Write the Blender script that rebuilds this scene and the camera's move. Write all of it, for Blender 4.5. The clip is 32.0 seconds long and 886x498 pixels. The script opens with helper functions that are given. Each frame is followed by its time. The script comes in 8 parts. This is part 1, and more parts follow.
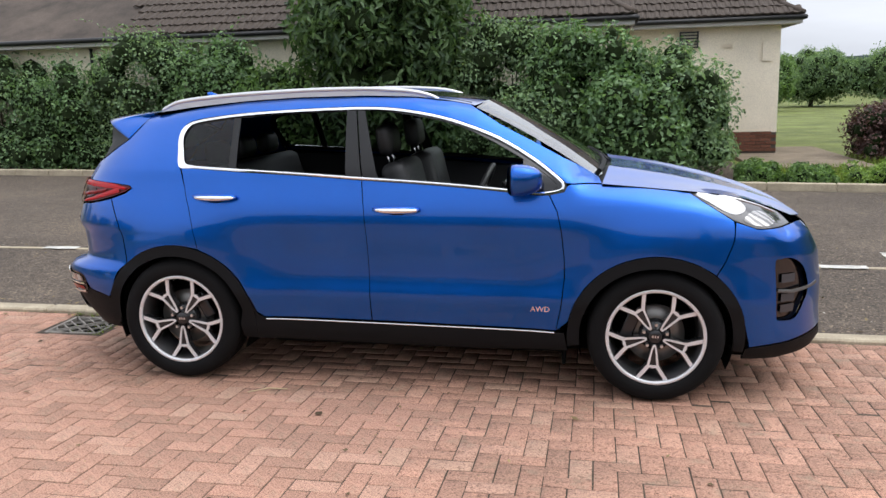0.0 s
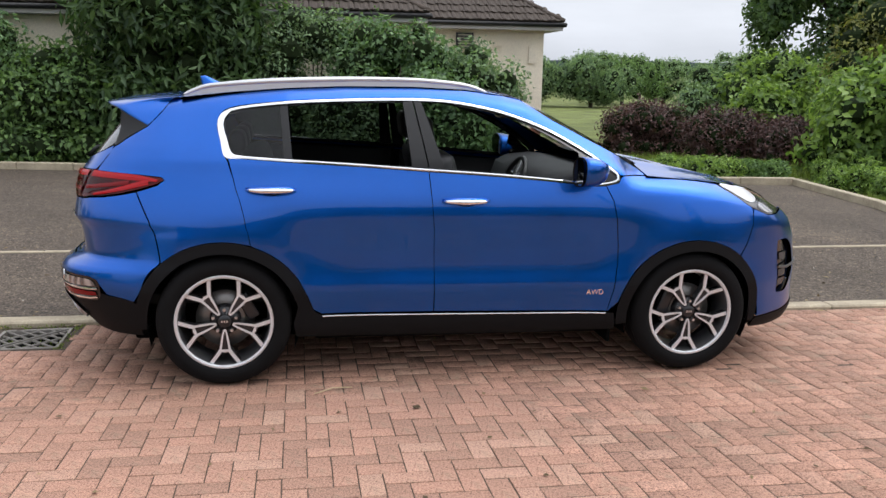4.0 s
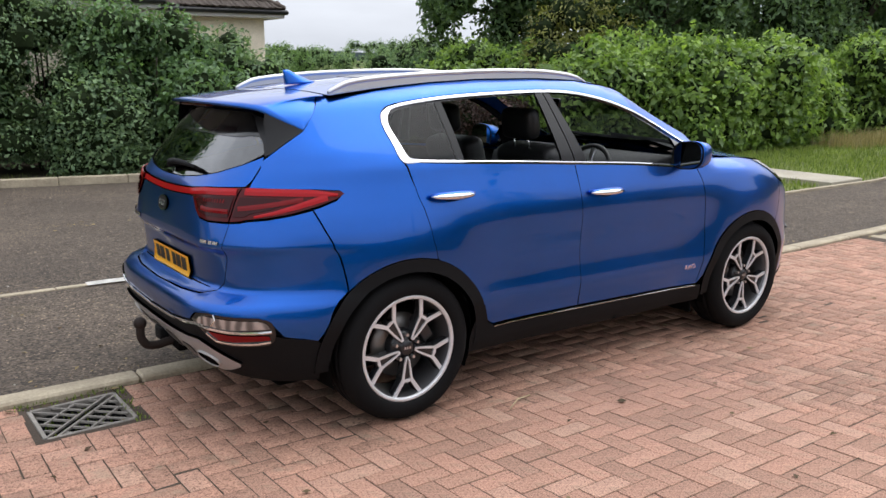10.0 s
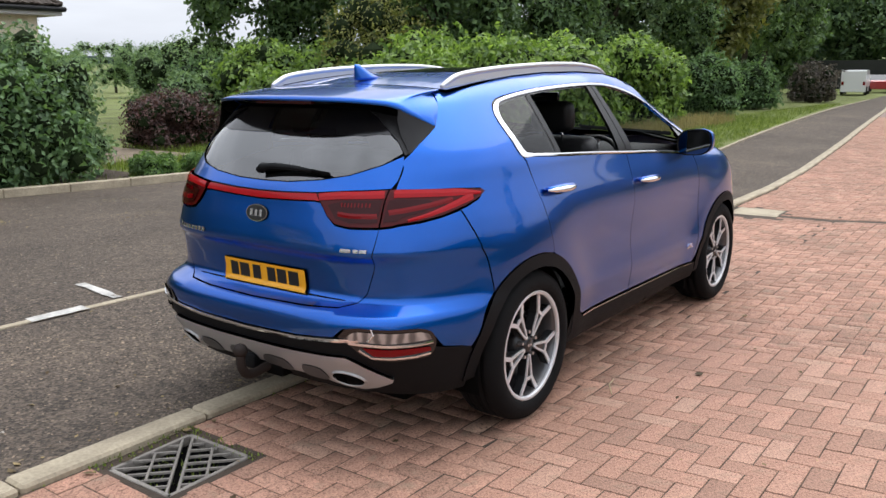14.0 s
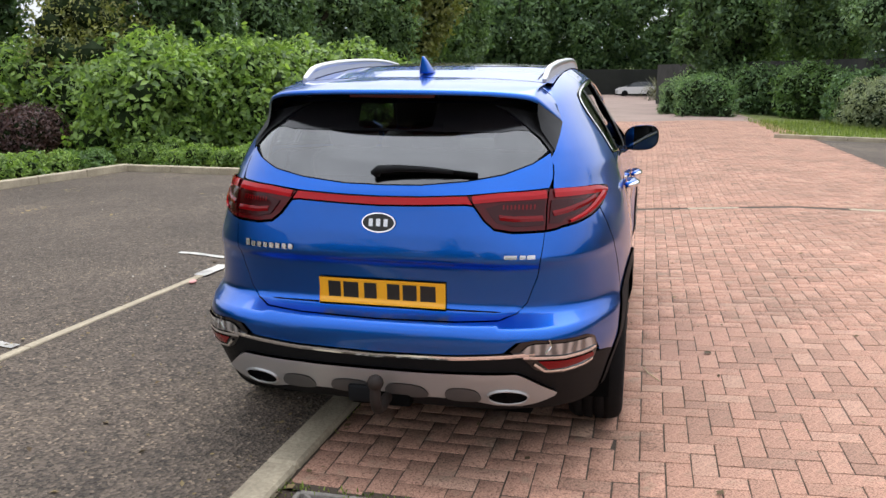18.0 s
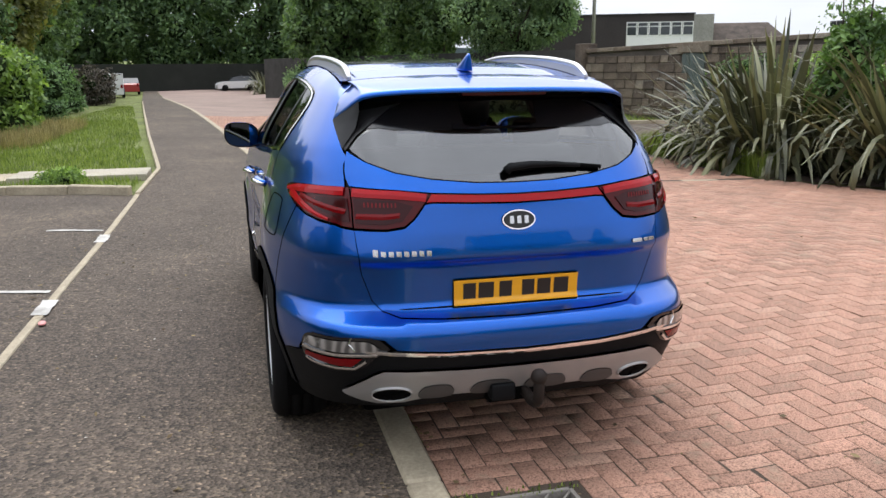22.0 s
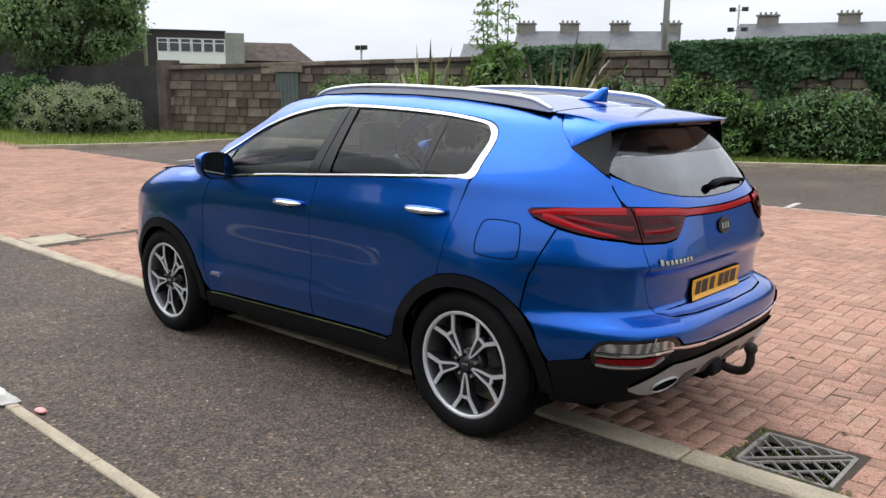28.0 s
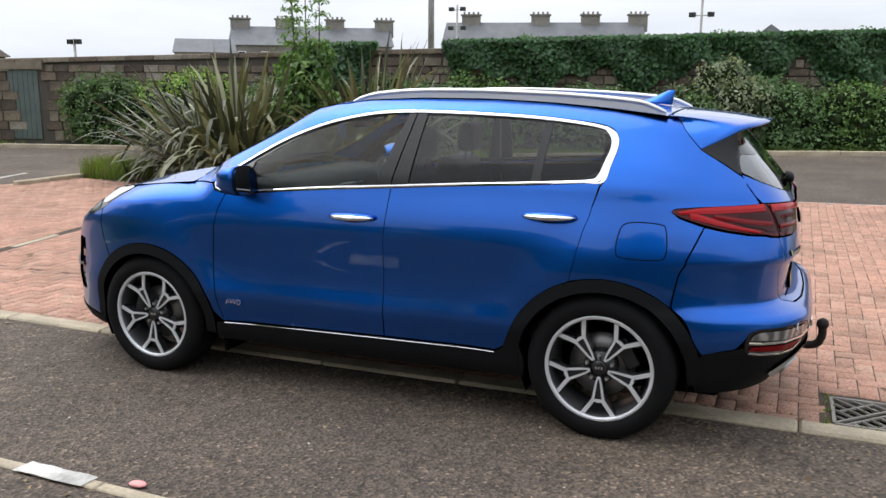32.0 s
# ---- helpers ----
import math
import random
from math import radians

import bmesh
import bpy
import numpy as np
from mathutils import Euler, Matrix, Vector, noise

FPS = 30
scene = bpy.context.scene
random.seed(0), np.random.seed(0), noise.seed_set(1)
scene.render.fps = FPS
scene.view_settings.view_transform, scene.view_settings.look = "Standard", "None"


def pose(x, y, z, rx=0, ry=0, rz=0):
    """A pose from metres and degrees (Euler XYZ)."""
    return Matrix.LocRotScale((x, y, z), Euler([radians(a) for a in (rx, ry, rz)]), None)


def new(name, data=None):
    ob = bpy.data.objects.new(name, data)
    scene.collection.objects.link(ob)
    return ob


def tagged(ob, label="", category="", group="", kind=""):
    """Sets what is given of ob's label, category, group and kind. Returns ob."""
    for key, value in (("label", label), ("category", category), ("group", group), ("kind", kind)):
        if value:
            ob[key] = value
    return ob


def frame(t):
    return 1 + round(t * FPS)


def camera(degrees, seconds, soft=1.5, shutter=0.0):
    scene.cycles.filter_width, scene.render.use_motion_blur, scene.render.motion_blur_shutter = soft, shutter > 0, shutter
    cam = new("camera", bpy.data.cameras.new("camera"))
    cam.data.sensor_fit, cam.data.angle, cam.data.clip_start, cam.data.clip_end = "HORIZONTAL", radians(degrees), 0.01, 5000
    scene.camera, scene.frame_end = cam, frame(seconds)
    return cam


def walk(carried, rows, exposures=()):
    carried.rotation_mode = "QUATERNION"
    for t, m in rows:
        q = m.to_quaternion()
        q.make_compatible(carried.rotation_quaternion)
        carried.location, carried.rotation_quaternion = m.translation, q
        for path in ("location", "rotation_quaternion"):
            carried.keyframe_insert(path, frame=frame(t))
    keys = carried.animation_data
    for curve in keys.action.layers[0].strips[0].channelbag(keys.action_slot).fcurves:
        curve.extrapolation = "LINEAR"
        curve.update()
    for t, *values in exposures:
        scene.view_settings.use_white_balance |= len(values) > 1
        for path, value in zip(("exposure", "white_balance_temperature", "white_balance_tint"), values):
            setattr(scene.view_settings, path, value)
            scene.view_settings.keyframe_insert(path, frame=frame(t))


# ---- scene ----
cam = camera(56.3, 32.0)
METRES, EYE, TILT, LEAN, TURN = 15.388, 1.635, 0.0, 0.0, 10.68
ROWS = [
    (0.0, 0.0, 0.0, 0.0, -0.32, -11.08, 1.63),
    (0.5, -0.0146, 0.0027, -0.0001, -2.54, -11.2, 1.4),
    (1.0, -0.0286, 0.003, 0.0, -4.77, -11.44, 1.18),
    (1.5, -0.0471, 0.0007, 0.0006, -7.46, -11.63, 1.1),
    (2.0, -0.0614, 0.0041, 0.0, -10.01, -11.45, 0.59),
    (2.5, -0.0762, 0.0091, 0.0009, -12.72, -11.21, 0.23),
    (3.0, -0.0934, 0.0109, 0.0014, -15.85, -11.28, 0.13),
    (3.5, -0.1091, 0.0128, 0.0014, -18.08, -11.69, -0.47),
    (5.5, -0.1664, 0.0373, 0.0021, -27.74, -11.33, -0.63),
    (6.0, -0.1774, 0.0472, 0.0017, -29.43, -11.28, -1.01),
    (6.5, -0.192, 0.0555, 0.0019, -31.75, -11.48, -1.21),
    (7.0, -0.2077, 0.0619, 0.002, -34.69, -11.84, -1.17),
    (7.5, -0.2182, 0.0707, 0.001, -36.96, -11.81, -0.85),
    (8.0, -0.2275, 0.0819, 0.0014, -38.79, -11.94, -0.66),
    (8.5, -0.2391, 0.0915, 0.0015, -40.76, -12.22, -0.08),
    (9.0, -0.2529, 0.101, 0.0022, -43.16, -12.48, 0.51),
    (9.5, -0.2591, 0.1133, 0.0007, -45.14, -12.48, 0.41),
    (10.0, -0.2651, 0.126, 0.0015, -46.49, -12.39, 0.07),
    (10.5, -0.2732, 0.1347, 0.0015, -48.42, -12.53, -0.12),
    (11.0, -0.2849, 0.1449, 0.0018, -50.77, -13.06, 0.14),
    (11.5, -0.2913, 0.1562, 0.0009, -52.4, -12.89, 0.07),
    (12.0, -0.2977, 0.1699, 0.0016, -53.83, -12.72, 0.47),
    (12.5, -0.307, 0.1823, 0.0017, -56.29, -12.59, 0.92),
    (13.0, -0.3157, 0.1931, 0.0023, -59.01, -12.63, 1.07),
    (13.5, -0.3193, 0.2063, 0.0007, -61.76, -12.4, 0.66),
    (15.5, -0.3324, 0.2624, -0.0015, -72.44, -12.23, 0.69),
    (16.0, -0.3328, 0.2775, -0.0015, -75.1, -11.7, 0.18),
    (16.5, -0.3373, 0.2936, -0.0022, -77.86, -12.11, 0.09),
    (17.0, -0.3391, 0.3079, -0.0028, -80.46, -12.54, 0.15),
    (17.5, -0.3367, 0.3226, -0.0036, -83.11, -12.36, 0.16),
    (18.0, -0.3369, 0.3395, -0.0039, -86.99, -12.02, -0.09),
    (18.5, -0.3395, 0.3555, -0.0034, -90.7, -11.96, 0.1),
    (19.0, -0.3358, 0.3693, -0.0049, -94.07, -11.84, -0.16),
    (19.5, -0.3321, 0.3844, -0.0048, -98.12, -11.73, 0.1),
    (20.0, -0.3315, 0.4021, -0.0052, -102.13, -11.68, 0.77),
    (20.5, -0.3264, 0.417, -0.0058, -105.33, -11.62, 0.55),
    (21.0, -0.3176, 0.4316, -0.0043, -108.39, -11.44, 0.31),
    (21.5, -0.3149, 0.4481, -0.0037, -111.47, -11.69, 0.37),
    (22.0, -0.3129, 0.4663, -0.0028, -114.97, -12.46, 0.31),
    (22.5, -0.3075, 0.4779, -0.003, -117.98, -12.25, 0.21),
    (23.0, -0.298, 0.4923, -0.001, -120.87, -11.67, 0.11),
    (23.5, -0.2929, 0.5095, -0.0004, -123.77, -11.29, 0.24),
    (24.0, -0.2887, 0.5249, 0.0006, -126.59, -10.95, 0.23),
    (24.5, -0.2801, 0.5374, -0.0004, -128.81, -10.71, 0.0),
    (25.0, -0.2711, 0.5526, 0.0003, -131.73, -10.69, -0.18),
    (25.5, -0.2638, 0.5696, 0.0014, -135.04, -10.74, 0.05),
    (27.5, -0.2129, 0.614, 0.0018, -145.69, -11.19, -0.23),
    (28.0, -0.1984, 0.6198, 0.0011, -147.93, -11.27, -0.71),
    (28.5, -0.1843, 0.6259, 0.0021, -150.29, -11.28, -0.87),
    (29.0, -0.1696, 0.6369, 0.0027, -153.13, -11.41, -0.5),
    (29.5, -0.1578, 0.6436, 0.0029, -155.19, -11.47, -0.68),
    (30.0, -0.1416, 0.647, 0.0021, -157.21, -11.6, -0.81),
    (30.5, -0.1268, 0.6518, 0.0023, -159.93, -11.65, -0.33),
    (31.0, -0.1115, 0.6586, 0.0027, -163.03, -11.86, 0.12),
    (31.5, -0.0969, 0.6589, 0.0016, -165.45, -11.66, -0.28),
    (32.0, -0.0828, 0.6574, 0.0027, -167.5, -11.36, -0.39),
]
walk(cam, [(t, pose(1.017, -5.1405, EYE, TILT, LEAN, TURN) @ pose(METRES * x, METRES * y, METRES * z, 90 + pitch, roll, yaw)) for t, x, y, z, yaw, pitch, roll in ROWS],
     exposures=[(0, 0.56), (2, 0.36), (6, 0.46), (9, 0.43), (13, 0.48), (16, 0.56), (18, 0.66), (20, 0.62), (22, 0.60), (25, 0.53), (29, 0.53), (32, 0.57)])

# ---- light: an overcast afternoon ----
SUN_EL, SUN_ROT = 60.0, 88.0
world = bpy.data.worlds.new("overcast_sky")
scene.world = world
world.use_nodes = True
wn, wl = world.node_tree.nodes, world.node_tree.links
wn.clear()
sky = wn.new("ShaderNodeTexSky")
sky.sky_type = "NISHITA"
sky.sun_disc = False
sky.sun_elevation, sky.sun_rotation = radians(SUN_EL), radians(SUN_ROT)
sky.dust_density, sky.air_density, sky.ozone_density = 4.0, 1.0, 1.0
grey = wn.new("ShaderNodeHueSaturation")
grey.inputs["Saturation"].default_value = 0.12
where = wn.new("ShaderNodeTexCoord")
squash = wn.new("ShaderNodeMapping")
squash.inputs["Scale"].default_value = (1.0, 1.0, 4.5)
cloud = wn.new("ShaderNodeTexNoise")
cloud.inputs["Scale"].default_value, cloud.inputs["Detail"].default_value, cloud.inputs["Roughness"].default_value = 2.2, 6.0, 0.55
shade = wn.new("ShaderNodeMapRange")
shade.inputs["From Min"].default_value, shade.inputs["From Max"].default_value = 0.3, 0.7
shade.inputs["To Min"].default_value, shade.inputs["To Max"].default_value = 0.82, 1.1
veil = wn.new("ShaderNodeMix")
veil.data_type = "RGBA"
veil.inputs["Factor"].default_value = 0.72
veil.inputs["B"].default_value = (6.05, 6.4, 7.15, 1)
mul = wn.new("ShaderNodeMix")
mul.data_type, mul.blend_type = "RGBA", "MULTIPLY"
mul.inputs["Factor"].default_value = 1.0
back = wn.new("ShaderNodeBackground")
back.inputs["Strength"].default_value = 0.13
wout = wn.new("ShaderNodeOutputWorld")
wl.new(sky.outputs["Color"], grey.inputs["Color"])
wl.new(where.outputs["Generated"], squash.inputs["Vector"])
wl.new(squash.outputs["Vector"], cloud.inputs["Vector"])
wl.new(cloud.outputs["Fac"], shade.inputs["Value"])
wl.new(grey.outputs["Color"], veil.inputs["A"])
wl.new(veil.outputs["Result"], mul.inputs["A"])
wl.new(shade.outputs["Result"], mul.inputs["B"])
rise = wn.new("ShaderNodeSeparateXYZ")
zenith = wn.new("ShaderNodeMapRange")
zenith.inputs["To Min"].default_value, zenith.inputs["To Max"].default_value = 0.88, 1.7
zen = wn.new("ShaderNodeMix")
zen.data_type, zen.blend_type = "RGBA", "MULTIPLY"
zen.inputs["Factor"].default_value = 1.0
wl.new(where.outputs["Generated"], rise.inputs["Vector"])
wl.new(rise.outputs["Z"], zenith.inputs["Value"])
wl.new(mul.outputs["Result"], zen.inputs["A"])
wl.new(zenith.outputs["Result"], zen.inputs["B"])
wl.new(zen.outputs["Result"], back.inputs["Color"])
wl.new(back.outputs["Background"], wout.inputs["Surface"])
sun_data = bpy.data.lights.new("sun", "SUN")
sun_data.energy, sun_data.angle, sun_data.color = 1.0, radians(70), (1.0, 0.98, 0.95)
sun = new("sun", sun_data)
sun.rotation_euler = (radians(90 - SUN_EL), 0, radians(180 - SUN_ROT))

# ---- materials ----
def shader(name, rough=0.6, metal=0.0, spec=0.5, coat=0.0):
    m = bpy.data.materials.new(name)
    m.use_nodes = True
    b = m.node_tree.nodes["Principled BSDF"]
    b.inputs["Roughness"].default_value = rough
    b.inputs["Metallic"].default_value = metal
    b.inputs["Specular IOR Level"].default_value = spec
    b.inputs["Coat Weight"].default_value = coat
    return m, m.node_tree.nodes, m.node_tree.links, b


def noise_node(n, l, scale, detail=4.0, rough=0.55, space="Object", stretch=None):
    tc = n.new("ShaderNodeTexCoord")
    nz = n.new("ShaderNodeTexNoise")
    nz.inputs["Scale"].default_value, nz.inputs["Detail"].default_value, nz.inputs["Roughness"].default_value = scale, detail, rough
    src = tc.outputs[space]
    if stretch:
        mp = n.new("ShaderNodeMapping")
        mp.inputs["Scale"].default_value = stretch
        l.new(src, mp.inputs["Vector"])
        src = mp.outputs["Vector"]
    l.new(src, nz.inputs["Vector"])
    return nz.outputs["Fac"]


def ramp(n, l, fac, stops):
    r = n.new("ShaderNodeValToRGB")
    el = r.color_ramp.elements
    while len(el) < len(stops):
        el.new(0.5)
    for e, (p, c) in zip(el, stops):
        e.position, e.color = p, (*c, 1)
    l.new(fac, r.inputs["Fac"])
    return r.outputs["Color"]


def mix(n, l, a, b, fac=0.5, mode="MIX"):
    m = n.new("ShaderNodeMix")
    m.data_type, m.blend_type = "RGBA", mode
    for key, v in (("Factor", fac), ("A", a), ("B", b)):
        if isinstance(v, (int, float)):
            m.inputs[key].default_value = v
        elif isinstance(v, tuple):
            m.inputs[key].default_value = (*v, 1)
        else:
            l.new(v, m.inputs[key])
    return m.outputs["Result"]


def bump(n, l, b, height, strength, distance=0.01):
    k = n.new("ShaderNodeBump")
    k.inputs["Strength"].default_value, k.inputs["Distance"].default_value = strength, distance
    l.new(height, k.inputs["Height"])
    l.new(k.outputs["Normal"], b.inputs["Normal"])


def scaled(c, k):
    return tuple(v * k for v in c)


def mottled(name, c, rough=0.7, big=1.2, fine=40.0, vary=0.35, relief=0.3, metal=0.0, spec=0.4, space="Object", depth=0.01):
    """A surface with slow stains and a fine grain."""
    m, n, l, b = shader(name, rough, metal, spec)
    slow = ramp(n, l, noise_node(n, l, big, 5, 0.6, space), [(0.3, scaled(c, 1 - vary)), (0.7, scaled(c, 1 + vary * 0.6))])
    grain = noise_node(n, l, fine, 3, 0.6, space)
    col = mix(n, l, slow, ramp(n, l, grain, [(0.3, (0.62, 0.62, 0.62)), (0.7, (1.2, 1.2, 1.2))]), 0.55, "MULTIPLY")
    l.new(col, b.inputs["Base Color"])
    if relief:
        bump(n, l, b, grain, relief, depth)
    return m


def plain(name, c, rough=0.5, metal=0.0, spec=0.5, coat=0.0, relief=0.0, fine=300.0):
    m, n, l, b = shader(name, rough, metal, spec, coat)
    grain = noise_node(n, l, fine, 2)
    l.new(ramp(n, l, grain, [(0.2, scaled(c, 0.93)), (0.8, scaled(c, 1.05))]), b.inputs["Base Color"])
    if relief:
        bump(n, l, b, grain, relief, 0.002)
    return m


def leafy(name, dark, light, rough=0.45, through_light=0.35):
    """Leaves: each leaf its own shade, a little light through them."""
    m, n, l, b = shader(name, max(rough, 0.42), 0, 0.45)
    geo = n.new("ShaderNodeNewGeometry")
    col = ramp(n, l, geo.outputs["Random Per Island"], [(0.0, dark), (0.55, tuple((a + c) / 2 for a, c in zip(dark, light))), (1.0, light)])
    slow = ramp(n, l, noise_node(n, l, 1.3, 3, 0.6), [(0.3, (0.65, 0.68, 0.62)), (0.7, (1.2, 1.18, 1.1))])
    col = mix(n, l, col, slow, 0.8, "MULTIPLY")
    l.new(col, b.inputs["Base Color"])
    t = n.new("ShaderNodeBsdfTranslucent")
    l.new(mix(n, l, col, (1.25, 1.3, 0.6), 1.0, "MULTIPLY"), t.inputs["Color"])
    mx = n.new("ShaderNodeMixShader")
    mx.inputs["Fac"].default_value = through_light
    l.new(b.outputs["BSDF"], mx.inputs[1])
    l.new(t.outputs["BSDF"], mx.inputs[2])
    l.new(mx.outputs["Shader"], n["Material Output"].inputs["Surface"])
    return m


def tarmac(name):
    m, n, l, b = shader(name, 0.85, 0, 0.3)
    slow = ramp(n, l, noise_node(n, l, 0.5, 6, 0.65), [(0.3, (0.070, 0.056, 0.045)), (0.55, (0.102, 0.081, 0.064)), (0.75, (0.155, 0.121, 0.092))])
    tc = n.new("ShaderNodeTexCoord")
    vor = n.new("ShaderNodeTexVoronoi")
    vor.inputs["Scale"].default_value = 75.0
    l.new(tc.outputs["Object"], vor.inputs["Vector"])
    chips = ramp(n, l, vor.outputs["Color"], [(0.1, (0.32, 0.32, 0.32)), (0.55, (0.95, 0.95, 0.95)), (0.86, (1.7, 1.65, 1.55)), (0.95, (3.2, 3.0, 2.7))])
    col = mix(n, l, slow, chips, 0.85, "MULTIPLY")
    worn = noise_node(n, l, 14.0, 6, 0.75)
    col = mix(n, l, col, ramp(n, l, worn, [(0.32, (0.55, 0.55, 0.56)), (0.5, (1.0, 1.0, 1.0)), (0.7, (1.4, 1.36, 1.28))]), 0.8, "MULTIPLY")
    moss = ramp(n, l, noise_node(n, l, 1.7, 7, 0.7), [(0.62, (0, 0, 0)), (0.72, (0.5, 0.5, 0.5))])
    col = mix(n, l, col, (0.10, 0.082, 0.05), moss)
    l.new(col, b.inputs["Base Color"])
    bump(n, l, b, vor.outputs["Distance"], 0.8, 0.008)
    return m


def brick_paint(name, hue):
    """Clay pavers: one shade per brick, with dust and dark spots."""
    m, n, l, b = shader(name, 0.82, 0, 0.3)
    info, geo = n.new("ShaderNodeObjectInfo"), n.new("ShaderNodeNewGeometry")
    add = n.new("ShaderNodeMath")
    add.operation = "ADD"
    l.new(info.outputs["Random"], add.inputs[0])
    l.new(geo.outputs["Random Per Island"], add.inputs[1])
    fr = n.new("ShaderNodeMath")
    fr.operation = "FRACT"
    l.new(add.outputs[0], fr.inputs[0])
    r, g, c = hue
    each = ramp(n, l, fr.outputs[0], [(0.0, (r * 0.78, g * 0.80, c * 0.80)), (0.3, (r * 0.93, g * 0.93, c * 0.92)), (0.75, (r * 1.05, g * 1.03, c * 1.02)), (0.93, (r * 1.10, g * 1.15, c * 1.16)), (1.0, (r * 1.04, g * 1.14, c * 1.14))])
    grit = noise_node(n, l, 130.0, 3, 0.75, "Object")
    pits = noise_node(n, l, 52.0, 4, 0.7, "Object")
    spots = ramp(n, l, grit, [(0.33, (0.25, 0.23, 0.22)), (0.45, (0.95, 0.95, 0.95)), (0.66, (1.5, 1.48, 1.45))])
    col = mix(n, l, each, spots, 0.9, "MULTIPLY")
    col = mix(n, l, col, ramp(n, l, pits, [(0.34, (0.38, 0.36, 0.35)), (0.46, (1.0, 1.0, 1.0)), (0.68, (1.22, 1.2, 1.18))]), 0.8, "MULTIPLY")
    lichen = ramp(n, l, noise_node(n, l, 6.5, 6, 0.75, "Object"), [(0.55, (0, 0, 0)), (0.68, (0.55, 0.55, 0.55))])
    col = mix(n, l, col, (r * 0.62, g * 0.92, c * 0.9), lichen)
    stain = noise_node(n, l, 0.9, 6, 0.65, "Object")
    col = mix(n, l, col, ramp(n, l, stain, [(0.3, (0.66, 0.69, 0.68)), (0.6, (1.08, 1.06, 1.04))]), 0.75, "MULTIPLY")
    l.new(col, b.inputs["Base Color"])
    bump(n, l, b, pits, 0.5, 0.006)
    return m


M_TARMAC = tarmac("worn tarmac")
M_BRICK = brick_paint("red clay paver", (0.375, 0.214, 0.157))
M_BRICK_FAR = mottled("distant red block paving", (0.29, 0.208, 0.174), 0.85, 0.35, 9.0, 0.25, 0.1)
M_JOINT = mottled("sand and moss joint", (0.075, 0.055, 0.040), 0.95, 2.0, 120, 0.4, 0.4)
M_KERB = mottled("weathered concrete kerb", (0.43, 0.365, 0.262), 0.85, 2.5, 55, 0.4, 0.4)
M_PAINT = mottled("worn white road paint", (0.54, 0.52, 0.48), 0.7, 7.0, 40, 0.45, 0.2)
M_GRASS = mottled("short rough grass", (0.16, 0.19, 0.050), 0.9, 0.7, 22, 0.45, 0.8, depth=0.05)
M_SOIL = mottled("leaf litter and soil", (0.075, 0.055, 0.038), 0.95, 2.0, 45, 0.45, 0.8, depth=0.03)
M_RENDER = mottled("cream roughcast render", (0.88, 0.79, 0.64), 0.9, 0.8, 55, 0.12, 0.5, depth=0.012)
M_TILE = mottled("brown concrete roof tile", (0.085, 0.065, 0.052), 0.85, 1.6, 35, 0.5, 0.4)
M_DARK = plain("black gutter plastic", (0.012, 0.012, 0.014), 0.4)
M_PLINTH = brick_paint("plinth brick", (0.16, 0.068, 0.045))
def weathered_stone(name):
    """Old blocks: each its own brown or grey, sooted and streaked."""
    m, n, l, b = shader(name, 0.92, 0, 0.3)
    info, geo = n.new("ShaderNodeObjectInfo"), n.new("ShaderNodeNewGeometry")
    add, fr = n.new("ShaderNodeMath"), n.new("ShaderNodeMath")
    add.operation, fr.operation = "ADD", "FRACT"
    l.new(info.outputs["Random"], add.inputs[0])
    l.new(geo.outputs["Random Per Island"], add.inputs[1])
    l.new(add.outputs[0], fr.inputs[0])
    each = ramp(n, l, fr.outputs[0], [(0.0, (0.085, 0.068, 0.058)), (0.3, (0.135, 0.108, 0.088)), (0.65, (0.185, 0.150, 0.120)), (0.9, (0.24, 0.205, 0.165)), (1.0, (0.31, 0.28, 0.24))])
    soot = ramp(n, l, noise_node(n, l, 1.6, 7, 0.7), [(0.34, (0.42, 0.40, 0.40)), (0.6, (1.15, 1.12, 1.08))])
    col = mix(n, l, each, soot, 0.8, "MULTIPLY")
    pale = ramp(n, l, noise_node(n, l, 4.5, 7, 0.75, "Object", (1.0, 1.0, 0.45)), [(0.6, (0, 0, 0)), (0.72, (0.7, 0.7, 0.7))])
    col = mix(n, l, col, (0.36, 0.33, 0.29), pale)
    grain = noise_node(n, l, 24.0, 5, 0.7)
    col = mix(n, l, col, ramp(n, l, grain, [(0.3, (0.5, 0.5, 0.5)), (0.7, (1.35, 1.35, 1.35))]), 0.7, "MULTIPLY")
    l.new(col, b.inputs["Base Color"])
    bump(n, l, b, grain, 0.8, 0.03)
    return m


M_STONE = weathered_stone("weathered sandstone")
M_MORTAR = mottled("dark lime mortar", (0.09, 0.078, 0.068), 0.95, 2.0, 60, 0.3, 0.4)
M_BARK = mottled("rough bark", (0.07, 0.055, 0.042), 0.95, 3, 30, 0.4, 0.8, depth=0.02)

# ---- helpers for meshes ----
def rise(y):
    """The ground climbs to either side of the kerb and levels out again further off."""
    return float(np.interp(y, [-7.4, -4.2, -2.7, -0.85, 0.85, 2.7, 4.5, 7.5], [0.0, 0.075, 0.092, 0.0, 0.0, 0.092, 0.08, 0.0]))


def dip(x):
    """The far end of the drive lies lower."""
    t = min(max((x - 15) / 60, 0.0), 1.0)
    return -0.65 * t * t * (3 - 2 * t)


def fall(x, y=0.0):
    """The ground's gentle fall along the drive."""
    return -0.08 * math.tanh(x / 4.85) + rise(y) + dip(x)


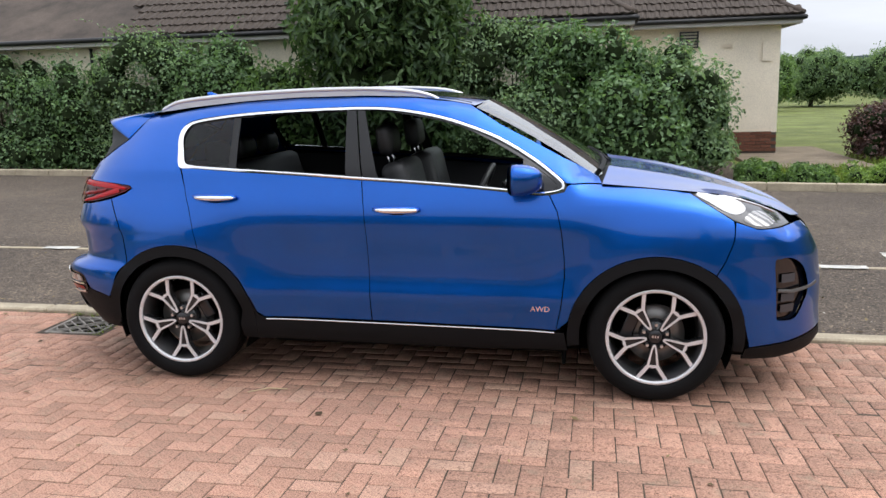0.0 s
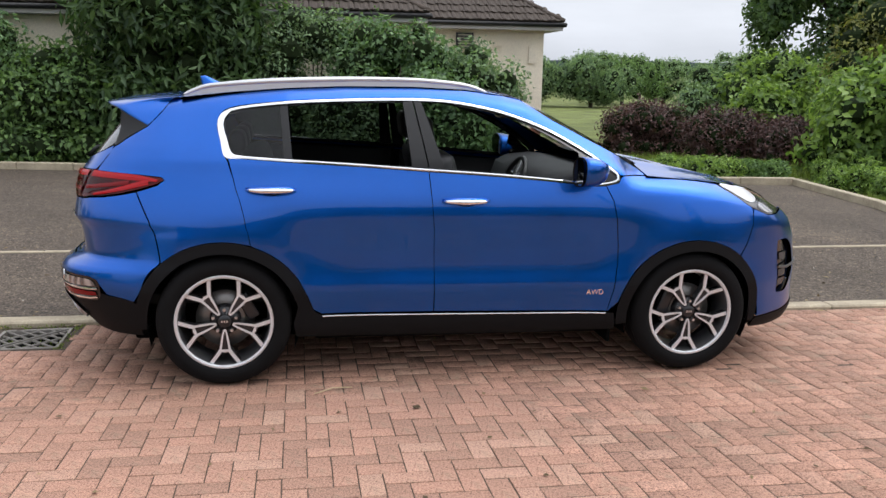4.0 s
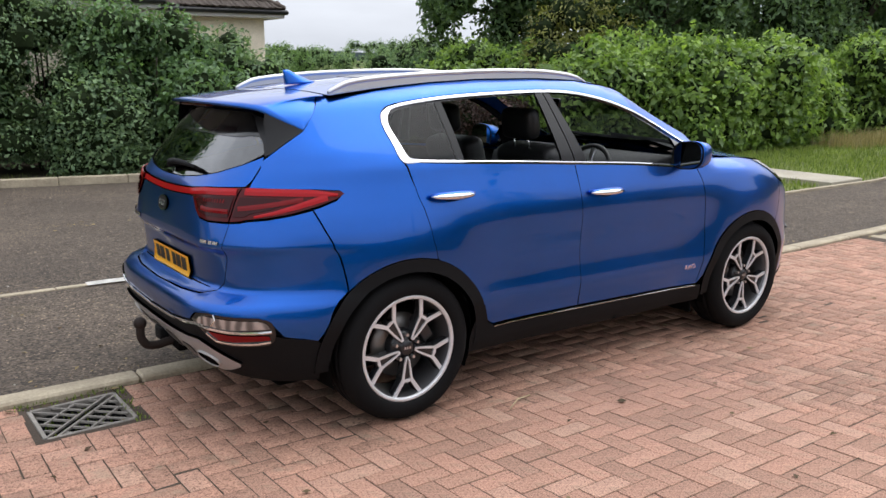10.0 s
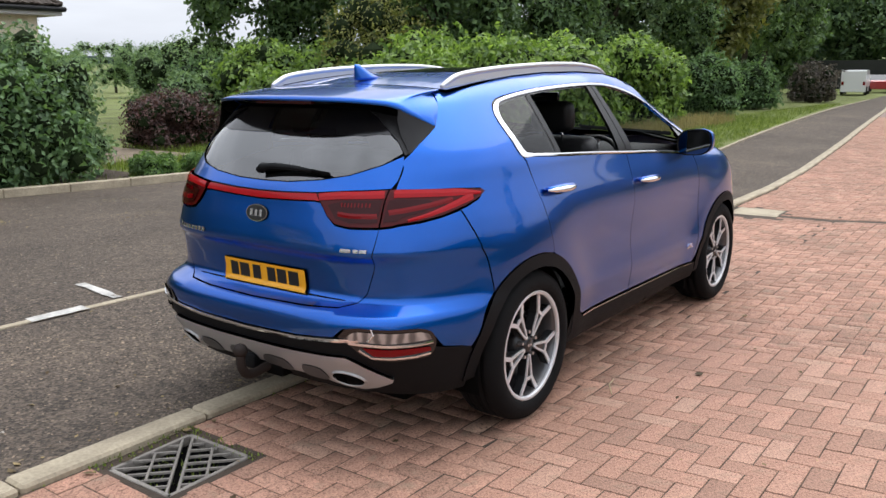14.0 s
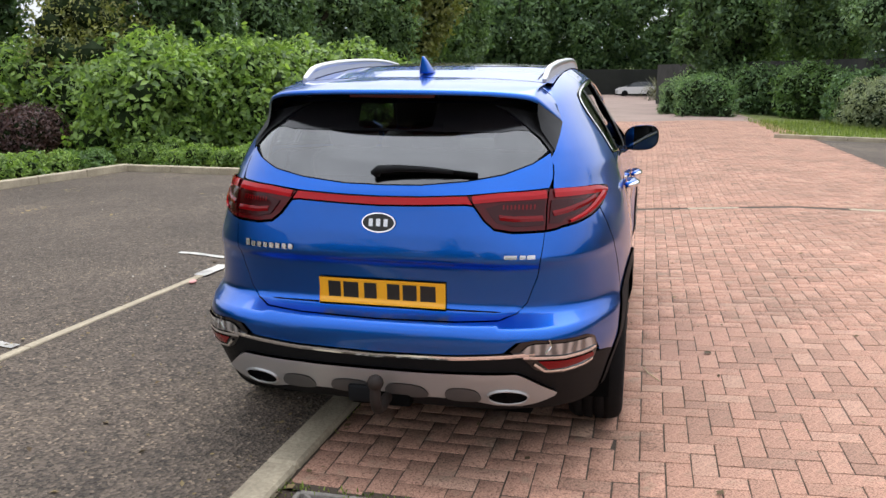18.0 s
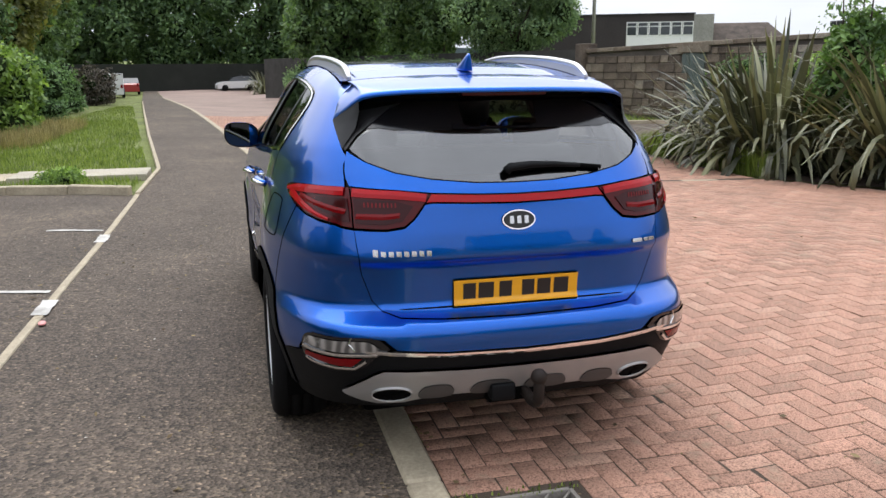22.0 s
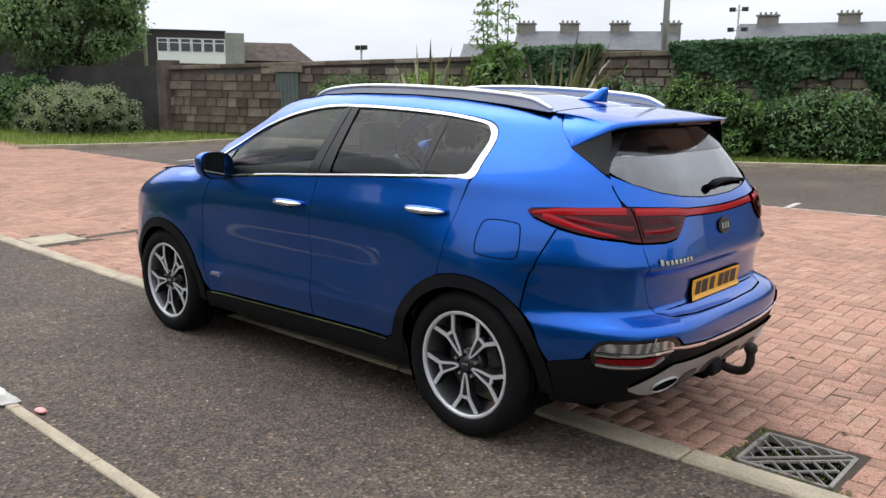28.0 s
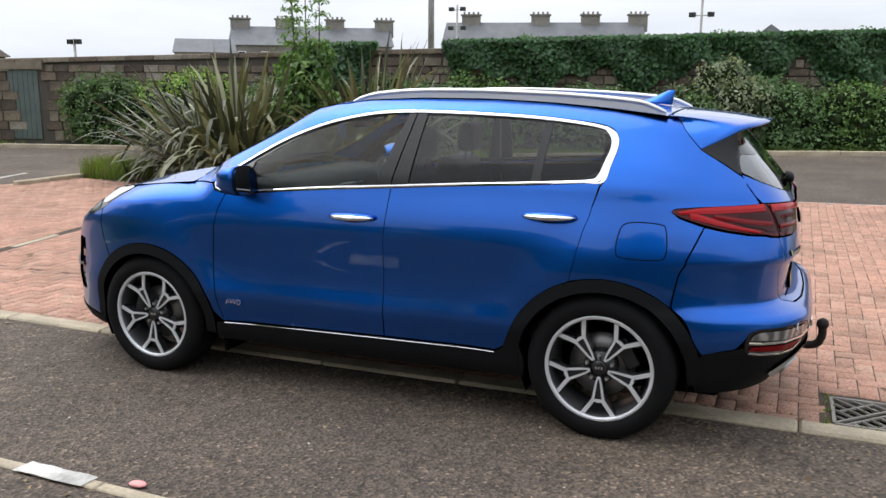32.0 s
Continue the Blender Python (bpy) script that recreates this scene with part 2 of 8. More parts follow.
def mesh_object(name, verts, faces, mat=None, parent=None, label="", smooth=False):
    me = bpy.data.meshes.new(name)
    me.from_pydata([tuple(v) for v in verts], [], [tuple(f) for f in faces])
    if mat:
        me.materials.append(mat)
    if smooth:
        me.polygons.foreach_set("use_smooth", [True] * len(me.polygons))
    me.update()
    ob = new(name, me)
    if parent:
        ob.parent = parent
    if label:
        ob["label"] = label
    return ob


def part(name, bm, mat, parent=None, label="", smooth=False):
    me = bpy.data.meshes.new(name)
    bm.to_mesh(me)
    bm.free()
    me.materials.append(mat)
    if smooth:
        me.polygons.foreach_set("use_smooth", [True] * len(me.polygons))
    ob = new(name, me)
    if parent:
        ob.parent = parent
    if label:
        ob["label"] = label
    return ob


def box_into(bm, x0, x1, y0, y1, z0, z1, bevel=0.0, seg=2):
    made = bmesh.ops.create_cube(bm, size=1.0, matrix=Matrix.Translation(((x0 + x1) / 2, (y0 + y1) / 2, (z0 + z1) / 2)) @ Matrix.Diagonal((abs(x1 - x0), abs(y1 - y0), abs(z1 - z0), 1)))
    if bevel:
        es = {e for v in made["verts"] for e in v.link_edges}
        bmesh.ops.bevel(bm, geom=list(es), offset=bevel, segments=seg, affect="EDGES", profile=0.5)


def box(name, x0, x1, y0, y1, z0, z1, mat, parent=None, label="", bevel=0.0):
    bm = bmesh.new()
    box_into(bm, x0, x1, y0, y1, z0, z1, bevel)
    return part(name, bm, mat, parent, label)


def empty(name, x=0.0, y=0.0, z=0.0, rz=0.0):
    ob = new(name)
    ob.matrix_basis = pose(x, y, z, 0, 0, rz)
    return ob


def sheet(name, outline, lift, mat, step=0.8):
    """A ground sheet over an outline in plan, following the fall of the ground."""
    bm = bmesh.new()
    bm.faces.new([bm.verts.new((x, y, 0)) for x, y in outline])
    lo, hi = min(p[0] for p in outline), max(p[0] for p in outline)
    x = max(lo, -14) + step
    while x < min(hi, 16):
        bmesh.ops.bisect_plane(bm, geom=list(bm.verts) + list(bm.edges) + list(bm.faces), plane_co=(x, 0, 0), plane_no=(1, 0, 0))
        x += step
    for x in (18, 24, 30, 37, 45, 53, 62, 75):
        if lo < x < hi:
            bmesh.ops.bisect_plane(bm, geom=list(bm.verts) + list(bm.edges) + list(bm.faces), plane_co=(x, 0, 0), plane_no=(1, 0, 0))
    for y in (-7.4, -4.2, -2.7, -0.85, 0.85, 2.7, 4.5, 7.5):
        bmesh.ops.bisect_plane(bm, geom=list(bm.verts) + list(bm.edges) + list(bm.faces), plane_co=(0, y, 0), plane_no=(0, 1, 0))
    for v in bm.verts:
        v.co.z = fall(v.co.x, v.co.y) + lift
    bmesh.ops.recalc_face_normals(bm, faces=bm.faces)
    if sum(f.normal.z for f in bm.faces) < 0:
        bmesh.ops.reverse_faces(bm, faces=bm.faces)
    return part(name, bm, mat)


def strip(name, line, width, top, depth, mat, parent=None, piece=0.0, gap=0.008, label="", bevel=0.012):
    """Kerb stones laid end to end along a line in plan; one object per stone."""
    made = []
    for (ax, ay), (bx, by) in zip(line, line[1:]):
        run = math.hypot(bx - ax, by - ay)
        count = max(1, round(run / piece)) if piece else 1
        ang = math.degrees(math.atan2(by - ay, bx - ax))
        for k in range(count):
            a, b = run * k / count + gap / 2, run * (k + 1) / count - gap / 2
            u = (a + b) / 2 / run
            x, y = ax + (bx - ax) * u, ay + (by - ay) * u
            bm = bmesh.new()
            box_into(bm, -(b - a) / 2, (b - a) / 2, -width / 2, width / 2, -depth, 0, bevel, 1)
            ob = part(name, bm, mat, parent, label)
            slope = math.degrees(math.atan2(fall(x + 0.3) - fall(x - 0.3), 0.6)) * math.cos(radians(ang))
            j = random.Random(k * 7 + int(ax * 10))
            climb = math.degrees(math.atan2(fall(x, y + 0.3) - fall(x, y - 0.3), 0.6)) * math.sin(radians(ang))
            ob.matrix_basis = pose(x, y, fall(x, y) + top + j.uniform(-0.003, 0.003), j.uniform(-0.4, 0.4), -slope - climb, ang + j.uniform(-0.25, 0.25))
            made.append(ob)
    return made


# ---- ground ----
FARX = 60.0
ROAD_S = [(-16, 0.42), (-4, 0.40), (4, 0.39), (7.6, 0.42), (10, 0.56), (16, 1.08), (29.5, 2.39), (60, 5.72), (85, 8.1)]
ROAD_N = [(-16, 2.42), (-4, 2.30), (3, 2.24), (9.0, 2.20), (16, 2.95), (28.6, 4.19), (50, 6.25), (72.4, 8.27), (85, 9.4)]
BAY_N = [(-16, 11.0), (-9.2, 10.05), (0.0, 8.65), (2.6, 8.25), (7.45, 7.65)]
BAY_E = [(7.45, 7.65), (6.75, 4.6), (6.1, 2.3)]

bm = bmesh.new()
R0 = 900.0
rings = [0, 0.85, 1.8, 2.7, 4.3, 6, 7.5, 9, 12, 16, 22, 30, 37, 45, 57, 75, 110, 200, 400, R0]
grid_x = sorted({s * r for r in rings for s in (-1, 1)})
rows_v = [[bm.verts.new((x, y, fall(x, y) - 0.06 + max(0.0, math.hypot(x, y) - 130) * 0.012)) for x in grid_x] for y in grid_x]
for a, b in zip(rows_v, rows_v[1:]):
    for k in range(len(grid_x) - 1):
        bm.faces.new((a[k], a[k + 1], b[k + 1], b[k]))
ground = tagged(part("ground", bm, M_GRASS, smooth=True), "rough green grass reaching away to the distance", "ground", kind="structure")

road = tagged(sheet("road", ROAD_S + ROAD_N[::-1], 0.0, M_TARMAC), "worn grey tarmac drive with pale chippings", "road", kind="structure")
bay_north = tagged(sheet("parking_bay_north", [(-16, 2.42), (-4, 2.30), (3, 2.24), (6.1, 2.23), (6.75, 4.6), (7.45, 7.65)] + BAY_N[::-1][1:], -0.002, M_TARMAC), "worn dark tarmac parking bays with white marks", "parking bay", kind="structure")
paving = tagged(sheet("pavement", [(-16, 0.34), (-4, 0.325), (-2.8, 0.32), (-2.795, -0.145), (-2.375, -0.145), (-2.37, 0.318), (4, 0.315), (7.6, 0.36), (10, 0.50), (16, 1.02), (29.5, 2.33), (60, 5.66), (60, -3), (28, -5.0), (17.5, -5.1), (9.7, -5.1), (9.9, -6.7), (5.6, -6.45), (3.5, -8.0), (3.0, -8.3), (-16, -8.9)], -0.0128, M_JOINT), "sandy bed of the red block paving", "pavement", kind="structure")
bay_south = tagged(sheet("parking_bay_south", [(-16, -8.9), (3.0, -8.3), (3.5, -8.0), (4.15, -12.4), (4.1, -14.3), (-1.3, -17.0), (-16, -21.0)], -0.02, M_TARMAC), "dark tarmac parking bay behind the block paving", "parking bay", kind="structure")
bay_east = tagged(sheet("parking_bay_east", [(9.7, -5.15), (17.3, -4.1), (17.3, -9.2), (17.4, -11.2), (14.2, -12.2), (9.5, -12.0), (10.6, -8.4), (9.8, -6.7)], -0.02, M_TARMAC), "dark tarmac parking bay beside the planting bed", "parking bay", kind="structure")
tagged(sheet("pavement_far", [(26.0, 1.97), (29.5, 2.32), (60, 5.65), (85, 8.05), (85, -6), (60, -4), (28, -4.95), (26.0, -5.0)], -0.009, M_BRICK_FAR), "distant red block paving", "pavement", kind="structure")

# ---- the car ----
from mathutils.geometry import delaunay_2d_cdt


def flake_paint(name, c):
    m, n, l, b = shader(name, 0.31, 1.0, 0.5, 1.0)
    b.inputs["Coat Roughness"].default_value = 0.025
    b.inputs["Coat IOR"].default_value = 1.42
    fl = noise_node(n, l, 900.0, 2)
    slow = noise_node(n, l, 3.0, 4)
    col = ramp(n, l, fl, [(0.25, scaled(c, 0.8)), (0.75, scaled(c, 1.2))])
    l.new(mix(n, l, col, ramp(n, l, slow, [(0.3, (0.94, 0.94, 0.94)), (0.7, (1.04, 1.04, 1.04))]), 1.0, "MULTIPLY"), b.inputs["Base Color"])
    l.new(ramp(n, l, slow, [(0.3, (0.30, 0.30, 0.30)), (0.7, (0.34, 0.34, 0.34))]), b.inputs["Roughness"])
    return m


def tinted(name, tint, gloss=1.0, ior=1.52):
    """Window glass: tinted, seen through, with a clear reflection."""
    m, n, l, b = shader(name)
    n.remove(b)
    lw = n.new("ShaderNodeLayerWeight")
    lw.inputs["Blend"].default_value = 0.5
    r0 = ((ior - 1) / (ior + 1)) ** 2
    p5 = n.new("ShaderNodeMath")
    p5.operation = "POWER"
    p5.inputs[1].default_value = 3.6
    l.new(lw.outputs["Facing"], p5.inputs[0])
    fr = n.new("ShaderNodeMapRange")
    fr.inputs["To Min"].default_value = r0
    l.new(p5.outputs[0], fr.inputs["Value"])
    t = n.new("ShaderNodeBsdfTransparent")
    t.inputs["Color"].default_value = (*tint, 1)
    g = n.new("ShaderNodeBsdfGlossy")
    g.inputs["Roughness"].default_value = 0.015
    g.inputs["Color"].default_value = (gloss, gloss, gloss, 1)
    mx = n.new("ShaderNodeMixShader")
    l.new(fr.outputs["Result"], mx.inputs["Fac"])
    l.new(t.outputs["BSDF"], mx.inputs[1])
    l.new(g.outputs["BSDF"], mx.inputs[2])
    l.new(mx.outputs["Shader"], n["Material Output"].inputs["Surface"])
    return m


def lens(name, c, rough=0.06):
    m, n, l, b = shader(name, rough + 0.1, 0, 0.2, 0.16)
    b.inputs["Coat Roughness"].default_value = 0.03
    w = n.new("ShaderNodeTexWave")
    w.inputs["Scale"].default_value = 70.0
    w.bands_direction = "Z"
    tc = n.new("ShaderNodeTexCoord")
    l.new(tc.outputs["Object"], w.inputs["Vector"])
    l.new(ramp(n, l, w.outputs["Fac"], [(0.3, scaled(c, 0.9)), (0.8, scaled(c, 1.08))]), b.inputs["Base Color"])
    return m


def fluted(name):
    """A clear lens with upright flutes over a silvered bowl."""
    m, n, l, b = shader(name, 0.16, 0.55, 0.5, 1.0)
    b.inputs["Coat Roughness"].default_value = 0.02
    w = n.new("ShaderNodeTexWave")
    w.inputs["Scale"].default_value, w.inputs["Distortion"].default_value = 9.0, 5.0
    w.bands_direction = "Y"
    tc = n.new("ShaderNodeTexCoord")
    l.new(tc.outputs["Object"], w.inputs["Vector"])
    l.new(ramp(n, l, w.outputs["Fac"], [(0.1, (0.12, 0.12, 0.12)), (0.5, (0.24, 0.23, 0.23)), (0.9, (0.42, 0.41, 0.40))]), b.inputs["Base Color"])
    bump(n, l, b, w.outputs["Fac"], 0.15, 0.006)
    return m


M_BLUE = flake_paint("metallic blue paint", (0.003, 0.098, 0.47))
M_BLACKP = plain("textured black plastic", (0.006, 0.0065, 0.0075), 0.6, spec=0.14, relief=0.25, fine=700)
M_GLOSSBLACK = plain("gloss black trim", (0.005, 0.005, 0.006), 0.12, coat=0.3)
M_BPILLAR = plain("satin black pillar trim", (0.012, 0.012, 0.013), 0.4, spec=0.3)
# Besides underseal and rubber, this black paints the shade in gaps and depths.
M_VOID = plain("black underseal, rubber and gap shade", (0.003, 0.003, 0.003), 0.95, spec=0.05)
M_CHROME = plain("bright chrome", (0.85, 0.85, 0.86), 0.08, 1.0)
M_MIRROR = plain("mirror glass", (0.14, 0.145, 0.15), 0.03, 1.0)
M_SATIN = plain("satin silver", (0.62, 0.62, 0.63), 0.28, 0.9)
M_SILVER = plain("silver painted plastic", (0.42, 0.42, 0.42), 0.42, 0.5)
# Silver darkened for the shade in the skid recesses; also dark trim.
M_SHADESILVER = plain("dark silver trim, also recess shade", (0.10, 0.10, 0.10), 0.45, 0.4)
M_MACHINED = plain("machined alloy", (0.71, 0.72, 0.74), 0.36, 0.45)
M_RIMDARK = plain("dark grey alloy paint", (0.02, 0.02, 0.022), 0.22, 0.1)
M_BARREL = plain("silver grey rim barrel", (0.15, 0.15, 0.155), 0.3, 0.7)
M_TYRE = mottled("black tyre rubber", (0.006, 0.006, 0.0065), 0.8, 8, 250, 0.2, 0.2, spec=0.15)
M_DISC = plain("brake disc steel", (0.2, 0.19, 0.18), 0.4, 0.9)
M_RUST = plain("rusty iron", (0.022, 0.015, 0.012), 0.7, 0.4, relief=0.4)
M_GLASS = tinted("clear green tinted window", (0.55, 0.6, 0.57), 0.42)
M_PRIVACY = tinted("dark privacy window", (0.26, 0.28, 0.28), 0.55)
M_REARGLASS = tinted("dark rear window", (0.22, 0.24, 0.24), 1.0, 2.3)
M_SCREEN = tinted("clear windscreen", (0.7, 0.74, 0.72), 1.0, 1.6)
M_RED = lens("red lamp lens", (0.165, 0.002, 0.004))
M_REDDARK = lens("dark red lamp lens", (0.035, 0.001, 0.002))
M_REDBRIGHT = lens("bright red light bar", (0.36, 0.006, 0.010))
M_SMOKED = lens("smoked red lamp lens", (0.075, 0.0015, 0.003))
M_CLEAR = lens("clear lamp lens over a silver bowl", (0.60, 0.60, 0.60), 0.1)
M_REVERSE = fluted("clear fluted reversing lens")
M_LAMPDARK = lens("lamp bowl in the dark", (0.05, 0.05, 0.055), 0.1)
M_HEADDARK = plain("dark headlamp housing under clear lens", (0.06, 0.06, 0.065), 0.15, 0.4, coat=0.6)
M_PLATE = plain("yellow number plate", (0.80, 0.38, 0.012), 0.35)
M_INK = plain("black print", (0.01, 0.01, 0.01), 0.4)
M_SEAT = plain("black leather", (0.014, 0.014, 0.015), 0.45, relief=0.3)
M_CARPET = mottled("dark grey cabin plastic", (0.022, 0.022, 0.024), 0.7, 5, 200, 0.2, 0.2)
M_HEADLINE = plain("grey headlining", (0.04, 0.04, 0.04), 0.9)


def table(points):
    a = np.array(points)
    order = np.argsort(a[:, 0])
    return lambda v: np.interp(v, a[order, 0], a[order, 1])


def eased(points, sigma=0.016):
    """A table with its corners rounded off."""
    f, q = table(points), np.linspace(0.1, 1.7, 1601)
    k = np.exp(-0.5 * (np.arange(-60, 61) * 0.001 / sigma) ** 2)
    v = np.convolve(np.pad(f(q), 60, mode="edge"), k / k.sum(), mode="valid")
    return lambda z: np.interp(z, q, v)


WIDTH = eased([(0.15, 0.76), (0.2, 0.81), (0.25, 0.848), (0.31, 0.870), (0.38, 0.878), (0.46, 0.891), (0.515, 0.9), (0.535, 0.8985), (0.60, 0.888), (0.66, 0.8835), (0.72, 0.8835), (0.78, 0.890), (0.85, 0.899), (0.91, 0.904), (0.97, 0.899), (1.02, 0.889), (1.06, 0.878), (1.10, 0.866), (1.15, 0.852), (1.2, 0.842), (1.3, 0.790), (1.4, 0.730), (1.5, 0.667), (1.535, 0.642), (1.56, 0.618), (1.58, 0.59), (1.597, 0.555), (1.62, 0.5)])
TAIL = table([(0.15, -1.98), (0.25, -2.08), (0.35, -2.16), (0.45, -2.222), (0.5, -2.238), (0.56, -2.247), (0.60, -2.246), (0.618, -2.236), (0.634, -2.200), (0.648, -2.155), (0.660, -2.122), (0.69, -2.118), (0.76, -2.126), (0.82, -2.137), (0.842, -2.150), (0.856, -2.170), (0.866, -2.174), (0.95, -2.160), (1.03, -2.144), (1.06, -2.140), (1.10, -2.130), (1.13, -2.110), (1.2, -2.062), (1.3, -1.975), (1.4, -1.885), (1.46, -1.83), (1.54, -1.74), (1.62, -1.6)])
NOSE = table([(0.15, 2.1), (0.22, 2.24), (0.3, 2.265), (0.45, 2.25), (0.6, 2.245), (0.75, 2.225), (0.86, 2.17), (0.92, 2.11), (1.0, 1.98), (1.06, 1.88), (1.12, 1.8), (1.2, 1.7), (1.62, 1.5)])
ROOF = table([(-2.3, 1.43), (-2.0, 1.47), (-1.8, 1.498), (-1.55, 1.53), (-1.3, 1.563), (-1.0, 1.592), (-0.7, 1.61), (-0.3, 1.617), (0.0, 1.608), (0.2, 1.585), (0.35, 1.555), (0.5, 1.49), (0.75, 1.39), (1.1, 1.30), (2.3, 1.30)])
SQ = table([(0.2, 4.6), (0.6, 5.0), (1.05, 4.8), (1.2, 4.5), (1.35, 5.4), (1.5, 6.5)])
PINCH = table([(0.2, 0.05), (0.6, 0.055), (0.8, 0.085), (0.95, 0.135), (1.05, 0.158), (1.12, 0.155), (1.25, 0.115), (1.5, 0.10)])
X0R, X0F, HALF = -0.95, 1.05, math.pi / 2
SIDE = X0F - X0R


def bow(n, a, w):
    """Angle against length along a rounded corner, from its straight side to its middle."""
    q = np.linspace(0, 1, 4000)
    ph = HALF * q ** 2.4 / (q ** 2.4 + (1 - q) ** 2.4)
    x, y = a * np.sin(ph) ** (2 / n), w * np.maximum(np.cos(ph), 0) ** (2 / n)
    return np.concatenate([[0], np.cumsum(np.hypot(np.diff(x), np.diff(y)))]), ph


LEN_R, PHI_R = bow(4.8, 1.2, 0.86)
LEN_F, PHI_F = bow(3.6, 1.15, 0.88)
END_R, END_F = float(LEN_R[-1]), float(LEN_F[-1])
ARCHES = ((-1.335, 0.345), (1.31, 0.345))


def smooth_step(x, a, b):
    t = np.clip((x - a) / (b - a), 0, 1)
    return t * t * (3 - 2 * t)


def shell_raw(v, z):
    """The body's outer skin: v runs from the middle of the tail round either side to the nose, z is the height."""
    v, z = np.asarray(v, float), np.asarray(z, float)
    sg, w = np.sign(v) + (v == 0), np.abs(v)
    n = SQ(z)
    phi_r = np.interp(END_R - w, LEN_R, PHI_R)
    phi_f = np.interp(w - END_R - SIDE, LEN_F, PHI_F)
    sr, cr = np.sin(phi_r) ** (2 / n), np.maximum(np.cos(phi_r), 0) ** (2 / n)
    sf, cf = np.sin(phi_f) ** (2 / 3.6), np.maximum(np.cos(phi_f), 0) ** (2 / 3.6)
    x = np.where(phi_r > 0, X0R - (X0R - TAIL(z)) * sr, np.where(phi_f > 0, X0F + (NOSE(z) - X0F) * sf, X0R + (w - END_R)))
    ze = np.where(z > 1.15, 1.15 + (z - 1.15) * 0.45 / np.maximum(ROOF(x) - 0.015 - 1.15, 0.1), z)
    ze = np.minimum(ze, 1.62)
    y = WIDTH(ze)
    for ax, az in ARCHES:
        far = np.hypot(x - ax, z - az)
        y = y + 0.034 * np.exp(-((x - ax) / 0.46) ** 2) * np.exp(-((z - 0.66) / 0.19) ** 2) + 0.019 * np.exp(-((np.maximum(far, 0.45) - 0.45) / 0.15) ** 2)
    lid = np.interp(x, [0.7, 0.9, 1.2, 1.45, 1.57, 1.71, 1.85, 1.95], [1.3, 1.145, 1.125, 1.10, 1.083, 1.06, 1.0, 0.93])
    over = np.clip((z - (lid - 0.11)) / 0.11, 0, 1.3) * smooth_step(x, 0.7, 1.0)
    y = y - 0.085 * over ** 2.4
    y = y * (1 - PINCH(z) * sr ** 2 * (phi_r > 0)) * np.where(phi_r > 0, cr, 1) * np.where(phi_f > 0, cf * (1 - 0.06 * sf ** 2), 1)
    return np.stack([x, y * sg, z], -1)


def shell(v, z, off=0.0):
    """The skin and its outward normals, smoothed a little along the height."""
    v, z = np.asarray(v, float), np.asarray(z, float)
    ks, ws = (-0.012, -0.006, 0, 0.006, 0.012), (0.1, 0.24, 0.32, 0.24, 0.1)
    at = lambda a, b: sum(k * shell_raw(a, b + d) for d, k in zip(ks, ws))
    p = at(v, z)
    dv, dz = at(v + 0.004, z) - at(v - 0.004, z), at(v, z + 0.004) - at(v, z - 0.004)
    nn = np.cross(dz, dv)
    nn /= np.maximum(np.linalg.norm(nn, axis=-1, keepdims=True), 1e-9)
    out = p - np.array([-0.2, 0, 0.6])
    flip = np.sign((nn * out).sum(-1, keepdims=True))
    nn = nn * np.where(flip == 0, 1, flip)
    return p + off * nn, nn


def vx(x, z):
    """v on the left side for a place given by x and height."""
    if x >= X0F:
        s = min(1.0, (x - X0F) / (float(NOSE(z)) - X0F))
        return END_R + SIDE + float(np.interp(math.asin(s ** 1.8), PHI_F, LEN_F))
    if x >= X0R:
        return END_R + x - X0R
    s = min(1.0, (X0R - x) / (X0R - float(TAIL(z))))
    return END_R - float(np.interp(math.asin(s ** (float(SQ(z)) / 2)), PHI_R, LEN_R))


def vy(y, z):
    """v for a place on the tail given by y and height."""
    lo, hi = 0.0, END_R
    for _ in range(40):
        mid = (lo + hi) / 2
        lo, hi = (mid, hi) if abs(shell_raw(np.array([mid]), np.array([z]))[0, 1]) < abs(y) else (lo, mid)
    return math.copysign((lo + hi) / 2, y)


def side_line(pts):
    return [(vx(x, z), z) for x, z in pts]


def tail_line(pts):
    return [(vy(y, z) if y else 0.0, z) for y, z in pts]


def flip_line(pts):
    return [(-a, b) for a, b in pts]


def rounded(pts, per=6, closed=True):
    """A smooth line through points."""
    out, n = [], len(pts)
    for i in range(n if closed else n - 1):
        p = [Vector(pts[(i + k) % n] if closed else pts[min(max(i + k, 0), n - 1)]) for k in (-1, 0, 1, 2)]
        for j in range(per):
            t = j / per
            q = 0.5 * (2 * p[1] + (p[2] - p[0]) * t + (2 * p[0] - 5 * p[1] + 4 * p[2] - p[3]) * t * t + (3 * p[1] - p[0] - 3 * p[2] + p[3]) * t ** 3)
            out.append(tuple(q))
    if not closed:
        out.append(tuple(pts[-1]))
    return out


def arc(cx, cz, r, a, b, n=14):
    """A wheel arch line, a little flatter at its crown."""
    turn = [radians(a + (b - a) * k / n) for k in range(n + 1)]
    return [(cx + r * 1.01 * math.cos(t), cz + r * (0.965 if math.sin(t) > 0 else 1.0) * math.sin(t)) for t in turn]


def dense(loop, step):
    out = []
    for (ax, ay), (bx, by) in zip(loop, loop[1:] + loop[:1]):
        k = max(1, int(math.hypot(bx - ax, by - ay) / step))
        out += [(ax + (bx - ax) * j / k, ay + (by - ay) * j / k) for j in range(k)]
    return out


